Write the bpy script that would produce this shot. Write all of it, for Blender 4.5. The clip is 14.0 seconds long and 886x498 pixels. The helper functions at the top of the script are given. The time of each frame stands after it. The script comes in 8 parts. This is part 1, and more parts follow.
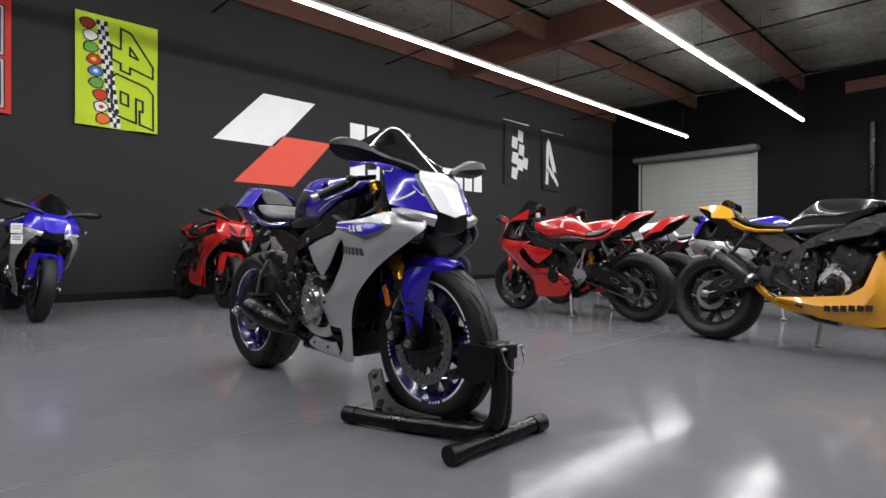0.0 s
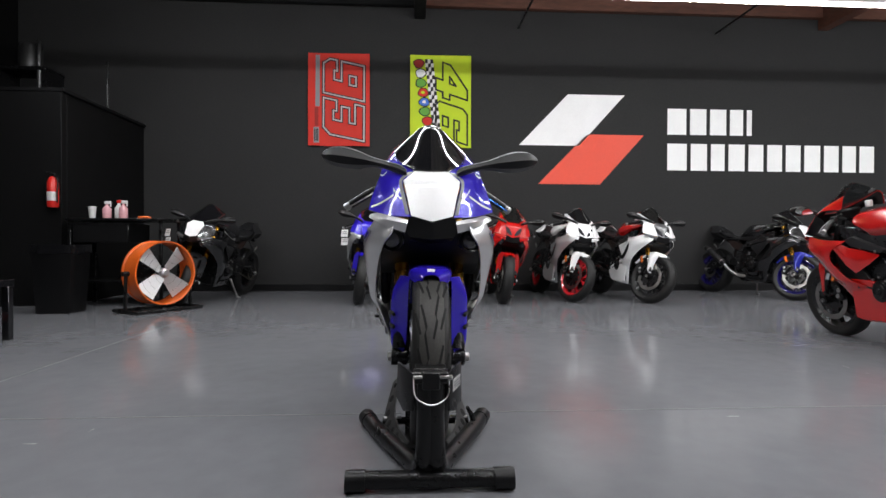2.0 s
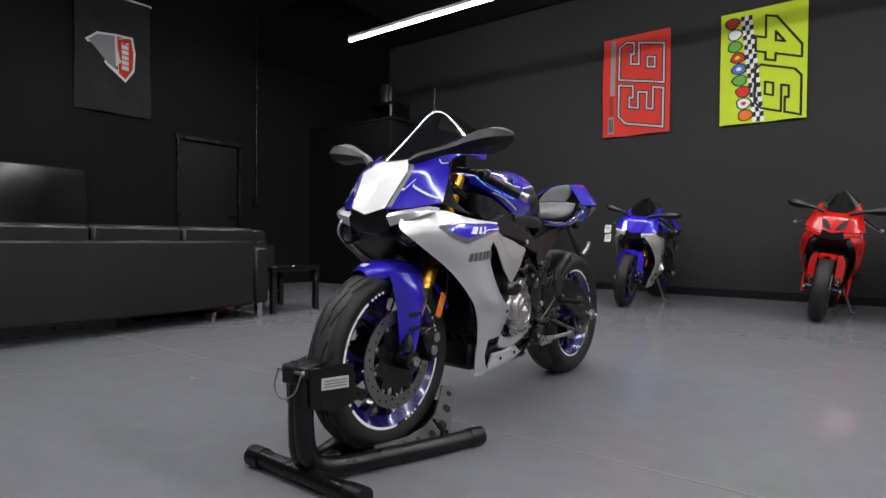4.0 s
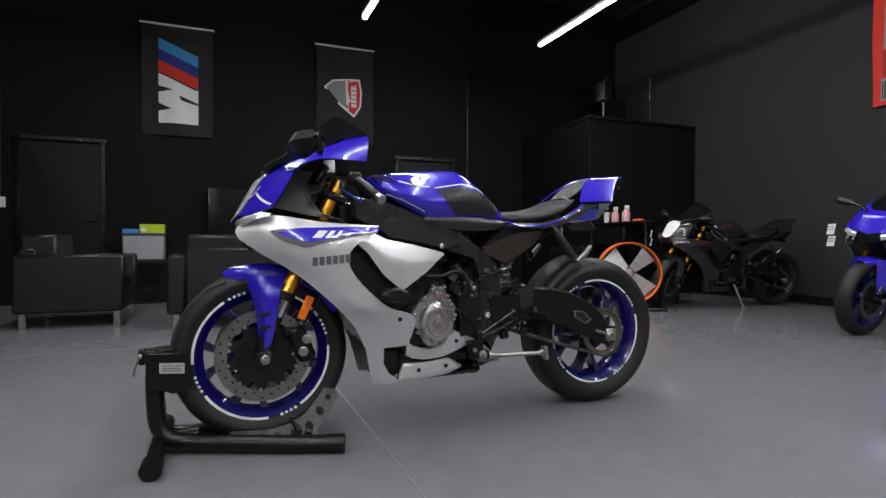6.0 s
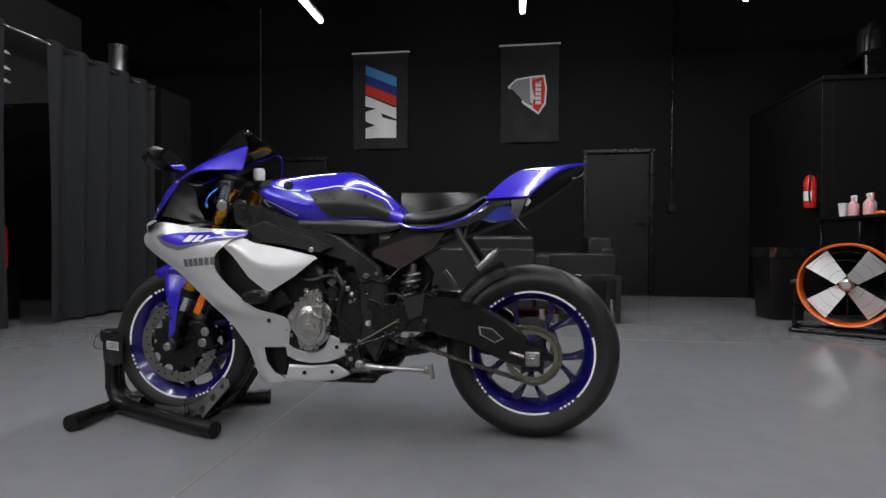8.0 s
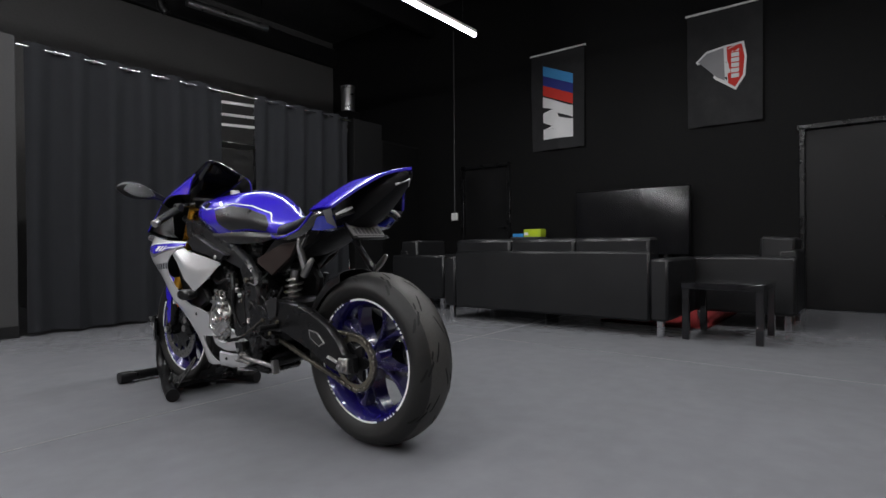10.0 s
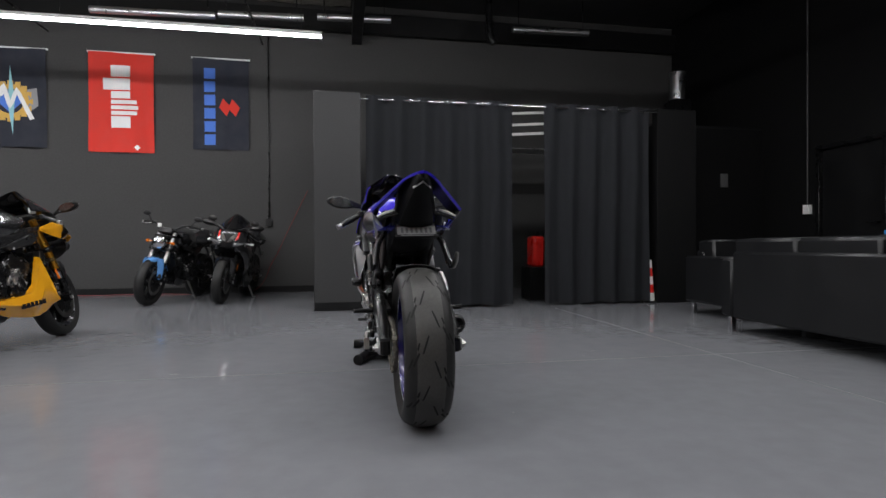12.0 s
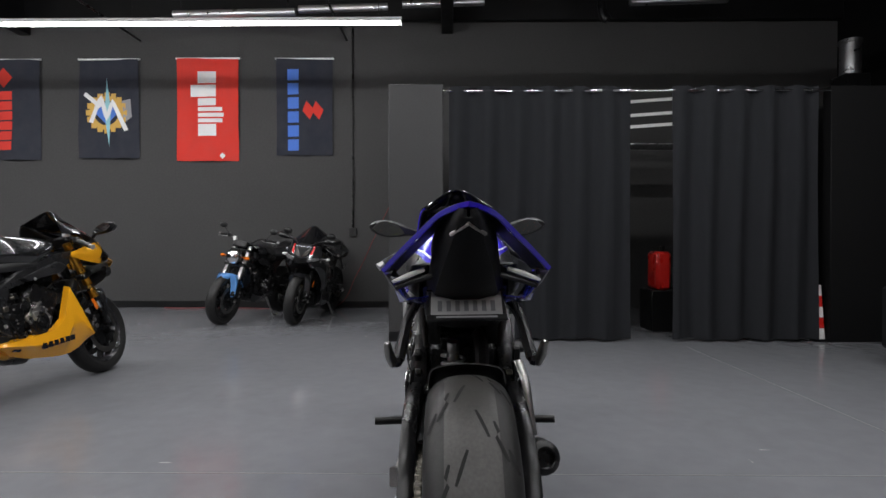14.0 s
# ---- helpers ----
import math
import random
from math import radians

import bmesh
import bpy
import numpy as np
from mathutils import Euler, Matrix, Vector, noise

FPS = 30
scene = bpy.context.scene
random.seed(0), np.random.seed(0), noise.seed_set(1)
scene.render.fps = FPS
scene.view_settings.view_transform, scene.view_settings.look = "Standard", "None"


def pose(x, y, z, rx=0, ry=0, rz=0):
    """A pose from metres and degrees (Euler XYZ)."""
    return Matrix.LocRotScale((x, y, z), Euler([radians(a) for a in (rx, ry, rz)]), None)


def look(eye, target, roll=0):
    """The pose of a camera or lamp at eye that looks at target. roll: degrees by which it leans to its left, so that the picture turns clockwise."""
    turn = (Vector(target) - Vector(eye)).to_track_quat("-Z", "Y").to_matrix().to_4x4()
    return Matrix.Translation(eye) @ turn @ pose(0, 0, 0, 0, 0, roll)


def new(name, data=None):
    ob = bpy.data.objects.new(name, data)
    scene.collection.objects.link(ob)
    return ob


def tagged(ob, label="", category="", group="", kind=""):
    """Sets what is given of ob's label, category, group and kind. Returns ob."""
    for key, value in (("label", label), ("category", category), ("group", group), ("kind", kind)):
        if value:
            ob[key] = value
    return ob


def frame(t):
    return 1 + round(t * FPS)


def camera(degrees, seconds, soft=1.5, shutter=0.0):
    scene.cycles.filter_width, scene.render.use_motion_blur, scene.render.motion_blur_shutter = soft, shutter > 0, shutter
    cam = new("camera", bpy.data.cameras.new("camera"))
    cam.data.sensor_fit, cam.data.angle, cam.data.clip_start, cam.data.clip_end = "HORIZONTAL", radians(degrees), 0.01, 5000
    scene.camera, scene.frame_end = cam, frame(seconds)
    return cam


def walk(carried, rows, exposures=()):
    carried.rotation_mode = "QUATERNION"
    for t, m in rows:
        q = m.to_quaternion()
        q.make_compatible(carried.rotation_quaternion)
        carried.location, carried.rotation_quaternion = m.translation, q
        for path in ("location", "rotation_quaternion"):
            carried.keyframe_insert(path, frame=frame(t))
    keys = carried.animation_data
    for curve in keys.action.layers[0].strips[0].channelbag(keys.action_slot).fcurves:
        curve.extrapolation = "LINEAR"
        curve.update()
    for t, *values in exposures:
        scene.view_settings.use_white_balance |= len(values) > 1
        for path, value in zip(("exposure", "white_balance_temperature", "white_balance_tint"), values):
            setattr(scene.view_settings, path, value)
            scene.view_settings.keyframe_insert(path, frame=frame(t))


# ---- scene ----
cam = camera(78.4, 14.0)
PATH = [
    (0, (0.209, 0.2, 0.674), (1.597, 1.64, 0.669), 0.2),
    (0.5, (0.527, 0.012, 0.667), (1.6, 1.7, 0.658), 0.1),
    (1, (0.879, -0.099, 0.689), (1.693, 1.728, 0.678), 0.2),
    (1.5, (1.212, -0.171, 0.707), (1.629, 1.785, 0.691), 0.2),
    (2, (1.565, -0.17, 0.712), (1.686, 1.827, 0.693), 0.2),
    (2.5, (1.913, -0.146, 0.727), (1.614, 1.831, 0.704), 0.4),
    (3, (2.286, -0.043, 0.719), (1.708, 1.871, 0.693), 0.3),
    (3.5, (2.604, 0.169, 0.707), (1.733, 1.969, 0.684), 0.3),
    (3.7, (2.704, 0.252, 0.71), (1.692, 1.977, 0.68), 0.4),
    (5.8, (3.634, 1.45, 0.704), (1.842, 2.337, 0.688), -0.0),
    (6, (3.679, 1.586, 0.703), (1.828, 2.342, 0.688), -0.0),
    (6.5, (3.74, 1.946, 0.703), (1.82, 2.504, 0.687), 0.1),
    (7, (3.756, 2.325, 0.712), (1.792, 2.701, 0.695), 0.0),
    (7.5, (3.743, 2.697, 0.71), (1.743, 2.679, 0.691), 0.2),
    (8, (3.719, 3.075, 0.726), (1.737, 2.804, 0.703), 0.2),
    (8.2, (3.699, 3.224, 0.726), (1.74, 2.821, 0.7), 0.2),
    (10.3, (2.929, 4.78, 0.75), (1.508, 3.372, 0.734), -0.5),
    (10.5, (2.814, 4.881, 0.746), (1.527, 3.35, 0.73), -0.5),
    (11, (2.501, 5.099, 0.736), (1.586, 3.321, 0.721), -0.4),
    (11.5, (2.17, 5.254, 0.736), (1.51, 3.366, 0.722), -0.4),
    (12, (1.945, 5.368, 0.734), (1.581, 3.401, 0.724), -0.2),
    (12.5, (1.861, 5.281, 0.734), (1.584, 3.3, 0.724), -0.1),
    (13, (1.782, 4.986, 0.787), (1.589, 2.996, 0.774), -0.0),
    (13.5, (1.718, 4.651, 0.866), (1.613, 2.654, 0.852), 0.1),
    (14, (1.678, 4.335, 0.942), (1.699, 2.335, 0.927), -0.0),
]
walk(cam, [(t, look(eye, target, roll)) for t, eye, target, roll in PATH], [(0.0, 0.03), (3.7, 0.08), (6.0, -0.07), (8.2, -0.07), (10.3, -0.10), (14.0, -0.12)])

# ---------------------------------------------------------------- world, light, exposure
world = bpy.data.worlds.new("world")
scene.world = world
world.use_nodes = True
world.node_tree.nodes["Background"].inputs[0].default_value = (0.02, 0.02, 0.022, 1)
world.node_tree.nodes["Background"].inputs[1].default_value = 0.2
scene.view_settings.exposure = 0.0
LED_POWER = 77.0


# ---------------------------------------------------------------- materials
def material(name, colour, rough=0.5, metal=0.0, vary=0.12, scale=3.0, fine=60.0, bump=0.05, coat=0.0, emit=0.0,
             rough_vary=0.08, spec=0.5, dirt=None, dirt_amount=0.0, stretch=(1, 1, 1)):
    m = bpy.data.materials.new(name)
    m.use_nodes = True
    nt = m.node_tree
    n, l = nt.nodes, nt.links
    b = n["Principled BSDF"]
    b.inputs["Roughness"].default_value = rough
    b.inputs["Metallic"].default_value = metal
    b.inputs["Specular IOR Level"].default_value = spec
    b.inputs["Coat Weight"].default_value = coat
    b.inputs["Coat Roughness"].default_value = 0.04
    b.inputs["Base Color"].default_value = (*colour, 1)
    if emit:
        b.inputs["Emission Color"].default_value = (*colour, 1)
        b.inputs["Emission Strength"].default_value = emit
        return m
    tc = n.new("ShaderNodeTexCoord")
    mp = n.new("ShaderNodeMapping")
    mp.inputs["Scale"].default_value = stretch
    l.new(tc.outputs["Object"], mp.inputs["Vector"])
    big = n.new("ShaderNodeTexNoise")
    big.inputs["Scale"].default_value = scale
    big.inputs["Detail"].default_value = 5
    big.inputs["Roughness"].default_value = 0.6
    small = n.new("ShaderNodeTexNoise")
    small.inputs["Scale"].default_value = fine
    small.inputs["Detail"].default_value = 3
    for t in (big, small):
        l.new(mp.outputs["Vector"], t.inputs["Vector"])
    add = n.new("ShaderNodeMath")
    add.operation = "ADD"
    l.new(big.outputs["Fac"], add.inputs[0])
    l.new(small.outputs["Fac"], add.inputs[1])
    ramp = n.new("ShaderNodeMapRange")
    ramp.inputs["From Min"].default_value, ramp.inputs["From Max"].default_value = 0.6, 1.4
    ramp.inputs["To Min"].default_value, ramp.inputs["To Max"].default_value = 1 - vary, 1 + vary
    l.new(add.outputs[0], ramp.inputs["Value"])
    mul = n.new("ShaderNodeVectorMath")
    mul.operation = "SCALE"
    mul.inputs[0].default_value = colour
    l.new(ramp.outputs["Result"], mul.inputs["Scale"])
    out = mul.outputs[0]
    if dirt:
        speck = n.new("ShaderNodeTexNoise")
        speck.inputs["Scale"].default_value = scale * 2.3
        speck.inputs["Detail"].default_value = 8
        speck.inputs["Roughness"].default_value = 0.75
        l.new(mp.outputs["Vector"], speck.inputs["Vector"])
        cut = n.new("ShaderNodeMapRange")
        cut.inputs["From Min"].default_value, cut.inputs["From Max"].default_value = 0.56, 0.72
        cut.inputs["To Max"].default_value = dirt_amount
        l.new(speck.outputs["Fac"], cut.inputs["Value"])
        mix = n.new("ShaderNodeMix")
        mix.data_type = "RGBA"
        l.new(cut.outputs["Result"], mix.inputs["Factor"])
        l.new(out, mix.inputs[6])
        mix.inputs[7].default_value = (*dirt, 1)
        out = mix.outputs[2]
    l.new(out, b.inputs["Base Color"])
    rr = n.new("ShaderNodeMapRange")
    rr.inputs["From Min"].default_value, rr.inputs["From Max"].default_value = 0.3, 0.7
    rr.inputs["To Min"].default_value, rr.inputs["To Max"].default_value = max(0.02, rough - rough_vary), min(1, rough + rough_vary)
    l.new(big.outputs["Fac"], rr.inputs["Value"])
    l.new(rr.outputs["Result"], b.inputs["Roughness"])
    if bump:
        bp = n.new("ShaderNodeBump")
        bp.inputs["Strength"].default_value = bump
        bp.inputs["Distance"].default_value = 0.004
        l.new(add.outputs[0], bp.inputs["Height"])
        l.new(bp.outputs["Normal"], b.inputs["Normal"])
    return m


def floor_material():
    """Grey epoxy paint: glossy patches in a duller coat, faint ripples, pale chips and scratches."""
    m = material("floor_epoxy", (0.160, 0.163, 0.174), 0.2, 0, 0.09, 1.3, 9.0, 0.0, 0.0, spec=0.10, rough_vary=0.04)
    nt = m.node_tree
    n, l = nt.nodes, nt.links
    b = n["Principled BSDF"]
    tc = n.new("ShaderNodeTexCoord")

    def noise(scale, detail=2.0, stretch=(1, 1, 1), turn=0.0):
        mp = n.new("ShaderNodeMapping")
        mp.inputs["Scale"].default_value = stretch
        mp.inputs["Rotation"].default_value = (0, 0, turn)
        l.new(tc.outputs["Object"], mp.inputs["Vector"])
        t = n.new("ShaderNodeTexNoise")
        t.inputs["Scale"].default_value = scale
        t.inputs["Detail"].default_value = detail
        l.new(mp.outputs["Vector"], t.inputs["Vector"])
        return t.outputs["Fac"], mp

    def ranged(v, a, c, d, e):
        r = n.new("ShaderNodeMapRange")
        for k, x in (("From Min", a), ("From Max", c), ("To Min", d), ("To Max", e)):
            r.inputs[k].default_value = x
        l.new(v, r.inputs["Value"])
        return r.outputs["Result"]

    def maths(op, v, w):
        k = n.new("ShaderNodeMath")
        k.operation = op
        for i, x in enumerate((v, w)):
            if isinstance(x, (int, float)):
                k.inputs[i].default_value = x
            else:
                l.new(x, k.inputs[i])
        return k.outputs[0]

    # gloss: a worn coat with slicker patches
    patch, _ = noise(1.15, 4.0)
    streak, _ = noise(5.0, 3.0, (1.0, 0.35, 1.0), 0.5)
    rough = maths("ADD", ranged(patch, 0.42, 0.60, 0.155, 0.10), ranged(streak, 0.35, 0.65, -0.02, 0.02))
    l.new(rough, b.inputs["Roughness"])
    # ripples of the rolled coat
    wave, _ = noise(7.0, 2.0)
    fine, _ = noise(46.0, 2.0)
    bp = n.new("ShaderNodeBump")
    bp.inputs["Strength"].default_value = 0.22
    bp.inputs["Distance"].default_value = 0.006
    l.new(maths("ADD", wave, maths("MULTIPLY", fine, 0.24)), bp.inputs["Height"])
    l.new(bp.outputs["Normal"], b.inputs["Normal"])
    # chips and short scratches
    out = b.inputs["Base Color"].links[0].from_socket
    for scale, stretch, turn, cut, tint in ((1.7, (1, 1, 1), 0.0, 0.020, 0.62), (0.9, (1.0, 5.0, 1), 0.45, 0.030, 0.42), (0.8, (5.5, 1.0, 1), -0.25, 0.026, 0.40), (1.3, (1, 1, 1), 0.9, 0.022, 0.045)):
        mp = n.new("ShaderNodeMapping")
        mp.inputs["Scale"].default_value = stretch
        mp.inputs["Rotation"].default_value = (0, 0, turn)
        l.new(tc.outputs["Object"], mp.inputs["Vector"])
        vo = n.new("ShaderNodeTexVoronoi")
        vo.inputs["Scale"].default_value = scale
        l.new(mp.outputs["Vector"], vo.inputs["Vector"])
        wob, _ = noise(60.0, 2.0)
        d = maths("ADD", vo.outputs["Distance"], maths("MULTIPLY", maths("SUBTRACT", wob, 0.5), 0.05))
        mix = n.new("ShaderNodeMix")
        mix.data_type = "RGBA"
        mix.inputs[7].default_value = (tint, tint, tint * 0.98, 1)
        l.new(ranged(d, cut * 0.4, cut, 0.75, 0.0), mix.inputs["Factor"])
        l.new(out, mix.inputs[6])
        out = mix.outputs[2]
    l.new(out, b.inputs["Base Color"])
    return m


FLOOR = floor_material()
WALL = material("charcoal_wall_paint", (0.0315, 0.0313, 0.0315), 0.7, 0, 0.14, 0.7, 40, 0.06, spec=0.10, dirt=(0.042, 0.041, 0.040), dirt_amount=0.25)
# lighter copy of WALL: stronger light on the south wall put into its colour
WALLSOUTH = material("charcoal_wall_paint_lit", (0.056, 0.0555, 0.055), 0.7, 0, 0.14, 0.7, 40, 0.06, spec=0.12, dirt=(0.058, 0.057, 0.055), dirt_amount=0.25)
BLACKWALL = material("black_wall_paint", (0.0066, 0.0066, 0.0068), 0.62, 0, 0.14, 0.7, 40, 0.06, spec=0.10)
TRIM = material("black_trim_paint", (0.006, 0.006, 0.0064), 0.45, spec=0.25)
DARKPANEL = material("dark_grey_panel", (0.035, 0.035, 0.0355), 0.6, bump=0.1, spec=0.25)
INSUL = material("foil_insulation", (0.26, 0.245, 0.21), 0.42, 0.35, 0.5, 1.6, 11, 1.0, dirt=(0.05, 0.040, 0.030), dirt_amount=0.75)
TIMBER = material("red_brown_timber", (0.105, 0.040, 0.024), 0.65, 0, 0.4, 2.0, 26, 0.3, stretch=(0.25, 1, 1), dirt=(0.03, 0.018, 0.013), dirt_amount=0.6)
BLACKSTEEL = material("black_painted_steel", (0.005, 0.005, 0.0054), 0.30, 0.0, 0.2, 8, 120, 0.08, spec=0.35)
SILVER = material("bare_aluminium", (0.62, 0.62, 0.63), 0.32, 1.0, 0.12, 9, 90, 0.05)
FANBLADE = material("pale_fan_aluminium", (0.62, 0.62, 0.62), 0.5, 0.4, 0.08, 6, 60, 0.03)
CHROME = material("chrome", (0.75, 0.75, 0.76), 0.12, 1.0, 0.05, 6, 60, 0.0)
WHITEPAINT = material("white_wall_paint", (0.90, 0.90, 0.89), 0.6, 0, 0.06, 3, 70, 0.04)
REDPAINT = material("red_wall_paint", (0.80, 0.085, 0.045), 0.6, 0, 0.08, 3, 70, 0.04)
SHUTTER = material("pale_grey_shutter", (0.40, 0.405, 0.37), 0.6, 0, 0.08, 2, 50, 0.04)
LED = material("led_light", (0.965, 0.966, 0.985), emit=LED_POWER)
LEATHER = material("black_leather", (0.0074, 0.0076, 0.0084), 0.40, 0, 0.12, 6, 220, 0.2, spec=0.4, rough_vary=0.05)
CURTAIN = material("black_curtain_cloth", (0.0180, 0.0188, 0.0212), 0.9, 0, 0.15, 5, 400, 0.2, spec=0.1)
ORANGE = material("orange_enamel", (0.75, 0.13, 0.015), 0.35, 0, 0.1, 8, 60, 0.05, coat=0.3)
RED = material("red_enamel", (0.62, 0.02, 0.015), 0.3, 0, 0.08, 8, 60, 0.03, coat=0.4)
RUG = material("red_rug", (0.24, 0.012, 0.014), 0.95, 0, 0.2, 8, 300, 0.4)
BLACKPLASTIC = material("black_plastic", (0.0052, 0.0052, 0.0056), 0.38, 0, 0.18, 9, 180, 0.1, spec=0.32)
GLOSSBLACK = material("gloss_black", (0.008, 0.008, 0.009), 0.1, 0, 0.1, 5, 60, 0.0, coat=0.6)
SCREENGLASS = material("dark_screen_glass", (0.006, 0.006, 0.007), 0.11, 0, 0.05, 5, 60, 0.0, spec=0.5, rough_vary=0.02)
WHITEPLASTIC = material("white_plastic", (0.75, 0.75, 0.74), 0.45, 0, 0.06, 8, 90, 0.03)
PINK = material("pink_liquid_bottle", (0.66, 0.34, 0.37), 0.25, 0, 0.1, 12, 60, 0.0)
GREENPAINT = material("green_yellow_card", (0.45, 0.6, 0.03), 0.5)
BLUECARD = material("blue_card", (0.03, 0.25, 0.6), 0.5)


def cloth(name, c, v=0.1):
    return material(name, c, 0.8, 0, v, 5, 350, 0.15)


FL_RED = cloth("flag_red", (0.58, 0.03, 0.018))
FL_DRED = cloth("flag_dark_red", (0.30, 0.02, 0.015))
FL_ORANGE = cloth("flag_orange", (0.75, 0.16, 0.02))
FL_SILVER = cloth("flag_silver", (0.45, 0.42, 0.42))
FL_GREEN = cloth("flag_green", (0.12, 0.35, 0.05))
BINGREY = material("milky_bin_plastic", (0.30, 0.31, 0.33), 0.4)
GREYDARK = material("dark_grey_lid", (0.06, 0.06, 0.065), 0.5)
DULLSTEEL = material("dull_dark_duct_steel", (0.10, 0.10, 0.10), 0.45, 0.9, 0.2, 6, 60, 0.05)
HOSERED = material("faded_red_hose", (0.20, 0.02, 0.02), 0.6)
FL_YELLOW = cloth("flag_yellow", (0.48, 0.62, 0.02))
FL_BLACK = cloth("flag_black", (0.012, 0.012, 0.0135))
FL_NAVY = cloth("flag_navy", (0.012, 0.014, 0.024))
FL_WHITE = cloth("flag_white", (0.72, 0.72, 0.72))
FL_BLUE = cloth("flag_blue", (0.06, 0.16, 0.55))
FL_CYAN = cloth("flag_cyan", (0.05, 0.26, 0.55))
FL_DBLUE = cloth("flag_dark_blue", (0.02, 0.03, 0.20))
FL_GOLD = cloth("flag_gold", (0.55, 0.33, 0.07))
FL_TEAL = cloth("flag_teal", (0.25, 0.5, 0.55))
FL_GREY = cloth("flag_grey", (0.25, 0.25, 0.26))


# ---------------------------------------------------------------- mesh kit
class Shape:
    """Vertices and faces gathered piece by piece."""

    def __init__(self):
        self.v, self.f = [], []

    def add(self, verts, faces):
        k = len(self.v)
        self.v += [tuple(p) for p in verts]
        self.f += [tuple(k + i for i in f) for f in faces]
        return self

    def box(self, c, s, bev=0.0, m=None):
        hx, hy, hz = s[0] / 2, s[1] / 2, s[2] / 2
        b = min(bev, hx * 0.9, hy * 0.9, hz * 0.9)
        V, idx = [], {}
        for sx in (-1, 1):
            for sy in (-1, 1):
                for sz in (-1, 1):
                    for a in range(3) if b else (0,):
                        p = [sx * hx, sy * hy, sz * hz]
                        for k, sg in enumerate((sx, sy, sz)):
                            if b and k != a:
                                p[k] -= sg * b
                        idx[sx, sy, sz, a] = len(V)
                        V.append(Vector(p))
        F = []
        if b:
            for a in range(3):
                o = [k for k in range(3) if k != a]
                for sg in (-1, 1):
                    q = []
                    for s1, s2 in ((-1, -1), (1, -1), (1, 1), (-1, 1)):
                        key = [0, 0, 0]
                        key[a], key[o[0]], key[o[1]] = sg, s1, s2
                        q.append(idx[(*key, a)])
                    F.append(q if (sg > 0) == (a != 1) else q[::-1])
            for a in range(3):
                o = [k for k in range(3) if k != a]
                for s1 in (-1, 1):
                    for s2 in (-1, 1):
                        q = []
                        for sg, w in ((-1, o[0]), (1, o[0]), (1, o[1]), (-1, o[1])):
                            key = [0, 0, 0]
                            key[a], key[o[0]], key[o[1]] = sg, s1, s2
                            q.append(idx[(*key, w)])
                        F.append(q)
            for sx in (-1, 1):
                for sy in (-1, 1):
                    for sz in (-1, 1):
                        F.append([idx[sx, sy, sz, a] for a in range(3)])
        else:
            g = lambda x, y, z: idx[x, y, z, 0]
            F = [[g(-1, -1, -1), g(-1, 1, -1), g(1, 1, -1), g(1, -1, -1)], [g(-1, -1, 1), g(1, -1, 1), g(1, 1, 1), g(-1, 1, 1)],
                 [g(-1, -1, -1), g(1, -1, -1), g(1, -1, 1), g(-1, -1, 1)], [g(-1, 1, -1), g(-1, 1, 1), g(1, 1, 1), g(1, 1, -1)],
                 [g(-1, -1, -1), g(-1, -1, 1), g(-1, 1, 1), g(-1, 1, -1)], [g(1, -1, -1), g(1, 1, -1), g(1, 1, 1), g(1, -1, 1)]]
        mm = m or Matrix()
        return self.add([mm @ p + Vector(c) if m is None else Matrix.Translation(c) @ mm @ p for p in V], F)

    def tube(self, pts, r, n=10, caps=True, closed=False, flat=1.0):
        pts = [Vector(p) for p in pts]
        rs = r if isinstance(r, (list, tuple)) else [r] * len(pts)
        V, N = [], len(pts)
        up = None
        for i, p in enumerate(pts):
            if closed:
                d = pts[(i + 1) % N] - pts[i - 1]
            else:
                d = pts[min(i + 1, N - 1)] - pts[max(i - 1, 0)]
            d.normalize()
            if up is None:
                up = Vector((0, 0, 1)) if abs(d.z) < 0.9 else Vector((0, 1, 0))
            sx = d.cross(up).normalized()
            up = sx.cross(d).normalized()
            for k in range(n):
                a = 2 * math.pi * k / n
                V.append(p + sx * (math.cos(a) * rs[i]) + up * (math.sin(a) * rs[i] * flat))
        F = []
        for i in range(N if closed else N - 1):
            j = (i + 1) % N
            for k in range(n):
                F.append((i * n + k, i * n + (k + 1) % n, j * n + (k + 1) % n, j * n + k))
        if caps and not closed:
            F += [tuple(range(n))[::-1], tuple((N - 1) * n + k for k in range(n))]
        return self.add(V, F)

    def lathe(self, prof, o=(0, 0, 0), axis="y", n=32, a0=0.0, a1=2 * math.pi, loop=False):
        """prof: (radius, height along the axis) pairs."""
        o = Vector(o)
        full = abs(a1 - a0 - 2 * math.pi) < 1e-6
        N = n if full else n + 1
        V, P = [], len(prof)
        for i in range(N):
            a = a0 + (a1 - a0) * i / n
            c, s = math.cos(a), math.sin(a)
            for r, h in prof:
                V.append(o + Vector({"y": (r * c, h, r * s), "x": (h, r * c, r * s), "z": (r * c, r * s, h)}[axis]))
        F = []
        for i in range(n):
            j = (i + 1) % N
            for k in range(P if loop else P - 1):
                q = (k + 1) % P
                F.append((i * P + k, i * P + q, j * P + q, j * P + k))
        return self.add(V, F)

    def cyl(self, p0, p1, r, n=16, r1=None):
        return self.tube([p0, p1], [r, r if r1 is None else r1], n)

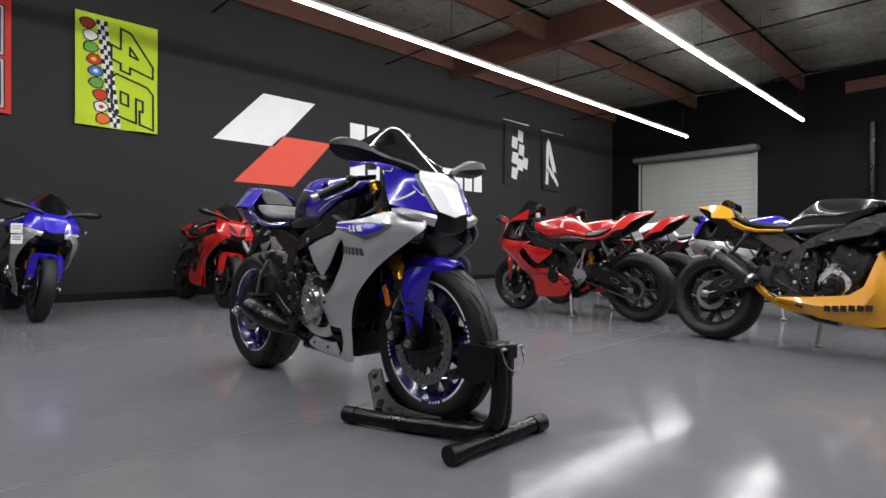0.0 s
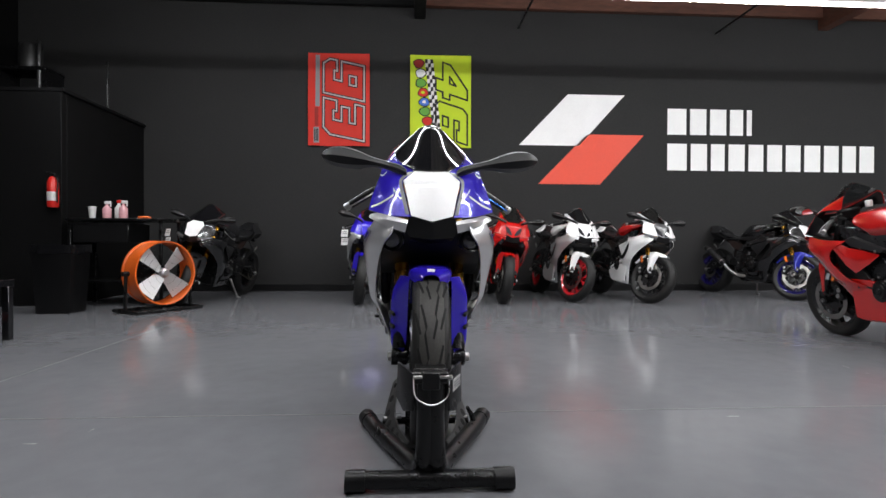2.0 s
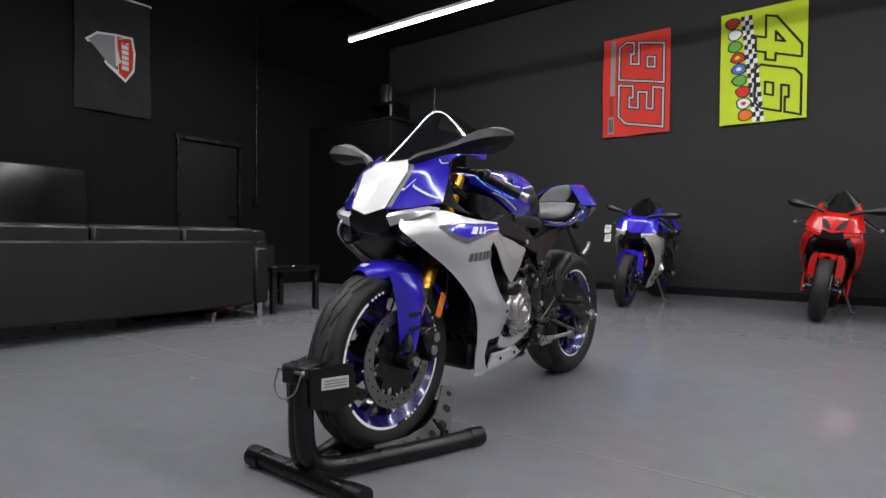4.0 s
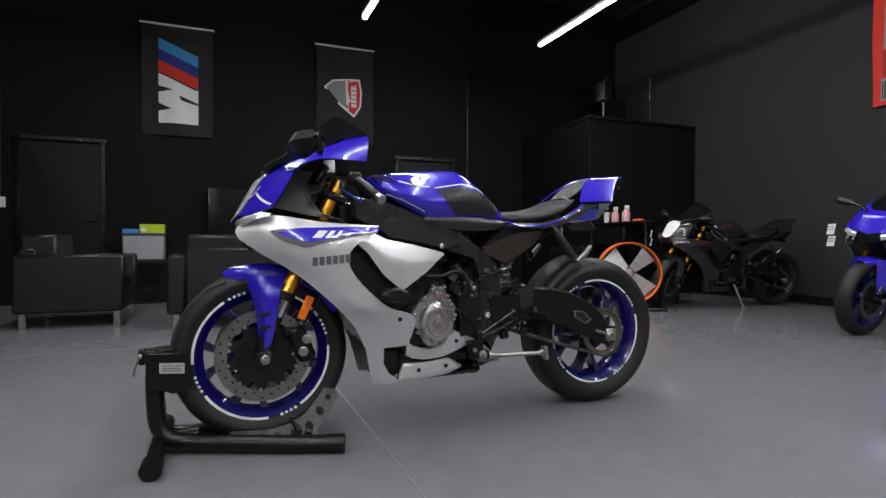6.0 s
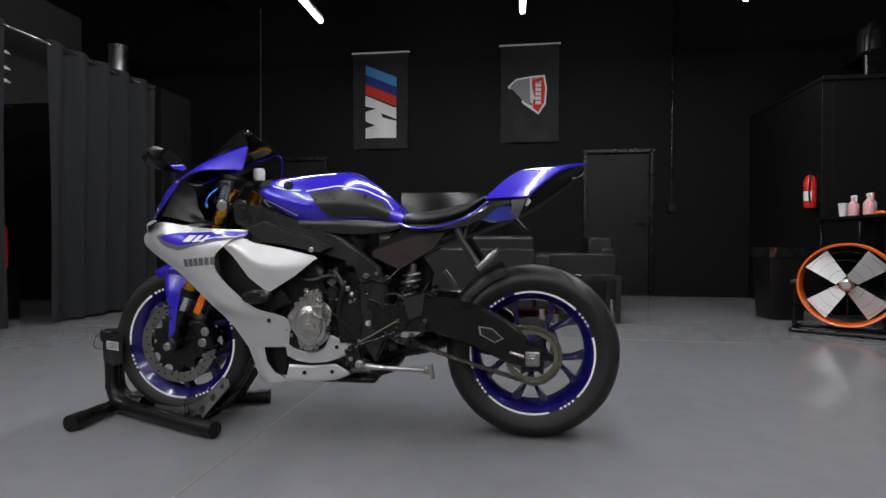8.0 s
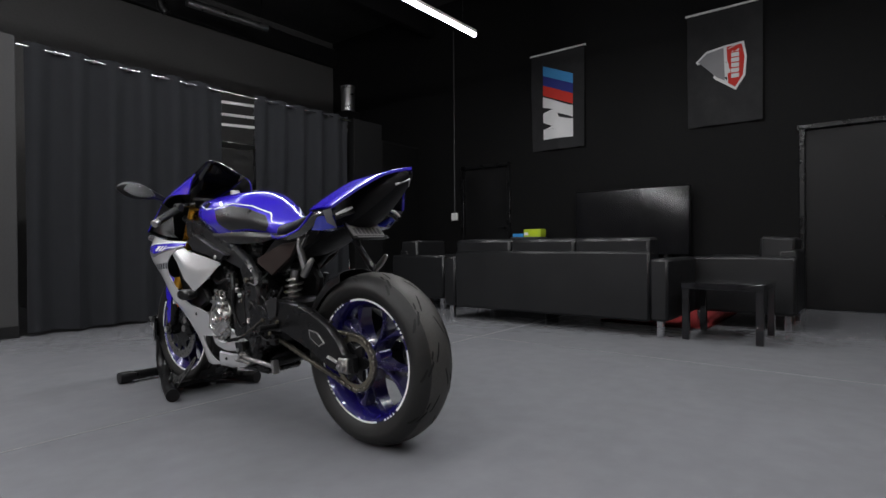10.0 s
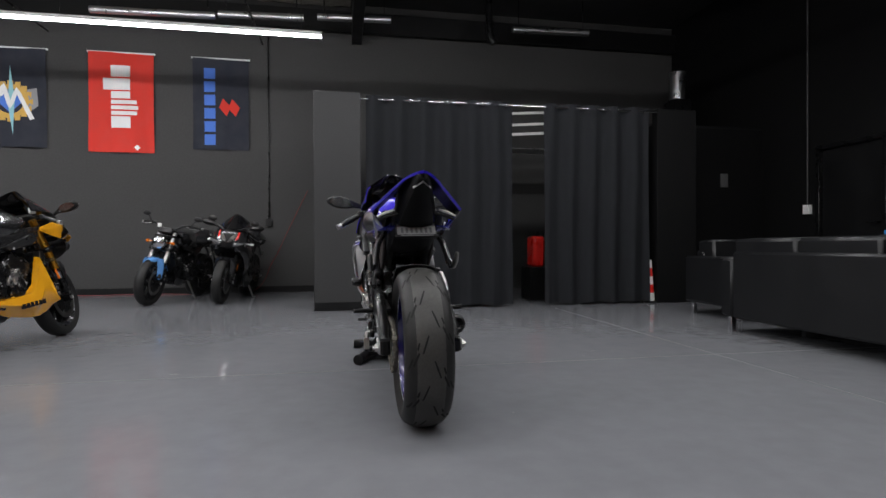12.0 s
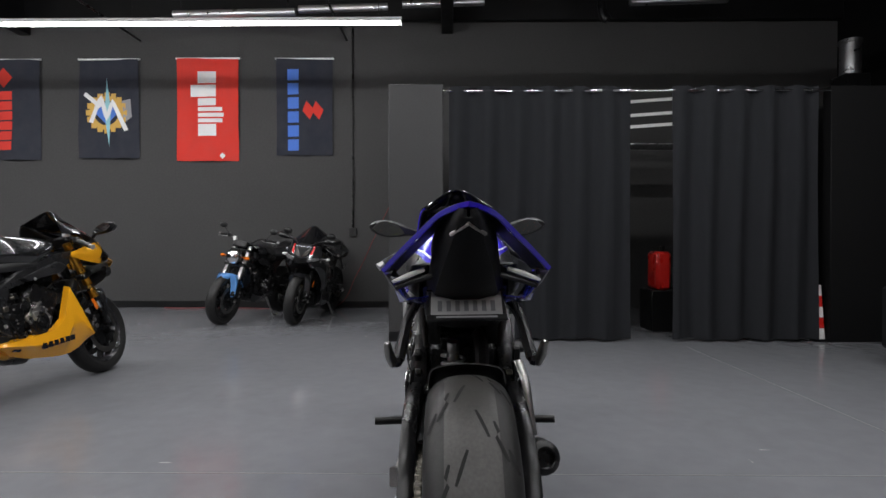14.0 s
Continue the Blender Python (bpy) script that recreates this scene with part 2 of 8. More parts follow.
    def ball(self, c, r, n=12, s=(1, 1, 1)):
        V, F = [], []
        for i in range(n // 2 + 1):
            t = math.pi * i / (n // 2)
            for k in range(n):
                a = 2 * math.pi * k / n
                V.append(Vector(c) + Vector((r * s[0] * math.sin(t) * math.cos(a), r * s[1] * math.sin(t) * math.sin(a), r * s[2] * math.cos(t))))
        for i in range(n // 2):
            for k in range(n):
                F.append((i * n + k, (i + 1) * n + k, (i + 1) * n + (k + 1) % n, i * n + (k + 1) % n))
        return self.add(V, F)

    def sheet(self, g, th=0.0):
        """A grid of points as a skin; with th, a closed shell of that thickness (inwards)."""
        R, C = len(g), len(g[0])
        V = [Vector(p) for row in g for p in row]
        F = [(i * C + k, i * C + k + 1, (i + 1) * C + k + 1, (i + 1) * C + k) for i in range(R - 1) for k in range(C - 1)]
        if th:
            nor = [Vector() for _ in V]
            for f in F:
                nn = (V[f[2]] - V[f[0]]).cross(V[f[3]] - V[f[1]])
                for i in f:
                    nor[i] += nn
            B = [p - q.normalized() * th if q.length > 1e-12 else p for p, q in zip(V, nor)]
            k0 = len(V)
            V = V + B
            F2 = [tuple(k0 + i for i in f[::-1]) for f in F]
            rim = []
            for k in range(C - 1):
                rim += [(k + 1, k, k0 + k, k0 + k + 1), ((R - 1) * C + k, (R - 1) * C + k + 1, k0 + (R - 1) * C + k + 1, k0 + (R - 1) * C + k)]
            for i in range(R - 1):
                rim += [(i * C, (i + 1) * C, k0 + (i + 1) * C, k0 + i * C), ((i + 1) * C + C - 1, i * C + C - 1, k0 + i * C + C - 1, k0 + (i + 1) * C + C - 1)]
            F = F + F2 + rim
        return self.add(V, F)

    def prism(self, poly, put, d0, d1, inset=0.0):
        """A flat outline (2D) carried by put(u, v, depth) from depth d0 to d1."""
        n = len(poly)
        V = [put(u, v, d0) for u, v in poly] + [put(u, v, d1) for u, v in poly]
        F = [tuple(range(n))[::-1], tuple(range(n, 2 * n))] + [(i, (i + 1) % n, n + (i + 1) % n, n + i) for i in range(n)]
        return self.add(V, F)

    def moved(self, m):
        self.v = [tuple(m @ Vector(p)) for p in self.v]
        return self

    def mirrored(self):
        s = Shape()
        s.v = [(x, -y, z) for x, y, z in self.v]
        s.f = [f[::-1] for f in self.f]
        return s

    def mesh(self, name, mat, angle=40):
        me = bpy.data.meshes.new(name)
        me.from_pydata(self.v, [], self.f)
        bm = bmesh.new()
        bm.from_mesh(me)
        bmesh.ops.recalc_face_normals(bm, faces=bm.faces)
        bm.to_mesh(me)
        bm.free()
        me.polygons.foreach_set("use_smooth", [True] * len(me.polygons))
        me.set_sharp_from_angle(angle=radians(angle))
        me.materials.append(mat)
        me.update()
        return me


def spline(pts, n, closed=False):
    """Catmull-Rom through points (any dimension), n steps a span."""
    pts = [np.array(p, float) for p in pts]
    N, out = len(pts), []
    for i in range(N if closed else N - 1):
        if closed:
            a, b, c, d = pts[i - 1], pts[i], pts[(i + 1) % N], pts[(i + 2) % N]
        else:
            b, c = pts[i], pts[i + 1]
            a = pts[i - 1] if i else 2 * b - c
            d = pts[i + 2] if i + 2 < N else 2 * c - b
        for k in range(n):
            t = k / n
            out.append(0.5 * (2 * b + (c - a) * t + (2 * a - 5 * b + 4 * c - d) * t * t + (3 * b - a - 3 * c + d) * t ** 3))
    if not closed:
        out.append(pts[-1])
    return [tuple(p) for p in out]


def loft(sections, nu=5, nv=5, closed=False):
    """A smooth grid through cross-sections with the same number of points each."""
    rows = [spline(s, nv, closed) for s in sections]
    cols = [spline([r[k] for r in rows], nu) for k in range(len(rows[0]))]
    g = [[cols[k][i] for k in range(len(cols))] for i in range(len(cols[0]))]
    if closed:
        g = [r + [r[0]] for r in g]
    return g


def link(ob, parent):
    if parent is not None:
        ob.parent = parent
    return ob


def part(name, shape, mat, parent, label="", angle=40):
    ob = link(new(name, shape.mesh(name, mat, angle)), parent)
    return tagged(ob, label) if label else ob


def share(name, mesh, parent, m=None):
    ob = link(new(name, mesh), parent)
    if m is not None:
        ob.matrix_basis = m
    return ob


def thing(name, label, category, m=None, group="", kind=""):
    ob = new(name)
    ob.empty_display_size = 0.1
    if m is not None:
        ob.matrix_basis = m
    return tagged(ob, label, category, group, kind)


def single(name, shape, mat, label, category, group="", kind="", m=None, angle=40):
    ob = new(name, shape.mesh(name, mat, angle))
    if m is not None:
        ob.matrix_basis = m
    return tagged(ob, label, category, group, kind)


def structure(name, shape, mat, label, category, angle=40):
    return single(name, shape, mat, label, category, kind="structure", angle=angle)


# ---------------------------------------------------------------- the hall
WX, EX, SY, NY, CZ = -4.085, 14.5, -3.80, 8.05, 4.75
T = 0.2
sh = Shape().box(((WX + EX) / 2, (SY + NY) / 2, -0.1), (EX - WX + 2 * T, NY - SY + 2 * T, 0.2))
floor = structure("floor", sh, FLOOR, "grey glossy epoxy painted concrete floor with scuffs", "floor")
structure("wall_north", Shape().box(((WX + EX) / 2, NY + T / 2, CZ / 2), (EX - WX + 2 * T, T, CZ)), WALL, "matt black painted long wall", "wall")
structure("wall_south", Shape().box(((WX + EX) / 2, SY - T / 2, CZ / 2), (EX - WX + 2 * T, T, CZ)), WALLSOUTH, "charcoal painted wall hung with flags, colour lightened to stand for light", "wall")


def wall_with_openings(name, x, thick, y0, y1, z1, holes, mat, label):
    """A wall in the plane x, with door holes (ya, yb, height)."""
    s = Shape()
    y = y0
    for ya, yb, h in sorted(holes):
        s.box((x + thick / 2, (y + ya) / 2, z1 / 2), (abs(thick), ya - y, z1))
        s.box((x + thick / 2, (ya + yb) / 2, (h + z1) / 2), (abs(thick), yb - ya, z1 - h))
        y = yb
    s.box((x + thick / 2, (y + y1) / 2, z1 / 2), (abs(thick), y1 - y, z1))
    return structure(name, s, mat, label, "wall")


DOORS_W = [(-0.64, 0.27, 1.97), (3.99, 4.92, 2.0)]
wall_with_openings("wall_west", WX, -T, SY, NY, CZ, DOORS_W, BLACKWALL, "matt black painted end wall with two doors")
wall_with_openings("wall_east", EX, T, SY, NY, CZ, [(4.36, 7.19, 2.98)], BLACKWALL, "dark painted end wall with a shutter opening")

# baseboards along the two long walls
structure("baseboard", Shape().box(((WX + EX) / 2, NY - 0.006, 0.05), (EX - WX, 0.012, 0.1), 0.003), TRIM, "low black baseboard strip", "baseboard")
structure("baseboard", Shape().box((8.36, SY + 0.006, 0.05), (12.2, 0.012, 0.1), 0.003), TRIM, "low black baseboard strip", "baseboard")


def flush_door(name, y0, y1, h):
    root = thing(name, "black painted flush door, closed", "door", pose(WX, y0, 0), kind="structure")
    w = y1 - y0
    part("leaf", Shape().box((-0.05, w / 2, h / 2 - 0.01), (0.045, w - 0.07, h - 0.04), 0.003), TRIM, root)
    fr = Shape().box((-0.02, 0.02, h / 2), (0.1, 0.05, h), 0.004).box((-0.02, w - 0.02, h / 2), (0.1, 0.05, h), 0.004)
    fr.box((-0.02, w / 2, h + 0.005), (0.1, w + 0.05, 0.05), 0.004)
    part("door_frame", fr, BLACKSTEEL, root)
    part("door_handle", Shape().cyl((-0.03, w - 0.11, 1.0), (0.03, w - 0.11, 1.0), 0.012).tube([(0.03, w - 0.11, 1.0), (0.035, w - 0.22, 1.0)], 0.009), BLACKSTEEL, root)
    return root


flush_door("door_1", *DOORS_W[0])
flush_door("door_2", *DOORS_W[1])


def roller_shutter():
    root = thing("roller_shutter", "pale grey corrugated roller shutter, closed", "shutter", pose(EX, 4.36, 0), kind="structure")
    w, h = 2.83, 2.98
    n = 26
    me = None
    for i in range(n):
        z = h * i / n
        if me is None:
            g = [[(0.06 - 0.006 * math.sin(math.pi * k / 6), w * j, h / n * k / 6) for k in range(7)] for j in (0.0, 1.0)]
            me = Shape().sheet(g, 0.004).mesh("slat", SHUTTER, 60)
        share("slat", me, root, pose(0, 0, z))
    part("guide", Shape().box((0.04, -0.03, h / 2), (0.1, 0.06, h), 0.004), SHUTTER, root)
    part("guide", Shape().box((0.04, w + 0.03, h / 2), (0.1, 0.06, h), 0.004), SHUTTER, root)
    part("hood", Shape().box((-0.13, w / 2, h + 0.075), (0.3, w + 0.24, 0.15), 0.03), material("grey_hood_paint", (0.12, 0.12, 0.115), 0.5), root)


roller_shutter()

# ---- ceiling: deck, foil batts, timbers
structure("ceiling", Shape().box(((WX + EX) / 2, (SY + NY) / 2, CZ + 0.1), (EX - WX + 2 * T, NY - SY + 2 * T, 0.2)), DARKPANEL, "dark roof deck", "ceiling")
rnd = random.Random(3)
PURLINS = [7.98, 5.74, 3.40, 1.05, -1.25, -3.72]
batts = Shape()
for i in range(len(PURLINS) - 1):
    ya, yb = PURLINS[i + 1] + 0.05, PURLINS[i] - 0.05
    x = 1.8
    while x < EX - 0.1:
        w = min(1.22, EX - x)
        g = []
        for a in range(9):
            g.append([(x + w * a / 8, ya + (yb - ya) * b / 10,
                       CZ - 0.1 - 0.09 * math.sin(math.pi * b / 10) * (0.6 + 0.4 * math.sin(math.pi * a / 8)) + rnd.uniform(-0.018, 0.018)) for b in range(11)])
        batts.sheet([r[::-1] for r in g])
        x += 1.22
structure("ceiling", batts, INSUL, "sagging silver foil insulation batts under the roof", "ceiling", 60)
for k, y in enumerate(PURLINS):
    structure("ceiling_beam", Shape().box(((EX + 1.7) / 2, y, 4.42), (EX - 1.7, 0.09, 0.34), 0.006), TIMBER if y > 0 else TRIM, "timber roof purlin", "beam")
    structure("ceiling_beam", Shape().box(((WX + 1.7) / 2, y, 4.42), (1.7 - WX, 0.09, 0.34), 0.006), TRIM, "black painted timber purlin", "beam")
structure("ceiling_beam", Shape().box((1.7, (SY + NY) / 2, 4.34), (0.17, NY - SY, 0.5), 0.008), TRIM, "deep black painted main girder", "beam")
structure("ceiling_beam", Shape().box((8.05, (1.0 + NY) / 2, 4.34), (0.17, NY - 1.0, 0.5), 0.008), TIMBER, "deep red-brown main girder", "beam")
structure("ceiling_beam", Shape().box((8.05, (1.0 + SY) / 2, 4.34), (0.17, 1.0 - SY, 0.5), 0.008), TRIM, "deep black painted main girder", "beam")
structure("ceiling_beam", Shape().box((EX - 0.05, (2.0 + SY) / 2 + 1.0, 4.12), (0.09, 5.0, 0.24), 0.006), TIMBER, "timber ledger on the end wall", "beam")
for x in (6.3, 9.35, 12.4, 3.2):
    single("ceiling_conduit", Shape().tube([(x, SY + 0.01, 4.0), (x, NY - 0.01, 4.0)], 0.016, 8), BLACKSTEEL, "thin black steel conduit below the roof timbers", "conduit")

# ---- LED lines
def led_line(y, x0, x1, z=3.315):
    root = thing("led_light", "long white linear LED light hung from the roof", "light", pose(x0, y, z), "LED lines")
    L = x1 - x0
    part("housing", Shape().box((L / 2, 0, 0.034), (L, 0.060, 0.050), 0.004), WHITEPLASTIC, root)
    prof = [(-0.0305, 0.012), (-0.0275, -0.004), (-0.014, -0.012), (0.0, -0.014), (0.014, -0.012), (0.0275, -0.004), (0.0305, 0.012)]
    part("diffuser", Shape().sheet([[(a, p, q) for p, q in prof] for a in (0.012, L - 0.012)]), LED, root, "glowing white diffuser")
    for a in (0.006, L - 0.006):
        part("end_cap", Shape().box((a, 0, 0.02), (0.012, 0.054, 0.085), 0.003), WHITEPLASTIC, root)
    n = int(L // 2.4)
    for i in range(n + 1):
        x = 0.25 + (L - 0.5) * i / n
        part("hanger", Shape().tube([(x, 0, 0.068), (x, 0, 1.46)], 0.003, 6), BLACKSTEEL, root)


for y, x0 in ((5.46, -2.45), (3.12, -2.47), (0.78, -2.43), (-1.49, 2.18)):
    led_line(y, x0, 13.3)

# ---------------------------------------------------------------- floor joint and drips
single("floor_joint", Shape().box(((WX + EX) / 2, 2.11, 0.0006), (EX - WX - 0.1, 0.005, 0.0012)), material("joint_filler", (0.19, 0.19, 0.195), 0.5), "thin filled joint line across the floor", "joint", kind="structure")
single("floor_joint", Shape().box((-0.52, 2.1, 0.0006), (0.005, 5.6, 0.0012)), material("joint_filler_b", (0.18, 0.18, 0.185), 0.5), "thin filled joint line across the floor", "joint", kind="structure")

CONDUIT = material("dull_grey_conduit", (0.035, 0.035, 0.035), 0.5)
# ---------------------------------------------------------------- wall sign
def on_north(u, v, d):
    return (u, NY - d, v)


def on_south(u, v, d):
    return (u, SY + d, v)


def on_west(u, v, d):
    return (WX + d, u, v)


sign = thing("wall_sign", "white and red painted slanted squares with pale letter blocks", "sign", pose(0, 0, 0))
part("white_slant", Shape().prism([(3.22, 2.225), (4.15, 2.225), (4.86, 3.01), (3.97, 3.01)], on_north, 0.0005, 0.004), WHITEPAINT, sign)
part("red_slant", Shape().prism([(3.52, 1.635), (4.48, 1.635), (5.17, 2.40), (4.27, 2.40)], on_north, 0.0005, 0.004), REDPAINT, sign)
for z0, z1, x0, x1, widths in ((2.42, 2.82, 5.545, 6.90, (0.30, 0.26, 0.26, 0.21, 0.08)), (1.865, 2.28, 5.545, 8.92, (0.31, 0.26, 0.22, 0.26, 0.24, 0.24, 0.24, 0.26, 0.24, 0.22, 0.24))):
    gap = (x1 - x0 - sum(widths)) / (len(widths) - 1)
    a = x0
    for w in widths:
        c = a + w
        sh = Shape().prism([(a, z0), (c, z0), (c, z1), (a, z1)], on_north, 0.0005, 0.004)
        part("letter_block", sh, WHITEPAINT, sign)
        a = c + gap


# ---------------------------------------------------------------- flags
def flag(name, put, u0, u1, z0, z1, mat, label, rod=True, seed=0, flip=False):
    """A hanging cloth; returns the thing and a function that lays a patch on it."""
    r = random.Random(seed)
    ph = [r.uniform(0, 6.28) for _ in range(4)]

    def depth(u, v):
        s = 1 - v
        return 0.036 + 0.020 * s * math.sin(9 * u + ph[0]) + 0.008 * math.sin(5 * v + 3 * u + ph[1]) + 0.006 * s * math.sin(17 * u + 4 * v + ph[2]) + 0.0035 * math.sin(13 * (u * 0.8 + v) + ph[3]) * (0.3 + s) + 0.0022 * math.sin(31 * u - 19 * v + ph[1]) * s

    def at(u, v, lift=0.0):
        return put(u0 + (u1 - u0) * u, z0 + (z1 - z0) * v, depth(u, v) + lift)

    root = thing(name, label, "flag", group="flags on the walls")
    part("cloth", Shape().sheet([[at(i / 24, j / 30) for j in range(31)] for i in range(25)], 0.0015), mat, root, angle=80)
    if rod:
        part("rod", Shape().tube([put(u0 - 0.02 * (1 if u1 > u0 else -1), z1, 0.03), put(u1 + 0.02 * (1 if u1 > u0 else -1), z1, 0.03)], 0.014, 10), WHITEPLASTIC, root)

    def patch(pname, quad, m, lift=0.004, n=8):
        """quad: four (u, v) corners in flag shares, counter-clockwise."""
        a, b, c, d = [np.array(q, float) for q in quad]
        g = [[at(*((a * (1 - s) + b * s) * (1 - t) + (d * (1 - s) + c * s) * t), lift) for t in [k / n for k in range(n + 1)]] for s in [k / n for k in range(n + 1)]]
        part(pname, Shape().sheet(g), m, root, angle=80)

    def stroke(pname, pts, w, m, lift=0.005, close=False):
        """A band of width w (flag metres) along a line of (u, v) points."""
        W, H = abs(u1 - u0), z1 - z0
        P = [np.array((p[0] * W, p[1] * H)) for p in pts]
        if close:
            P.append(P[0])
        fine = []
        for p, q in zip(P[:-1], P[1:]):
            k = max(2, int(np.linalg.norm(q - p) / 0.05))
            fine += [p + (q - p) * i / k for i in range(k)]
        fine.append(P[-1])
        rows = []
        for i, p in enumerate(fine):
            d = fine[min(i + 1, len(fine) - 1)] - fine[max(i - 1, 0)]
            d = d / (np.linalg.norm(d) + 1e-9)
            nrm = np.array((-d[1], d[0])) * w / 2
            rows.append([at((p + s * nrm)[0] / W, (p + s * nrm)[1] / H, lift) for s in (-1, 1)])
        part(pname, Shape().sheet(rows), m, root, angle=80)

    def filled(pname, pts, m, lift=0.004):
        """A patch with any outline, filled from its middle."""
        c = np.mean(pts, axis=0)
        n = len(pts)
        rows = [[at(*(c + (np.array(pts[k % n]) - c) * s), lift) for k in range(n + 1)] for s in (0.02, 0.35, 0.7, 1.0)]
        part(pname, Shape().sheet(rows), m, root, angle=80)

    return root, patch, stroke, filled


def disc_quad(u, v, ru, rv):
    return [(u - ru, v), (u, v - rv), (u + ru, v), (u, v + rv)]


# numbered flags on the long wall, hung on their sides: numbers read downwards
NUMERALS = {"9": [[(0.0, 0.16), (0.16, 0.0), (1.0, 0.0), (1.0, 1.0), (0.0, 1.0), (0.0, 0.44), (0.56, 0.44), (0.56, 0.26), (0.30, 0.26), (0.30, 0.33), (0.0, 0.33)], [(0.36, 0.64), (0.62, 0.64), (0.62, 0.80), (0.36, 0.80)]],
            "3": [[(0.0, 0.0), (0.84, 0.0), (1.0, 0.16), (1.0, 1.0), (0.0, 1.0), (0.0, 0.78), (0.56, 0.78), (0.56, 0.64), (0.14, 0.64), (0.14, 0.44), (0.56, 0.44), (0.56, 0.24), (0.30, 0.24), (0.30, 0.32), (0.0, 0.32)]],
            "4": [[(0.50, 0.0), (0.84, 0.0), (0.84, 0.22), (1.0, 0.22), (1.0, 0.44), (0.84, 0.44), (0.84, 1.0), (0.56, 1.0), (0.0, 0.46), (0.0, 0.22), (0.50, 0.22)], [(0.34, 0.44), (0.54, 0.44), (0.54, 0.64)]],
            "6": [[(0.14, 0.0), (0.90, 0.0), (1.0, 0.14), (1.0, 0.58), (0.40, 0.58), (0.40, 0.74), (0.66, 0.74), (0.66, 0.66), (1.0, 0.66), (1.0, 1.0), (0.12, 1.0), (0.0, 0.86), (0.0, 0.12)], [(0.38, 0.22), (0.66, 0.22), (0.66, 0.40), (0.38, 0.40)]]}


def numeral(stroke, ch, u0, v_top, w, h, lean, bands):
    """Outlined numeral on a flag whose writing runs downwards: right becomes down."""
    for loop in NUMERALS[ch]:
        q = [(u0 + y * h, v_top - (x + lean * y) * w) for x, y in loop]
        for pname, wd, m, lift in bands:
            for a, c in zip(q, q[1:] + q[:1]):
                e = np.array(c) - np.array(a)
                e = e / (np.linalg.norm(e) + 1e-9) * wd * 0.35
                stroke(pname, [tuple(np.array(a) - e), tuple(np.array(c) + e)], wd, m, lift)


r93, p93, s93, ff = flag("number_flag", on_north, 0.05, 0.955, 2.165, 3.54, FL_RED, "red cloth flag with the number 93 in dark outline", False, 1)
r46, p46, s46, ff = flag("number_flag", on_north, 1.56, 2.475, 2.16, 3.545, FL_YELLOW, "yellow cloth flag with number 46 and chequered band", False, 2)
for ch, vt in (("9", 0.955), ("3", 0.52)):
    numeral(s93, ch, 0.25, vt, 0.38, 0.66, 0.24, (("numeral_outline", 0.050, FL_BLACK, 0.004), ("numeral_line", 0.022, FL_SILVER, 0.006)))
p93("side_band", [(0.12, 0.42), (0.19, 0.42), (0.19, 0.98), (0.12, 0.98)], FL_GREY)
p93("side_band", [(0.11, 0.21), (0.17, 0.21), (0.17, 0.41), (0.11, 0.41)], FL_DRED)
p93("small_label", [(0.09, 0.03), (0.18, 0.03), (0.18, 0.20), (0.09, 0.20)], FL_GREY)
for k in range(3):
    p93("label_bar", [(0.105 + 0.024 * k, 0.05), (0.118 + 0.024 * k, 0.05), (0.118 + 0.024 * k, 0.18), (0.105 + 0.024 * k, 0.18)], FL_BLACK, 0.007, 2)
for ch, vt in (("4", 0.95), ("6", 0.52)):
    numeral(s46, ch, 0.42, vt, 0.38, 0.52, 0.30, (("numeral_outline", 0.026, FL_BLACK, 0.005),))
for i in range(22):
    for j in range(3):
        if (i + j) % 2 == 0:
            u, v = 0.24 + 0.044 * j + 0.0075 * i, 0.955 - i * 0.043
            p46("chequer", [(u, v - 0.043), (u + 0.048, v - 0.043), (u + 0.048, v), (u, v)], FL_BLACK, 0.004, 1)
        else:
            u, v = 0.24 + 0.044 * j + 0.0075 * i, 0.955 - i * 0.043
            p46("chequer", [(u, v - 0.043), (u + 0.048, v - 0.043), (u + 0.048, v), (u, v)], FL_WHITE, 0.004, 1)
for i, m in enumerate((FL_DRED, FL_WHITE, FL_GREEN, FL_RED, FL_BLUE, FL_GREEN, FL_RED, FL_WHITE, FL_ORANGE)):
    v, u = 0.955 - i * 0.104, 0.055 + 0.022 * i
    wob = 0.010 * math.sin(i * 2.3)
    disc = [(u + 0.085 + wob + 0.078 * math.cos(a) * (1 + 0.12 * math.sin(3 * a + i)), v - 0.05 + 0.044 * math.sin(a)) for a in [2 * math.pi * k / 12 for k in range(12)]]
    ff("colour_edge", [(p[0] * 1.0 + (p[0] - u - 0.085) * 0.22, p[1] + (p[1] - v + 0.05) * 0.22) for p in disc], FL_BLACK, 0.005)
    ff("colour_spot", disc, m, 0.0075)
    if i in (3, 4, 7):
        ff("spot_middle", [(u + 0.085 + (p[0] - u - 0.085) * 0.4, v - 0.05 + (p[1] - v + 0.05) * 0.4) for p in disc], FL_WHITE if i == 4 else FL_RED if i == 7 else FL_YELLOW, 0.010)

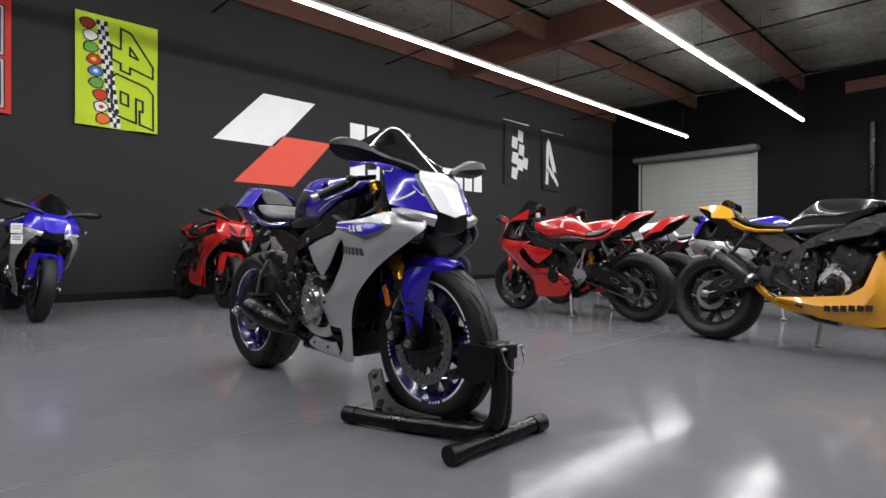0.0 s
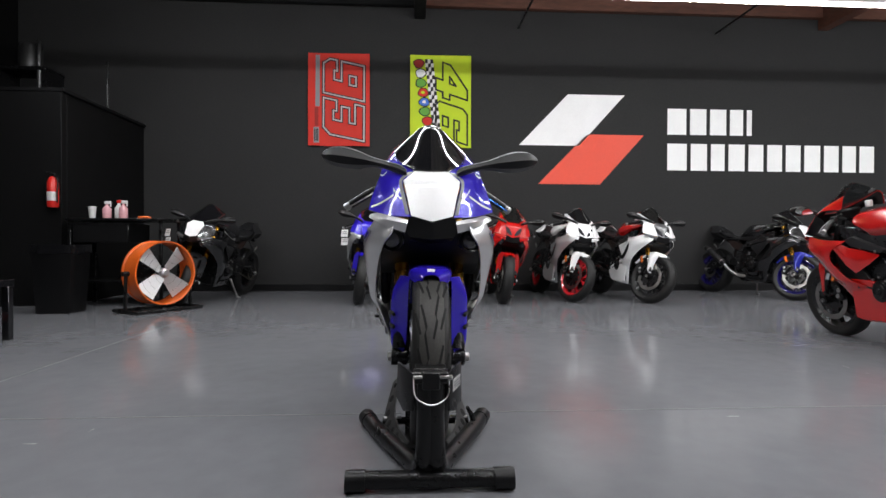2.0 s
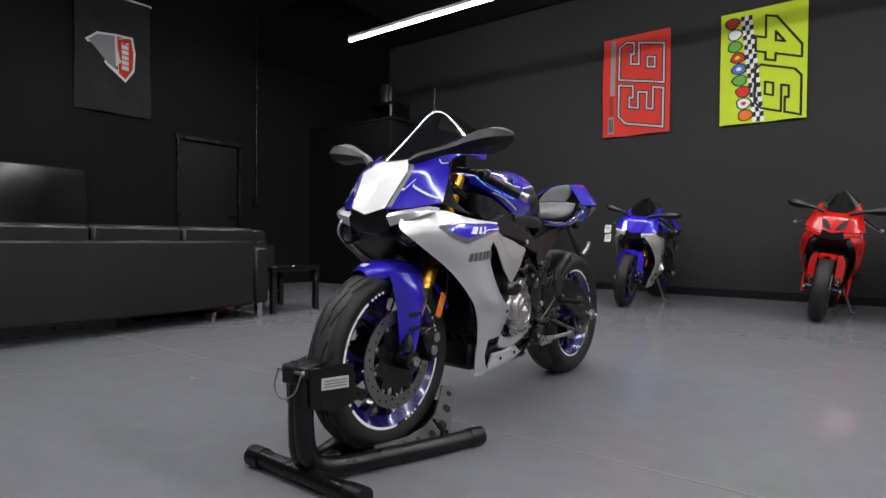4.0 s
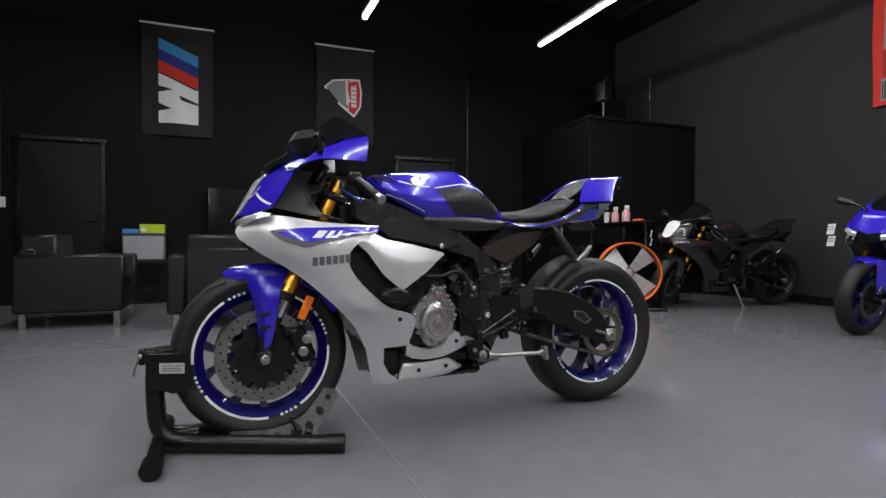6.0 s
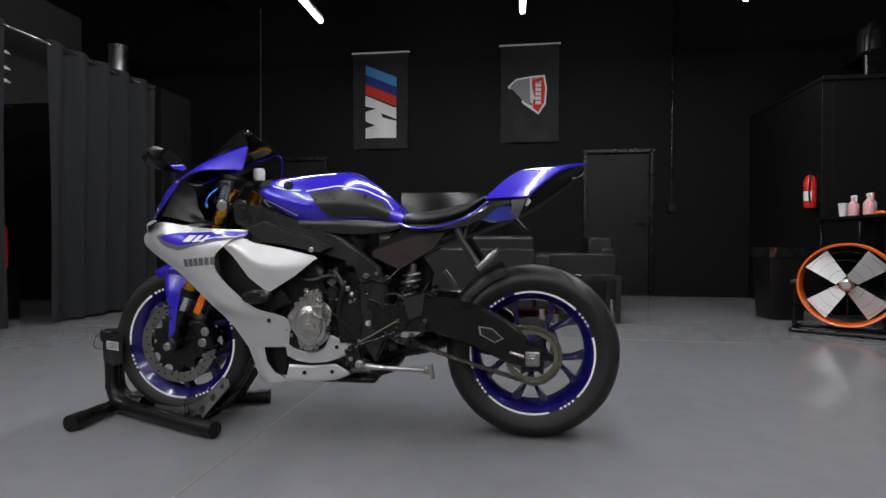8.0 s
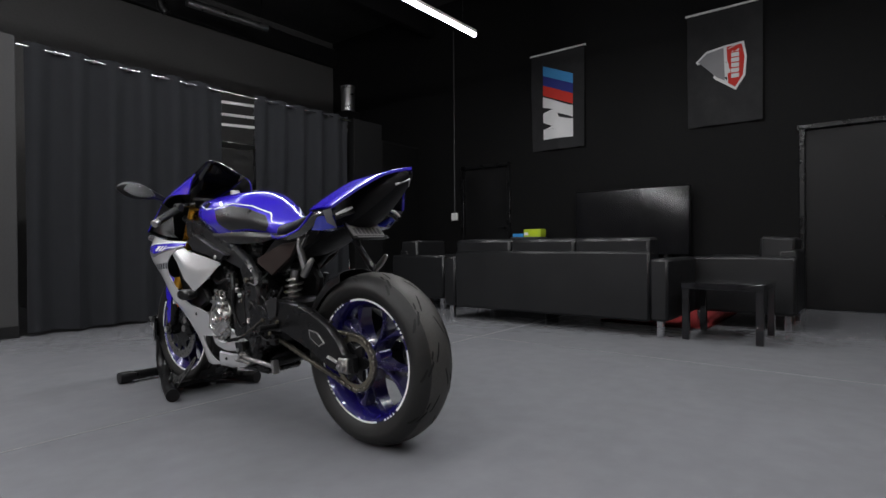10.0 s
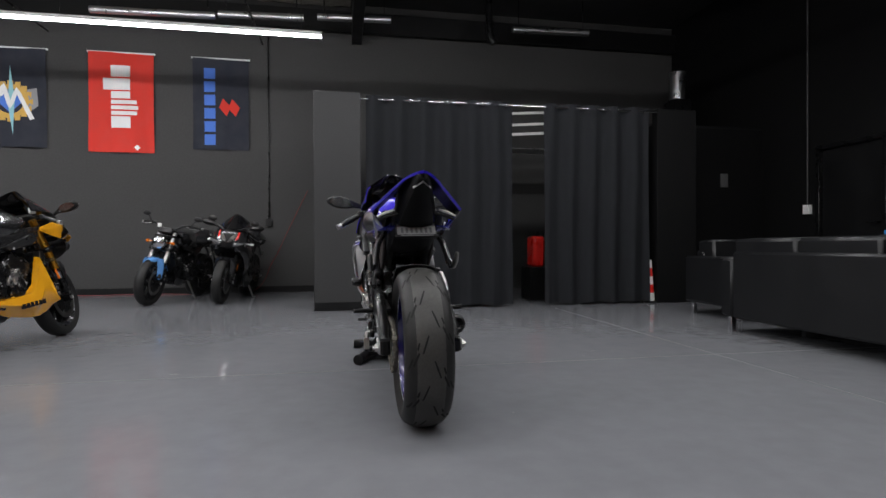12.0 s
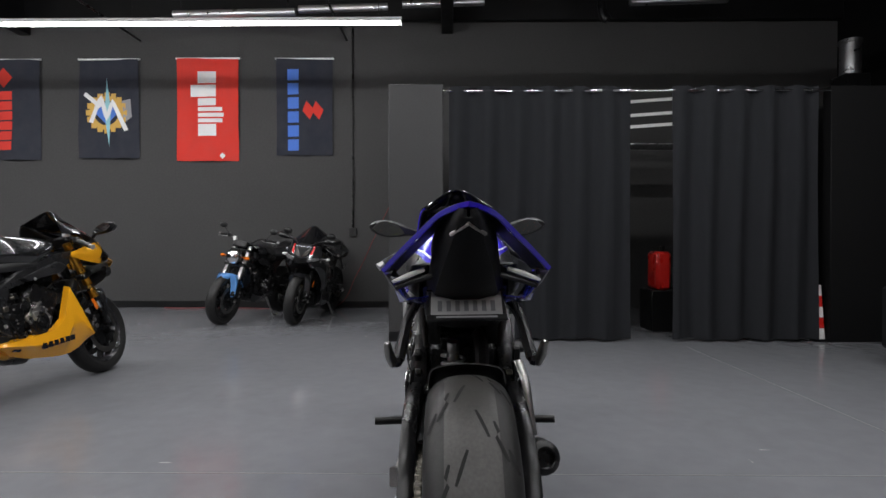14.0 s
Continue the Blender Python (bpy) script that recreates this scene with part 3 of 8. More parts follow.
# far flags on the long wall
rf, pf, sf, ff = flag("chequered_flag", on_north, 9.64, 10.52, 2.11, 3.555, FL_BLACK, "black flag with white chequered slanted shapes", True, 3)
for i, (u, v) in enumerate(((0.52, 0.72), (0.28, 0.6), (0.55, 0.5), (0.3, 0.36), (0.5, 0.26), (0.3, 0.12), (0.72, 0.3))):
    pf("white_square", [(u, v), (u + 0.22, v - 0.03), (u + 0.26, v + 0.15), (u + 0.04, v + 0.17)], FL_WHITE)
rg, pg, sg, ff = flag("chequered_flag", on_north, 11.06, 11.93, 2.09, 3.52, FL_BLACK, "black flag with a white pointed emblem", True, 4)
sg("white_emblem", [(0.22, 0.1), (0.3, 0.85), (0.62, 0.3)], 0.13, FL_WHITE)
sg("white_emblem", [(0.3, 0.42), (0.75, 0.1)], 0.1, FL_WHITE)

# end-wall flags
rm, pm, sm_, ff = flag("stripe_flag", on_west, 0.67, 1.49, 2.1, 3.5, FL_BLACK, "black flag with blue, navy and red stripes above white blocks", True, 5)
for m, va, h in ((FL_CYAN, 0.875, 0.10), (FL_DBLUE, 0.775, 0.10), (FL_RED, 0.675, 0.105)):
    pm("stripe", [(0.23, va - h), (0.79, va - h - 0.135), (0.79, va - 0.135), (0.23, va)], m)
for q in ([(0.23, 0.445), (0.79, 0.425 - 0.005), (0.79, 0.415), (0.23, 0.555)], [(0.23, 0.445), (0.50, 0.40), (0.79, 0.305), (0.79, 0.425)], [(0.23, 0.385), (0.50, 0.375), (0.79, 0.305), (0.50, 0.42)], [(0.23, 0.29), (0.56, 0.305), (0.50, 0.385), (0.23, 0.385)], [(0.23, 0.29), (0.50, 0.215), (0.79, 0.285), (0.50, 0.33)],
          [(0.50, 0.215), (0.79, 0.17), (0.79, 0.29), (0.56, 0.305)], [(0.23, 0.215), (0.50, 0.205), (0.79, 0.17), (0.50, 0.25)], [(0.23, 0.11), (0.79, 0.11), (0.79, 0.19), (0.23, 0.215)]):
    pm("white_block", q, FL_WHITE)
rd, pd, sd, fd = flag("shield_flag", on_west, 2.83, 3.64, 2.15, 3.52, FL_BLACK, "dark flag with a red and white shield", True, 6)
shield = [(0.12, 0.57), (0.27, 0.65), (0.52, 0.675), (0.76, 0.685), (0.80, 0.55), (0.78, 0.39), (0.655, 0.28), (0.395, 0.39)]
fd("shield_border", shield, FL_WHITE, 0.005)
fd("shield_field", [(0.16, 0.57), (0.28, 0.63), (0.50, 0.655), (0.52, 0.37), (0.41, 0.41)], FL_GREY, 0.008)
fd("shield_field", [(0.54, 0.658), (0.735, 0.665), (0.77, 0.55), (0.75, 0.40), (0.65, 0.305), (0.56, 0.345)], FL_RED, 0.008)
for k in range(6):
    pd("shield_block", [(0.60, 0.385 + 0.045 * k), (0.70, 0.385 + 0.045 * k), (0.70, 0.42 + 0.045 * k), (0.60, 0.42 + 0.045 * k)], FL_WHITE, 0.010, 2)

# south-wall flags; seen from inside, writing runs downwards
ry, py_, sy_, ff = flag("emblem_flag", on_south, 8.72, 7.81, 2.22, 3.72, FL_NAVY, "dark navy flag with red round emblem and letter blocks", True, 7)
py_("round_emblem", disc_quad(0.4, 0.82, 0.15, 0.10), FL_RED)
for i in range(6):
    py_("letter_block", [(0.26, 0.10 + i * 0.1), (0.54, 0.10 + i * 0.1), (0.54, 0.185 + i * 0.1), (0.26, 0.185 + i * 0.1)], FL_RED)
rv, pv, sv, ff = flag("emblem_flag", on_south, 7.21, 6.32, 2.24, 3.72, FL_NAVY, "dark navy flag with gold gear and silver star emblem", True, 8)
pv("grey_shape", [(0.72, 0.34), (0.88, 0.42), (0.86, 0.60), (0.72, 0.58)], FL_GREY)
for i in range(16):
    a = 2 * math.pi * i / 16
    u, v = 0.46 + 0.30 * math.cos(a), 0.46 + 0.18 * math.sin(a)
    pv("gear_tooth", [(u - 0.045, v - 0.028), (u + 0.045, v - 0.028), (u + 0.045, v + 0.028), (u - 0.045, v + 0.028)], FL_GOLD, 0.005, 1)
sv("gear_ring", [(0.46 + 0.25 * math.cos(2 * math.pi * i / 24), 0.46 + 0.15 * math.sin(2 * math.pi * i / 24)) for i in range(24)], 0.07, FL_GOLD, 0.006, True)
pv("blue_disc", disc_quad(0.46, 0.46, 0.2, 0.12), FL_BLUE, 0.007)
pv("star_point", [(0.42, 0.46), (0.50, 0.12), (0.53, 0.46), (0.46, 0.82)], FL_TEAL, 0.009)
for pts in ([(0.1, 0.65), (0.36, 0.52)], [(0.2, 0.36), (0.36, 0.62), (0.46, 0.4), (0.56, 0.58), (0.8, 0.28)]):
    sv("white_stroke", pts, 0.06, FL_WHITE, 0.011)
ra, pa, sa, ff = flag("emblem_flag", on_south, 5.74, 4.82, 2.2, 3.73, FL_RED, "bright red flag with white letter shapes", True, 9)
for v, h, u0, u1 in ((0.815, 0.115, 0.34, 0.64), (0.685, 0.115, 0.22, 0.64), (0.600, 0.070, 0.34, 0.64), (0.545, 0.038, 0.34, 0.74), (0.490, 0.038, 0.34, 0.76), (0.435, 0.038, 0.34, 0.74), (0.305, 0.115, 0.34, 0.64)):
    pa("letter_block", [(u0, v - 0.06), (u1, v - 0.06), (u1, v - 0.06 + h), (u0, v - 0.06 + h)], FL_WHITE)
pa("small_mark", disc_quad(0.74, 0.05, 0.05, 0.03), FL_WHITE)
rs_, ps, ss, ff = flag("emblem_flag", on_south, 4.25, 3.41, 2.28, 3.72, FL_NAVY, "dark navy flag with blue letter blocks and red emblem", True, 10)
for i in range(6):
    v = 0.05 + i * 0.145
    ps("letter_block", [(0.2, v), (0.40, v), (0.40, v + 0.115), (0.2, v + 0.115)], FL_BLUE)
for du in (0.0, 0.16):
    ps("red_emblem", [(0.47 + du, 0.46), (0.60 + du, 0.37), (0.68 + du, 0.47), (0.54 + du, 0.56)], FL_RED)

# ---------------------------------------------------------------- curtained booth
BY, BH = -0.95, 2.505
structure("booth_wall", Shape().box((1.998, BY - 0.06, BH / 2), (0.53, 0.12, BH), 0.006), DARKPANEL, "dark grey painted booth side panel", "wall")
structure("booth_wall", Shape().box((2.203, (BY - 0.12 + SY) / 2, BH / 2), (0.12, BY - 0.12 - SY, BH), 0.006), DARKPANEL, "dark grey painted booth side wall", "wall")
structure("booth_wall", Shape().box((-2.285, BY - 0.06, 2.48 / 2), (0.55, 0.12, 2.48), 0.006), BLACKWALL, "black painted booth side panel", "wall")
structure("booth_wall", Shape().box((-2.34, (BY - 0.12 + SY) / 2, 1.2), (0.12, BY - 0.12 - SY, 2.4), 0.006), BLACKWALL, "black painted booth side wall", "wall")
structure("booth_wall", Shape().box(((WX - 2.4) / 2, -1.64, 1.2), (-2.4 - WX, 0.12, 2.4)), BLACKWALL, "black painted return wall", "wall")
structure("booth_roof", Shape().box(((WX - 2.28) / 2, (SY - 1.58) / 2, 2.42), (-2.28 - WX, -1.58 - SY, 0.04)), TRIM, "flat black roof over the store behind the booth", "roof")
structure("baseboard", Shape().box((1.998, BY + 0.006, 0.05), (0.53, 0.012, 0.1), 0.003), TRIM, "low black baseboard strip", "baseboard")


def curtain(x0, x1, folds, seed, label):
    r = random.Random(seed)
    root = thing("curtain", label, "curtain", pose(0, BY, 0), "booth curtains")
    W = x0 - x1
    n = folds * 8
    offs = [r.uniform(-0.020, 0.020) for _ in range(n + 1)]
    rows = []
    for j in range(15):
        z = 0.03 + (2.475 - 0.03) * j / 14
        amp = 0.045 if j < 13 else 0.035
        rows.append([(x0 - W * i / n, amp * math.sin(2 * math.pi * i / 8 + 0.35 * math.sin(j * 0.3 + i * 0.05)) + offs[i] * (1 - j / 16), z + (0.01 * math.sin(i * 0.4) if j == 0 else 0)) for i in range(n + 1)])
    part("cloth", Shape().sheet(rows, 0.003), CURTAIN, root, angle=80)
    ring = Shape().lathe([(0.03, -0.004), (0.026, -0.004), (0.026, 0.004), (0.03, 0.004)], (0, 0, 0), "x", 16, loop=True).mesh("grommet", CHROME)
    for i in range(folds * 2):
        share("grommet", ring, root, pose(x0 - W * (i + 0.5) / (folds * 2), 0, 2.435))


curtain(1.675, -0.08, 6, 1, "black floor-length grommet curtain, drawn")
curtain(-0.485, -1.89, 5, 2, "black floor-length grommet curtain, drawn")
single("curtain_rod", Shape().cyl((1.735, BY, 2.435), (-2.01, BY, 2.435), 0.013), CHROME, "thin chrome curtain rod across the booth", "rod")
rack = thing("shelf_rack", "white wire shelves inside the booth", "shelf", pose(-0.9, -2.55, 0))
for z in (2.73, 2.56, 2.42):
    part("shelf", Shape().box((0, 0.15, z), (1.2, 0.075, 0.010), 0.003, pose(0, 0, 0, -38, 4, 0)), WHITEPLASTIC, rack)
part("shelf", Shape().box((0, 0, 2.18), (1.2, 0.4, 0.008), 0.002), SILVER, rack)
for x in (-0.6, 0.6):
    part("post", Shape().cyl((x, 0, 0), (x, 0, 2.75), 0.012), BLACKSTEEL, rack)
can = thing("jerry_can", "red plastic jerry can on a dark stand", "jerry can", pose(-0.67, -1.75, 0))
part("body", Shape().box((0, 0, 0.66), (0.16, 0.3, 0.42), 0.03), RED, can)
part("cap", Shape().cyl((0, 0.08, 0.87), (0, 0.08, 0.93), 0.03), BLACKPLASTIC, can)
part("stand", Shape().box((0, 0, 0.225), (0.3, 0.36, 0.45), 0.01), BLACKPLASTIC, can)
vc = thing("vent_stack", "silver metal vent stack on the store roof", "vent", pose(-3.41, -2.62, 2.44))
part("pedestal", Shape().box((0, 0, 0.32), (0.3, 0.3, 0.64), 0.01), BLACKSTEEL, vc)
part("cylinder", Shape().lathe([(0.0, 0.64), (0.12, 0.64), (0.12, 1.04), (0.13, 1.05), (0.13, 1.09), (0.0, 1.09)], (0, 0, 0), "z", 24), SILVER, vc)
cone = thing("traffic_cone", "small red and white cone inside the booth", "cone", pose(-1.965, -1.04, 0))
part("base", Shape().box((0, 0, 0.012), (0.14, 0.14, 0.024), 0.006), BLACKPLASTIC, cone)
for k in range(5):
    za, zb = 0.024 + 0.105 * k, 0.024 + 0.105 * (k + 1)
    part("band", Shape().lathe([(0.052 - 0.07 * za, za), (0.052 - 0.07 * zb, zb)], (0, 0, 0), "z", 18), RED if k % 2 else WHITEPLASTIC, cone)

# ---------------------------------------------------------------- corner closet
structure("closet_wall", Shape().box(((WX - 2.33) / 2, 6.21, 1.2), (-2.33 - WX, 0.1, 2.4), 0.005), BLACKWALL, "black painted closet front", "wall")
structure("closet_wall", Shape().box((-2.38, (6.26 + NY) / 2, 1.2), (0.1, NY - 6.26, 2.4), 0.005), BLACKWALL, "black painted closet side", "wall")
structure("closet_roof", Shape().box(((WX - 2.31) / 2, (6.16 + NY) / 2, 2.42), (-2.29 - WX, NY - 6.14, 0.04), 0.004), TRIM, "flat black closet roof with thin edge", "roof")
unit = thing("ventilator", "black and silver ventilation unit on the closet roof", "ventilator", pose(-3.35, 7.2, 2.44))
part("cylinder", Shape().lathe([(0, 0.50), (0.13, 0.50), (0.13, 0.78), (0.10, 0.83), (0, 0.83)], (0, 0, 0), "z", 24), DULLSTEEL, unit)
part("frame", Shape().box((0, 0, 0.475), (0.62, 0.4, 0.05), 0.01).box((-0.28, 0, 0.225), (0.05, 0.36, 0.45)).box((0.28, 0, 0.225), (0.05, 0.36, 0.45)), BLACKSTEEL, unit)
part("pipe", Shape().tube(spline([(0.22, -0.16, 0), (0.21, -0.16, 0.6), (0.18, -0.1, 0.82), (0.10, 0, 0.80)], 4), 0.030), DULLSTEEL, unit)
single("conduit", Shape().tube([(-2.44, 7.3, 2.44), (-2.44, 7.3, 3.10)], 0.014), BLACKSTEEL, "thin steel conduit rising from the closet roof", "conduit")

ext = thing("fire_extinguisher", "red fire extinguisher hung on the closet corner", "fire extinguisher", pose(-2.365, 6.07, 1.1))
part("cylinder", Shape().lathe([(0, 0), (0.052, 0), (0.057, 0.02), (0.057, 0.27), (0.04, 0.32), (0.018, 0.34), (0, 0.34)], (0, 0, 0), "z", 24), RED, ext)
part("label", Shape().lathe([(0.0578, 0.07), (0.0578, 0.17)], (0, 0, 0), "z", 24, math.pi * 1.2, math.pi * 1.95), WHITEPLASTIC, ext)
part("valve", Shape().box((0, 0, 0.355), (0.05, 0.03, 0.03), 0.004).tube([(0.01, 0, 0.37), (-0.07, 0, 0.39)], 0.008), BLACKSTEEL, ext)
part("hose", Shape().tube(spline([(0.02, -0.01, 0.35), (0.07, -0.03, 0.3), (0.068, -0.04, 0.15), (0.064, -0.03, 0.05)], 5), 0.009, 8), BLACKPLASTIC, ext)
part("bracket", Shape().box((0, 0.072, 0.2), (0.05, 0.04, 0.3), 0.004), BLACKSTEEL, ext)

bench = thing("work_cart", "black tool cart beside the closet", "cart", pose(-1.72, 6.35, 0))
part("top", Shape().box((0, 0, 0.97), (1.05, 0.55, 0.03), 0.006), BLACKSTEEL, bench)
part("shelf", Shape().box((0, 0, 0.28), (1.0, 0.5, 0.02), 0.004), BLACKSTEEL, bench)
for x in (-0.49, 0.49):
    for y in (-0.24, 0.24):
        part("leg", Shape().box((x, y, 0.48), (0.035, 0.035, 0.96), 0.004), BLACKSTEEL, bench)
part("drawer", Shape().box((-0.15, -0.01, 0.82), (0.6, 0.5, 0.22), 0.008), BLACKPLASTIC, bench)


def spray_bottle(x, y, z, mat, h, label):
    root = thing("spray_bottle", label, "bottle", pose(x, y, z), "bottles on the cart")
    part("body", Shape().lathe([(0, 0), (0.042, 0), (0.045, 0.01), (0.045, h * 0.55), (0.016, h * 0.75), (0.014, h * 0.82)], (0, 0, 0), "z", 16), mat, root)
    part("trigger_head", Shape().box((0.01, 0, h * 0.9), (0.07, 0.026, 0.035), 0.006).box((0.04, 0, h * 0.8), (0.012, 0.015, 0.05), 0.003), WHITEPLASTIC if mat is PINK else RED, root)


spray_bottle(-1.86, 6.2, 0.985, PINK, 0.20, "pink spray bottle with a white trigger")
spray_bottle(-1.70, 6.24, 0.985, PINK, 0.21, "pink spray bottle with a white trigger")
spray_bottle(-1.78, 6.30, 0.985, WHITEPLASTIC, 0.22, "white spray bottle with a red trigger")
single("paper_cup", Shape().lathe([(0, 0), (0.03, 0), (0.042, 0.13), (0.044, 0.135), (0.0, 0.14)], (-2.02, 6.2, 0.985), "z", 16), WHITEPLASTIC, "white paper cup with lid on the cart", "cup")
single("sponge", Shape().box((-1.45, 6.2, 1.0), (0.12, 0.07, 0.03), 0.008), ORANGE, "orange sponge on the cart", "sponge")

bin_ = thing("trash_can", "black plastic trash can with liner", "trash can", pose(-2.0, 5.62, 0))
g = []
for j in range(7):
    z = 0.68 * j / 6
    hx, hy = 0.17 + 0.035 * j / 6, 0.15 + 0.03 * j / 6
    g.append([(hx * max(-1, min(1, 1.35 * math.cos(a))), hy * max(-1, min(1, 1.35 * math.sin(a))), z) for a in [2 * math.pi * k / 32 for k in range(33)]])
part("body", Shape().sheet(g, 0.004).box((0, 0, 0.012), (0.3, 0.26, 0.02)), BLACKPLASTIC, bin_)
part("liner", Shape().sheet([[(x * 1.03, y * 1.03, 0.60 + 0.01 * math.sin(k)) for k, (x, y, z) in enumerate(g[-1])], [(x * 1.02, y * 1.02, 0.69) for x, y, z in g[-1]], [(x * 0.93, y * 0.93, 0.66) for x, y, z in g[-1]]]), GLOSSBLACK, bin_)


# ---------------------------------------------------------------- drum fan
def drum_fan(m):
    root = thing("drum_fan", "orange drum fan with four grey blades, at rest", "fan", m)
    # axis along local -y, centre at 0.40
    c = (0, 0, 0.40)
    part("drum", Shape().lathe([(0.318, -0.12), (0.332, -0.125), (0.335, -0.10), (0.322, -0.09), (0.322, 0.09), (0.335, 0.10), (0.332, 0.125), (0.318, 0.12), (0.312, 0.09), (0.312, -0.09)], c, "y", 48, loop=True), ORANGE, root)
    blade = []
    for i in range(7):
        r = 0.05 + 0.24 * i / 6
        w = 0.055 + 0.05 * i / 6
        tw = radians(32 - 10 * i / 6)
        blade.append([(s * w * math.cos(tw), s * w * math.sin(tw), r) for s in (-1, -0.5, 0, 0.5, 1)])
    me = Shape().sheet(blade, 0.003).mesh("blade", FANBLADE, 60)
    for k in range(4):
        share("blade", me, root, Matrix.Translation((0, -0.06, 0.40)) @ pose(0, 0, 0, 0, 45 + 90 * k, 0))
    part("hub", Shape().lathe([(0, -0.12), (0.03, -0.12), (0.05, -0.1), (0.05, 0.0), (0, 0.0)], c, "y", 24), SILVER, root)
    part("motor", Shape().lathe([(0, 0.0), (0.075, 0.0), (0.08, 0.02), (0.08, 0.14), (0, 0.15)], c, "y", 24), BLACKSTEEL, root)
    for k in range(3):
        a = 2 * math.pi * k / 3 + 0.5
        part("strut", Shape().tube([(0.07 * math.cos(a), 0.08, 0.4 + 0.07 * math.sin(a)), (0.315 * math.cos(a), 0.1, 0.4 + 0.315 * math.sin(a))], 0.008), BLACKSTEEL, root)
    for s, r in ((-0.112, 0.12), (-0.116, 0.2), (-0.118, 0.27), (0.112, 0.12), (0.116, 0.2), (0.118, 0.27)):
        part("guard_ring", Shape().tube([(r * math.cos(2 * math.pi * k / 40), s, 0.4 + r * math.sin(2 * math.pi * k / 40)) for k in range(40)], 0.0010, 5, closed=True), BLACKSTEEL, root)
    for a, c_ in (((-0.36, -0.2, 0.02), (-0.36, 0.2, 0.02)), ((0.36, -0.2, 0.02), (0.36, 0.2, 0.02)), ((-0.36, -0.19, 0.02), (0.36, -0.19, 0.02)), ((-0.36, 0.19, 0.02), (0.36, 0.19, 0.02)), ((-0.36, 0, 0.02), (-0.355, 0, 0.4)), ((0.36, 0, 0.02), (0.355, 0, 0.4))):
        part("stand_bar", Shape().tube([a, c_], 0.016), BLACKSTEEL, root)
    for s in (-1, 1):
        part("pivot_knob", Shape().cyl((s * 0.33, 0, 0.4), (s * 0.39, 0, 0.4), 0.025), BLACKPLASTIC, root)
    return root


drum_fan(pose(-1.07, 5.72, 0, 0, 0, 57))


# ---------------------------------------------------------------- lounge
def cushion(c, s, r=0.05, n=8):
    """A soft block: a superellipsoid."""
    V, F = [], []
    pw = 0.32
    sp = lambda v, e: math.copysign(abs(v) ** e, v)
    for i in range(n + 1):
        a = -math.pi / 2 + math.pi * i / n
        for k in range(2 * n):
            b = 2 * math.pi * k / (2 * n) + 1e-4
            V.append((c[0] + s[0] / 2 * sp(math.cos(a), pw) * sp(math.cos(b), pw), c[1] + s[1] / 2 * sp(math.cos(a), pw) * sp(math.sin(b), pw), c[2] + s[2] / 2 * sp(math.sin(a), pw)))
    for i in range(n):
        for k in range(2 * n):
            F.append((i * 2 * n + k, i * 2 * n + (k + 1) % (2 * n), (i + 1) * 2 * n + (k + 1) % (2 * n), (i + 1) * 2 * n + k))
    return Shape().add(V, F)


def seat_unit(name, label, category, m, W, seats, D=0.86):
    """Faces local -x; the back stands at x = 0; runs along local y."""
    root = thing(name, label, category, m, "black leather suite")
    arm = 0.14
    part("back", Shape().box((-0.07, W / 2, 0.40), (0.14, W - 2 * arm, 0.56), 0.02), LEATHER, root)
    part("base", Shape().box((-D / 2, W / 2, 0.22), (D - 0.02, W - 2 * arm, 0.18), 0.015), LEATHER, root)
    for y in (arm / 2, W - arm / 2):
        part("arm", Shape().box((-D / 2, y, 0.375), (D, arm, 0.49), 0.02), LEATHER, root)
    w = (W - 2 * arm) / seats
    for i in range(seats):
        y = arm + w * (i + 0.5)
        part("seat_cushion", cushion((-D / 2 - 0.06, y, 0.37), (D - 0.16, w - 0.01, 0.16)), LEATHER, root)
        part("back_cushion", Shape().box((-0.155, y, 0.610), (0.26, w - 0.012, 0.36), 0.022, pose(0, 0, 0, 0, 3, 0)), LEATHER, root)
    for x in (-0.06, -D + 0.06):
        for y in (0.07, W - 0.07):
            part("leg", Shape().box((x, y, 0.065), (0.05, 0.05, 0.13), 0.004), CHROME, root, "chrome block leg")
    return root


seat_unit("sofa", "black leather three-seat sofa on chrome legs", "sofa", pose(-1.28, 1.17, 0), 2.2, 3)
seat_unit("armchair", "black leather armchair on chrome legs", "armchair", pose(-1.68, -0.02, 0, 0, 0, 90), 0.86, 1, 0.8).matrix_basis = pose(-2.6, 0.0, 0, 0, 0, -90)
seat_unit("armchair", "black leather armchair on chrome legs", "armchair", pose(-2.2, 4.12, 0, 0, 0, 90), 0.9, 1, 0.8)
single("rug", Shape().box((-2.72, 3.02, 0.006), (1.5, 0.95, 0.012), 0.004), RUG, "red low-pile rug between sofa, armchair and table", "rug")
tb = thing("side_table", "small glossy black side table beside the sofa", "table", pose(-1.32, 3.45, 0))
part("top", Shape().box((-0.33, 0.28, 0.415), (0.62, 0.56, 0.05), 0.004), GLOSSBLACK, tb)
for x in (-0.05, -0.61):
    for y in (0.03, 0.53):
        part("leg", Shape().box((x, y, 0.195), (0.05, 0.05, 0.39), 0.003), GLOSSBLACK, tb)
tv = thing("television", "large glossy black television leaning back on a low console", "television", pose(-3.875, 1.42, 0.0))
LEAN = Matrix.Translation((0, 0, 0.58)) @ pose(0, 0, 0, 0, -1.6, 0) @ Matrix.Translation((0, 0, -0.58))
part("screen", Shape().box((0, 0.74, 1.02), (0.03, 1.46, 0.84), 0.006).moved(LEAN), SCREENGLASS, tv)
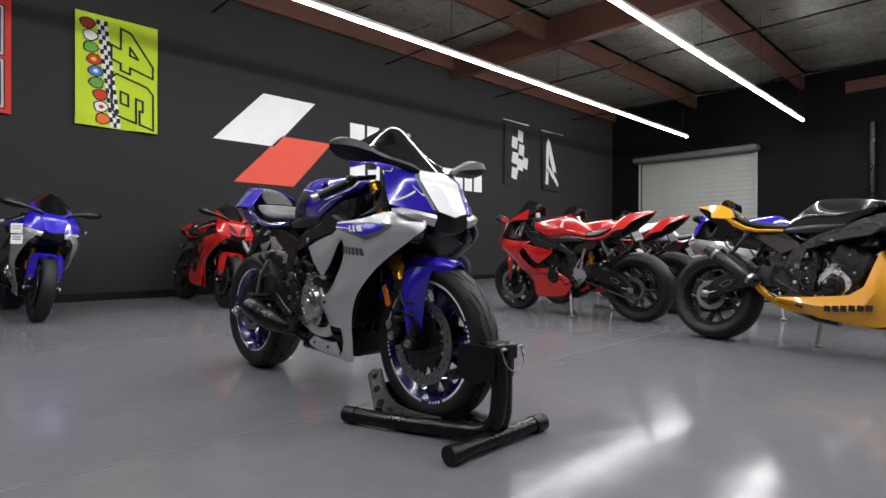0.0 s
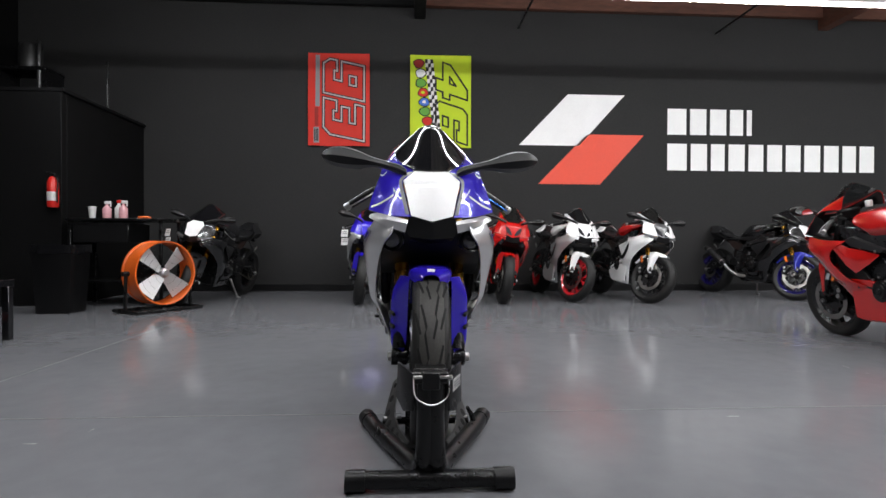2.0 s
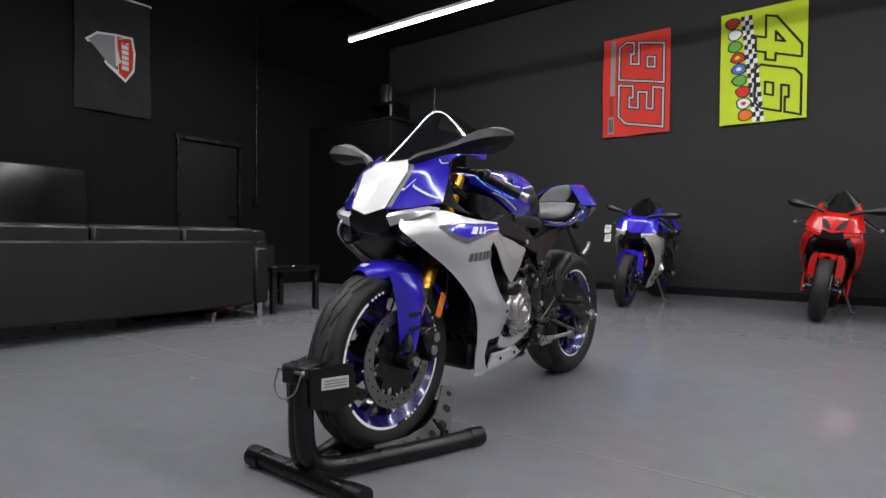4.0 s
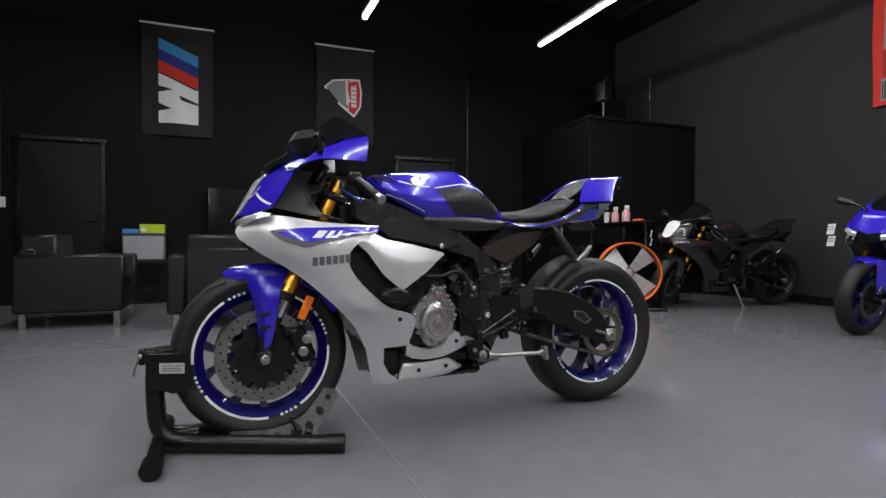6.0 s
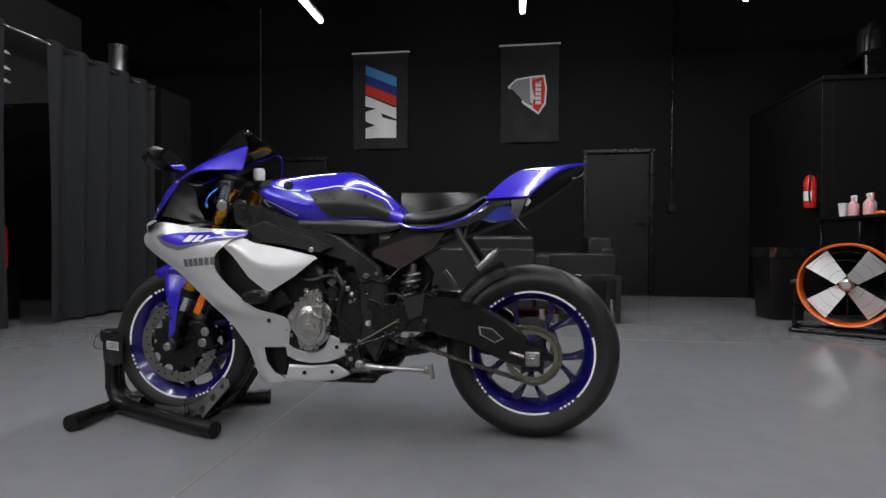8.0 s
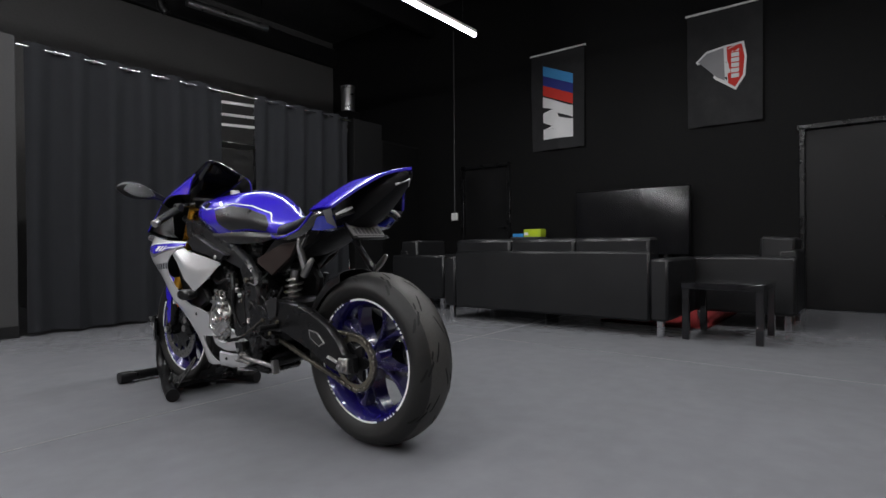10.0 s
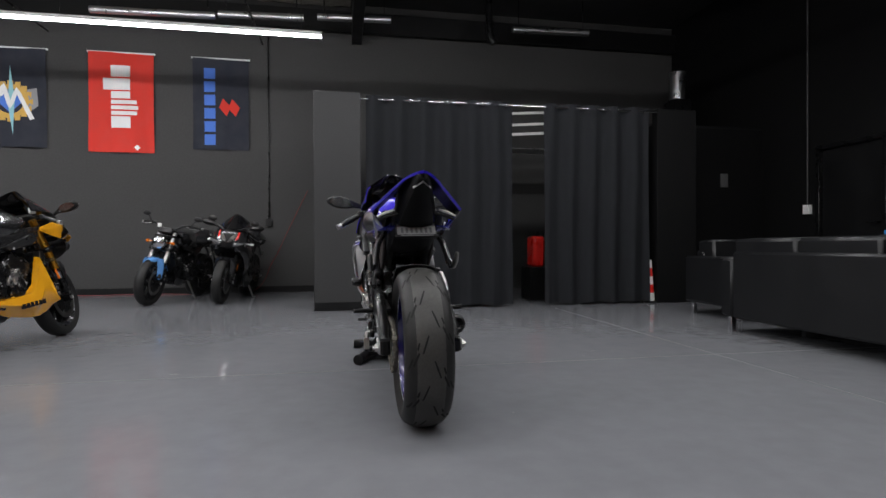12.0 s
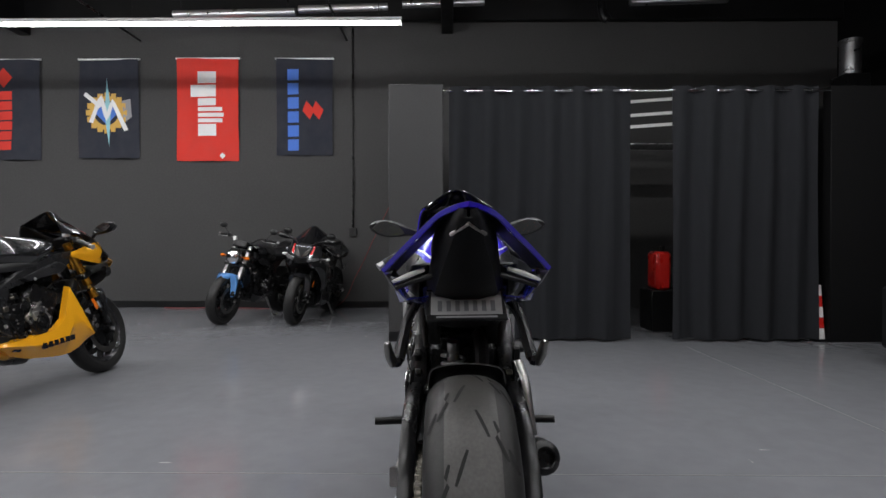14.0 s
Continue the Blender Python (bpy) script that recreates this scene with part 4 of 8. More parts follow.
part("bezel", Shape().box((-0.02, 0.74, 1.02), (0.05, 1.48, 0.86), 0.01).moved(LEAN), BLACKPLASTIC, tv)
for y in (0.3, 1.22):
    part("foot", Shape().box((0, y, 0.56), (0.22, 0.03, 0.08), 0.006), BLACKPLASTIC, tv)
cons = thing("media_console", "low black media console under the television", "console", pose(-3.88, 1.24, 0))
part("body", Shape().box((0, 0.95, 0.26), (0.36, 1.9, 0.52), 0.008), GLOSSBLACK, cons)
for k in range(3):
    part("drawer_front", Shape().box((0.185, 0.33 + 0.62 * k, 0.28), (0.012, 0.6, 0.42), 0.004), BLACKPLASTIC, cons)
stand = thing("storage_stand", "low black storage stand beside the media console", "stand", pose(-3.85, 0.42, 0))
part("body", Shape().box((0, 0.34, 0.26), (0.36, 0.66, 0.52), 0.008), BLACKPLASTIC, stand)
part("door_front", Shape().box((0.185, 0.34, 0.27), (0.012, 0.6, 0.44), 0.004), GLOSSBLACK, stand)
bin2 = thing("storage_bin", "pale grey translucent storage bin on the stand", "bin", pose(-3.85, 0.50, 0.52))
part("body", Shape().box((0, 0.22, 0.15), (0.26, 0.44, 0.30), 0.015), BINGREY, bin2)
part("lid", Shape().box((0, 0.22, 0.312), (0.28, 0.46, 0.024), 0.006), GREYDARK, bin2)
box_ = thing("wipes_box", "green and yellow cardboard box on the storage bin", "box", pose(-3.86, 0.68, 0.844))
part("carton", Shape().box((0, 0.13, 0.055), (0.16, 0.27, 0.11), 0.004), GREENPAINT, box_)
part("label", Shape().box((0.0815, 0.15, 0.060), (0.002, 0.14, 0.06)), FL_YELLOW, box_)
part("label", Shape().box((0.0815, 0.035, 0.045), (0.002, 0.06, 0.04)), WHITEPLASTIC, box_)
single("glove_box", Shape().box((-3.84, 0.58, 0.869), (0.14, 0.17, 0.05), 0.004), BLUECARD, "small blue cardboard box on the storage bin", "box")

# ---------------------------------------------------------------- conduits, outlets, cables
def outlet(name, put, u, z, mat, label):
    root = thing(name, label, "outlet")
    part("box", Shape().prism([(u - 0.05, z - 0.06), (u + 0.05, z - 0.06), (u + 0.05, z + 0.06), (u - 0.05, z + 0.06)], put, 0.001, 0.045), mat, root)
    part("cover", Shape().prism([(u - 0.04, z - 0.05), (u + 0.04, z - 0.05), (u + 0.04, z + 0.05), (u - 0.04, z + 0.05)], put, 0.045, 0.05), mat, root)


outlet("wall_outlet", on_west, -0.78, 1.2, WHITEPLASTIC, "pale grey outlet box at the end of a conduit")
single("conduit", Shape().tube([(WX + 0.02, -0.78, 1.26), (WX + 0.02, -0.78, 4.25)], 0.011), CONDUIT, "thin pale steel conduit on the end wall", "conduit")
outlet("wall_outlet", on_west, 5.16, 1.22, BLACKPLASTIC, "black outlet box on the end wall")
single("conduit", Shape().tube([(WX + 0.02, 5.16, 1.28), (WX + 0.02, 5.16, 4.2)], 0.011), BLACKSTEEL, "thin black conduit on the end wall", "conduit")
outlet("wall_outlet", on_south, 3.11, 1.13, BLACKPLASTIC, "black outlet box at the end of a conduit")
single("conduit", Shape().tube([(3.11, SY + 0.02, 1.19), (3.11, SY + 0.02, 4.2)], 0.013), BLACKSTEEL, "thin black conduit on the flag wall", "conduit")
single("thermostat", Shape().box((-3.45, -1.575, 1.665), (0.12, 0.02, 0.19), 0.006), material("grey_plate", (0.08, 0.08, 0.08), 0.5), "grey wall control plate on the return wall", "switch")
single("air_hose", Shape().tube(spline([(5.9, SY + 0.12, 0.012), (5.55, SY + 0.2, 0.012), (5.2, SY + 0.1, 0.012), (4.6, SY + 0.16, 0.012), (3.4, SY + 0.1, 0.012), (3.05, SY + 0.06, 0.5), (2.81, SY + 0.05, 1.0), (2.5, SY + 0.05, 1.65)], 8), 0.005, 8), HOSERED, "thin red air hose along the floor and wall", "hose")
single("pipe", Shape().tube([(EX - 0.1, 2.13, 0), (EX - 0.1, 2.13, 3.3)], 0.06, 14), BLACKSTEEL, "dark vertical pipe on the end wall", "pipe")
for x0, x1, z in ((5.4, 3.75, 4.06), (3.7, 2.5, 4.12), (2.3, 1.2, 4.18), (-0.75, -2.05, 4.2)):
    dc = thing("duct", "thin bare metal duct under the roof", "duct", pose(0, -3.0, z))
    part("pipe", Shape().tube([(x0, 0, 0), (x1, 0, 0.03)], 0.05, 12), SILVER, dc)
    for x in (x0 - 0.1, x1 + 0.1):
        part("strap", Shape().box((x, 0, (CZ - z) / 2 + 0.02), (0.02, 0.004, CZ - z), 0.001), BLACKSTEEL, dc)
single("duct", Shape().tube(spline([(-0.35, -3.0, 4.76), (-0.38, -3.0, 4.1), (-0.45, -2.98, 3.95)], 4), 0.06, 10), BLACKSTEEL, "short dark pipe elbow under the roof", "pipe")

# ---------------------------------------------------------------- motorcycle materials
def paint(name, c, metal=0.0, rough=0.22):
    return material(name, c, rough, metal, 0.05, 6, 240, 0.0, coat=0.9, rough_vary=0.03)


BLUE = paint("blue_metallic_paint", (0.030, 0.014, 0.50), 0.1, 0.22)
BLUE2 = paint("deep_blue_paint", (0.02, 0.03, 0.35), 0.2, 0.25)
SILVERP = paint("silver_metallic_paint", (0.66, 0.66, 0.67), 0.55, 0.31)
WHITEP = paint("white_paint", (0.93, 0.93, 0.93))
REDP = paint("racing_red_paint", (0.48, 0.007, 0.006))
BLACKP = paint("black_paint", (0.010, 0.010, 0.011))
YELLOWP = paint("orange_yellow_paint", (0.80, 0.36, 0.010))
GREYP = paint("grey_paint", (0.11, 0.11, 0.115), 0.3, 0.35)
LBLUEP = paint("light_blue_paint", (0.10, 0.28, 0.62))
BLACKTRIM = material("matt_black_plastic", (0.0045, 0.0045, 0.005), 0.5, 0, 0.18, 9, 180, 0.1, spec=0.15)
RIMBLUE = paint("blue_rim_paint", (0.0075, 0.0045, 0.110), 0.15, 0.25)
RIMDARK = paint("dark_blue_spoke_paint", (0.006, 0.004, 0.055), 0.15, 0.28)
RIMBLACK = material("black_rim_enamel", (0.014, 0.014, 0.015), 0.3, 0.2, 0.1, 8, 80, 0.03)
RIMRED = paint("red_rim_paint", (0.62, 0.02, 0.03))
RUBBER = material("tyre_rubber", (0.0125, 0.0122, 0.0120), 0.5, 0, 0.2, 5, 160, 0.06, spec=0.32, dirt=(0.026, 0.025, 0.023), dirt_amount=0.35)
GROOVE = material("tread_groove_black", (0.004, 0.004, 0.004), 0.9)
GOLD = material("gold_anodised", (0.80, 0.40, 0.05), 0.28, 1.0, 0.06, 8, 90, 0.0)
AMBER = material("amber_reflector", (0.75, 0.16, 0.01), 0.2, 0, 0.1, 10, 200, 0.1, coat=0.5)
STEEL = material("brushed_steel", (0.45, 0.44, 0.43), 0.35, 1.0, 0.2, 12, 160, 0.1)
DISC = material("brake_disc_steel", (0.28, 0.275, 0.26), 0.35, 1.0, 0.15, 14, 200, 0.05)
CHAINSTEEL = material("oily_chain_steel", (0.13, 0.12, 0.10), 0.45, 0.9, 0.3, 14, 160, 0.1)
SPROCKET = material("worn_sprocket_steel", (0.22, 0.205, 0.165), 0.42, 0.9, 0.25, 14, 160, 0.1)
BROWNPANEL = material("dark_brown_plastic", (0.020, 0.012, 0.010), 0.42, 0, 0.2, 12, 160, 0.1)
FRAME = material("dark_grey_frame_alloy", (0.016, 0.016, 0.017), 0.27, 0.1, 0.15, 9, 160, 0.08, spec=0.5)
ENGINE = material("black_engine_casting", (0.0065, 0.0065, 0.007), 0.28, 0.2, 0.25, 14, 140, 0.25, spec=0.45)
COVER = material("silver_engine_cover", (0.58, 0.57, 0.55), 0.27, 1.0, 0.12, 10, 180, 0.15)
CARBON = material("carbon_dark_panel", (0.018, 0.018, 0.019), 0.33, 0.1, 0.2, 20, 400, 0.1)
SMOKE = material("smoked_screen", (0.006, 0.006, 0.007), 0.06, 0, 0.05, 5, 50, 0.0, coat=0.5)
LENS = material("headlight_lens", (0.03, 0.03, 0.035), 0.05, 0, 0.05, 5, 50, 0.0, coat=0.8)
MIRROR = material("mirror_glass", (0.80, 0.81, 0.84), 0.06, 1.0, 0.0, 5, 50, 0.0, rough_vary=0.01)
BLUEALLOY = material("blue_anodised", (0.05, 0.22, 0.75), 0.25, 1.0, 0.05, 8, 90, 0.0)
TAILLAMP = material("red_lens", (0.35, 0.01, 0.01), 0.12, 0, 0.05, 8, 90, 0.0, coat=0.6)
TAILGREY = paint("grey_tail_paint", (0.14, 0.14, 0.15), 0.2, 0.3)
WORNRUBBER = material("scrubbed_tread_rubber", (0.040, 0.0387, 0.036), 0.5, 0, 0.3, 3, 160, 0.06, spec=0.4, dirt=(0.060, 0.057, 0.050), dirt_amount=0.5)
GREYDECAL = material("dark_grey_decal", (0.10, 0.10, 0.11), 0.4)
GREYEDGE = material("silver_grey_border", (0.22, 0.22, 0.23), 0.35)
WHITEDECAL = material("white_decal", (0.78, 0.78, 0.78), 0.35)
BLUEDECAL = paint("blue_decal", (0.030, 0.014, 0.50), 0.0)
CLEAR = bpy.data.materials.new("clear_screen")
CLEAR.use_nodes = True
_n, _l = CLEAR.node_tree.nodes, CLEAR.node_tree.links
_n.remove(_n["Principled BSDF"])
_tr, _gl, _mx = _n.new("ShaderNodeBsdfTransparent"), _n.new("ShaderNodeBsdfGlossy"), _n.new("ShaderNodeMixShader")
_tr.inputs["Color"].default_value = (0.62, 0.64, 0.65, 1)
_gl.inputs["Roughness"].default_value = 0.04
_mx.inputs[0].default_value = 0.16
_l.new(_tr.outputs[0], _mx.inputs[1])
_l.new(_gl.outputs[0], _mx.inputs[2])
_l.new(_mx.outputs[0], _n["Material Output"].inputs["Surface"])


PLATE = material("grey_plate_paint", (0.26, 0.26, 0.26), 0.4)
CHOCK = material("worn_dark_steel", (0.045, 0.045, 0.045), 0.45, 0.4, 0.3, 12, 90, 0.1)


# ---------------------------------------------------------------- surface helpers
def surf(g, u, v, lift=0.0):
    """A point of a grid at shares u (rows), v (columns), lifted off along the normal."""
    R, C = len(g) - 1, len(g[0]) - 1

    def q(a, b):
        a, b = min(max(a, 0), 1) * R, min(max(b, 0), 1) * C
        i, k = min(int(a), R - 1), min(int(b), C - 1)
        s, t = a - i, b - k
        P = [Vector(g[x][y]) for x, y in ((i, k), (i, k + 1), (i + 1, k + 1), (i + 1, k))]
        return P[0] * (1 - s) * (1 - t) + P[1] * (1 - s) * t + P[2] * s * t + P[3] * s * (1 - t)

    p = q(u, v)
    du = q(u + 0.01, v) - q(u - 0.01, v)
    dv = q(u, v + 0.01) - q(u, v - 0.01)
    n = du.cross(dv)
    if n.length > 1e-12:
        n.normalize()
    if n.dot(Vector((0, p.y, p.z - 0.62 if abs(p.y) < 0.05 else 0))) < 0:
        n = -n
    return p + n * lift


def ruled(sections, n=4):
    """A grid through cross-sections with straight spans, for creased panels."""
    out = []
    for a, c in zip(sections[:-1], sections[1:]):
        for i in range(n):
            out.append([tuple(np.array(p) * (1 - i / n) + np.array(q) * i / n) for p, q in zip(a, c)])
    out.append([tuple(p) for p in sections[-1]])
    wide = []
    for row in out:
        w = []
        for p, q in zip(row[:-1], row[1:]):
            w += [tuple(np.array(p) * (1 - i / n) + np.array(q) * i / n) for i in range(n)]
        wide.append(w + [row[-1]])
    return wide


def decal(g, quad, lift, n=10, sign=1):
    """A thin patch laid on a grid between four (u, v) corners."""
    sign = 1
    a, b, c, d = [np.array(p, float) for p in quad]
    return Shape().sheet([[surf(g, *((a * (1 - s) + b * s) * (1 - t) + (d * (1 - s) + c * s) * t), lift * sign) for t in [k / n for k in range(n + 1)]] for s in [k / n for k in range(n + 1)]])


def on_side(g, sg):
    """A function that gives the skin's point over a side view's (x, z), on the left (1) or right (-1)."""
    A = np.array(g, float)
    A = A[np.sign(A[..., 1].mean(axis=0))[None, :].repeat(len(A), 0) >= 0].reshape(len(A), -1, 3) if A[..., 1].min() < -0.01 else A
    fine = [A[:-1] * (1 - i / 4) + A[1:] * (i / 4) for i in range(4)]
    A = np.concatenate(fine)
    A = np.concatenate([A[:, :-1] * (1 - i / 4) + A[:, 1:] * (i / 4) for i in range(4)], axis=1).reshape(-1, 3)

    def f(x, z, lift=0.0):
        d = (A[:, 0] - x) ** 2 + (A[:, 2] - z) ** 2
        k = np.argpartition(d, 4)[:4]
        w = 1 / (d[k] + 1e-6)
        return (x, sg * (float((A[k, 1] * w).sum() / w.sum()) + lift), z)

    return f


def strip(f, top, bottom, lift, nx=20, nz=5):
    """A thin patch on a side skin between two lines of (x, z), front to back."""
    def at(line, s):
        L = [0.0]
        for p, q in zip(line[:-1], line[1:]):
            L.append(L[-1] + math.dist(p, q))
        d = s * L[-1]
        for k in range(len(line) - 1):
            if d <= L[k + 1] + 1e-9:
                e = (d - L[k]) / max(1e-9, L[k + 1] - L[k])
                return [line[k][j] + (line[k + 1][j] - line[k][j]) * e for j in (0, 1)]
        return line[-1]

    rows = []
    for i in range(nx + 1):
        a, c = at(top, i / nx), at(bottom, i / nx)
        rows.append([f(a[0] + (c[0] - a[0]) * j / nz, a[1] + (c[1] - a[1]) * j / nz, lift) for j in range(nz + 1)])
    return Shape().sheet(outward(rows))


def line_on(f, pts, w, lift):
    """A thin line of width w along points of a side skin."""
    return strip(f, [(x, z + w / 2) for x, z in pts], [(x, z - w / 2) for x, z in pts], lift, 24, 1)


def tapered(g):
    """A side panel drawn in towards the keel."""
    return [[(x, y * (0.68 + 0.32 * min(1.0, max(0.0, (z - 0.18) / 0.30))), z) for x, y, z in r] for r in g]


def mirror_grid(g):
    return [[(x, -y, z) for x, y, z in r] for r in g]


def outward(g):
    """The grid turned so that its normals point away from the bike's middle plane."""
    R, C = len(g), len(g[0])
    s = 0.0
    for i in range(R - 1):
        for k in range(C - 1):
            a, b_, c, d = Vector(g[i][k]), Vector(g[i][k + 1]), Vector(g[i + 1][k + 1]), Vector(g[i + 1][k])
            s += (c - a).cross(d - b_).y * (1 if a.y > 0 else -1)
    return g if s > 0 else [row[::-1] for row in g]


def both(name, g, th, mat, parent, label=""):
    """A shell and its mirror image, each a part."""
    part(name, Shape().sheet(outward(g), th), mat, parent, label, 35)
    part(name, Shape().sheet(outward(mirror_grid(g)), th), mat, parent, label, 35)


def side_plate(poly, y0, y1):
    return Shape().prism(poly, lambda u, v, d: (u, d, v), y0, y1)


def soft_plate(poly, y0, y1, b=0.008):
    """A plate with softened outline edges."""
    n = len(poly)
    c = np.mean(poly, axis=0)
    inner = [tuple(np.array(p) + (c - np.array(p)) / (np.linalg.norm(c - np.array(p)) + 1e-9) * b) for p in poly]
    V = [(u, y0, v) for u, v in inner] + [(u, y0 + math.copysign(b, y1 - y0), v) for u, v in poly] + [(u, y1 - math.copysign(b, y1 - y0), v) for u, v in poly] + [(u, y1, v) for u, v in inner]
    F = [tuple(range(n))[::-1], tuple(range(3 * n, 4 * n))]
    for k in range(3):
        F += [(k * n + i, k * n + (i + 1) % n, (k + 1) * n + (i + 1) % n, (k + 1) * n + i) for i in range(n)]
    return Shape().add(V, F)


# ---------------------------------------------------------------- wheels
def tyre_profile(r, w, n=14):
    """Round motorcycle tyre section from bead to bead."""
    bead = 0.2275
    out = [(bead - 0.004, -w * 0.36), (bead + 0.012, -w * 0.40)]
    for i in range(n + 1):
        a = math.pi * i / n
        x = -math.cos(a)
        rr = r - (r - bead) * 0.60 * (1 - math.sqrt(max(0, 1 - (abs(x) ** 2.3)))) - 0.0
        out.append((rr, x * w / 2))
    out += [(bead + 0.012, w * 0.40), (bead - 0.004, w * 0.36)]
    return out


def tread(r, w, front):
    """Meshes of the grooves of one sector of a tyre's crown, on both sides, and the number of sectors."""
    n = 7 if front else 11
    wd = 0.0095 if front else 0.008
    lines = [[(0.00, 0.07), (0.20, 0.26), (0.25, 0.17), (0.50, 0.36), (0.56, 0.28), (0.84, 0.56)], [(0.10, 0.44), (0.36, 0.72)], [(0.50, 0.58), (0.76, 0.86)]] if front else \
        [[(0.0, 0.10), (0.20, 0.34)], [(0.08, 0.46), (0.16, 0.54), (0.19, 0.48), (0.34, 0.70)], [(0.26, 0.72), (0.40, 0.90)]]

    def at(a, y):
        x = min(0.98, abs(y) / (w / 2))
        rr = r - (r - 0.2275) * 0.60 * (1 - math.sqrt(max(0, 1 - x ** 2.3))) + 0.0012
        return (rr * math.cos(a), y, rr * math.sin(a))

    out = []
    for sg in (-1, 1):
        a0 = math.pi / n if sg > 0 else 0.0
        for ln in lines:
            pts = []
            for (aa, yy), (ab, yb) in zip(ln[:-1], ln[1:]):
                pts += [(aa + (ab - aa) * k / 3, yy + (yb - yy) * k / 3) for k in range(3)]
            pts.append(ln[-1])
            rows = []
            for k, (aa, yy) in enumerate(pts):
                e = 0.25 if k in (0, len(pts) - 1) else 1.0
                rows.append([at(a0 + aa - wd * e / r * 0.5, sg * yy * w / 2 + sg * wd * 0.3), at(a0 + aa + wd * e / r * 0.5, sg * yy * w / 2 - sg * wd * 0.3)])
            out.append(Shape().sheet(rows).mesh("tread_groove", GROOVE))
    return out, n


WHEELS = {}


def wheel(parent, x, z, front, rim_mat, stripe, hero, turn=0.0, hub=None):
    r, w = (0.300, 0.120) if front else (0.3225, 0.19)
    key = (front, rim_mat.name, hero, stripe)
    if key not in WHEELS:
        d = {}
        d["tyre"] = Shape().lathe(tyre_profile(r, w), (0, 0, 0), "y", 56).mesh("tyre", RUBBER, 50)
        hw = w * 0.37
        lip = [(0.226, -hw), (0.226, -hw + 0.006), (0.212, -hw + 0.010), (0.196, -hw * 0.45), (0.196, hw * 0.45), (0.212, hw - 0.010), (0.226, hw - 0.006), (0.2265, hw), (0.217, hw), (0.204, hw - 0.014), (0.188, hw * 0.4), (0.188, -hw * 0.4), (0.204, -hw + 0.014), (0.217, -hw)]
        lip = [(q * 1.028, y) for q, y in lip]
        rim = Shape().lathe(lip, (0, 0, 0), "y", 56, loop=True)
        d["rim"] = rim.mesh("wheel", rim_mat, 35)
        sp = Shape()
        for arm in (-1, 1):
            rows = []
            for k in range(8):
                q = k / 7
                rr = 0.034 + 0.164 * q
                an = radians(arm * (3.0 + 13.5 * max(0.0, q - 0.30) / 0.70))
                ww = 0.0100 - 0.0042 * math.sin(math.pi * min(1, q * 1.1)) + (0.006 if k == 7 else 0.002 if k == 6 else 0)
                tt = (0.030 - 0.012 * q) * (1.0 if front else 1.35)
                ring = []
                for y, w_ in ((tt, ww), (tt * 1.15, 0.0), (tt, -ww), (-tt, -ww), (-tt * 1.15, 0.0), (-tt, ww), (tt, ww)):
                    ring.append((rr * math.cos(an) - w_ * math.sin(an), y, rr * math.sin(an) + w_ * math.cos(an)))
                rows.append(ring)
            sp.sheet(rows)
        d["spoke"] = sp.mesh("spoke", RIMDARK if rim_mat is RIMBLUE else rim_mat, 50)
        d["hub"] = Shape().lathe([(0, -0.065), (0.024, -0.065), (0.03, -0.05), (0.05, -0.03), (0.05, 0.03), (0.03, 0.05), (0.024, 0.065), (0, 0.065)], (0, 0, 0), "y", 24).mesh("hub", hub or rim_mat)
        R0, R1 = (0.160, 0.120) if front else (0.110, 0.075)
        disc = Shape().lathe([(R1, -0.0025), (R0, -0.0025), (R0, 0.0025), (R1, 0.0025)], (0, 0, 0), "y", 48, loop=True)
        d["disc"] = disc.mesh("brake_disc", DISC)
        n = 10 if front else 6
        star = [((R1 * (0.80 if q % 4 in (0, 1) else 1.03)) * math.cos(math.pi * (q + 0.5) / (2 * n)), (R1 * (0.80 if q % 4 in (0, 1) else 1.03)) * math.sin(math.pi * (q + 0.5) / (2 * n))) for q in range(4 * n)]
        car = Shape().prism(star, lambda u, v, h: (u, h, v), -0.004, 0.004)
        d["carrier"] = car.mesh("disc_carrier", ENGINE)
        d["bobbin"] = Shape().lathe([(0, -0.006), (0.0065, -0.006), (0.0075, -0.004), (0.0075, 0.004), (0.0065, 0.006), (0, 0.006)], (0, 0, 0), "y", 10).mesh("disc_bobbin", STEEL)
        if hero:
            d["hole"] = Shape().lathe([(0, -0.0031), (0.0042, -0.0031), (0.0042, 0.0031), (0, 0.0031)], (0, 0, 0), "y", 8).mesh("disc_hole", GROOVE)
            d["tread"], d["sectors"] = tread(r, w, front)
            crown = []
            for k in range(15):
                c = (k / 7 - 1) * (0.70 if front else 0.60)
                crown.append((r - (r - 0.2275) * 0.60 * (1 - math.sqrt(1 - abs(c) ** 2.3)) + (0.0005 if 0 < k < 14 else -0.001), c * w / 2))
            d["crown"] = Shape().lathe(crown, (0, 0, 0), "y", 56).mesh("tread_crown", WORNRUBBER, 50)
        if stripe:
            st = Shape()
            for k in range(4):
                b = math.pi / 2 * k
                st.lathe([(0.2326, hw + 0.0012), (0.2225, hw + 0.0010)], (0, 0, 0), "y", 26, b, b + 1.05)
                for j in range(4):
                    st.lathe([(0.2326, hw + 0.0012), (0.2225, hw + 0.0010)], (0, 0, 0), "y", 1, b + 1.12 + 0.075 * j, b + 1.162 + 0.075 * j)
            d["stripe"] = st.mesh("rim_stripe", WHITEDECAL)
        WHEELS[key] = d
    d = WHEELS[key]
    wh = share("wheel", d["rim"], parent, pose(x, 0, z, 0, turn * 40, 0))
    ty = share("tyre", d["tyre"], wh)
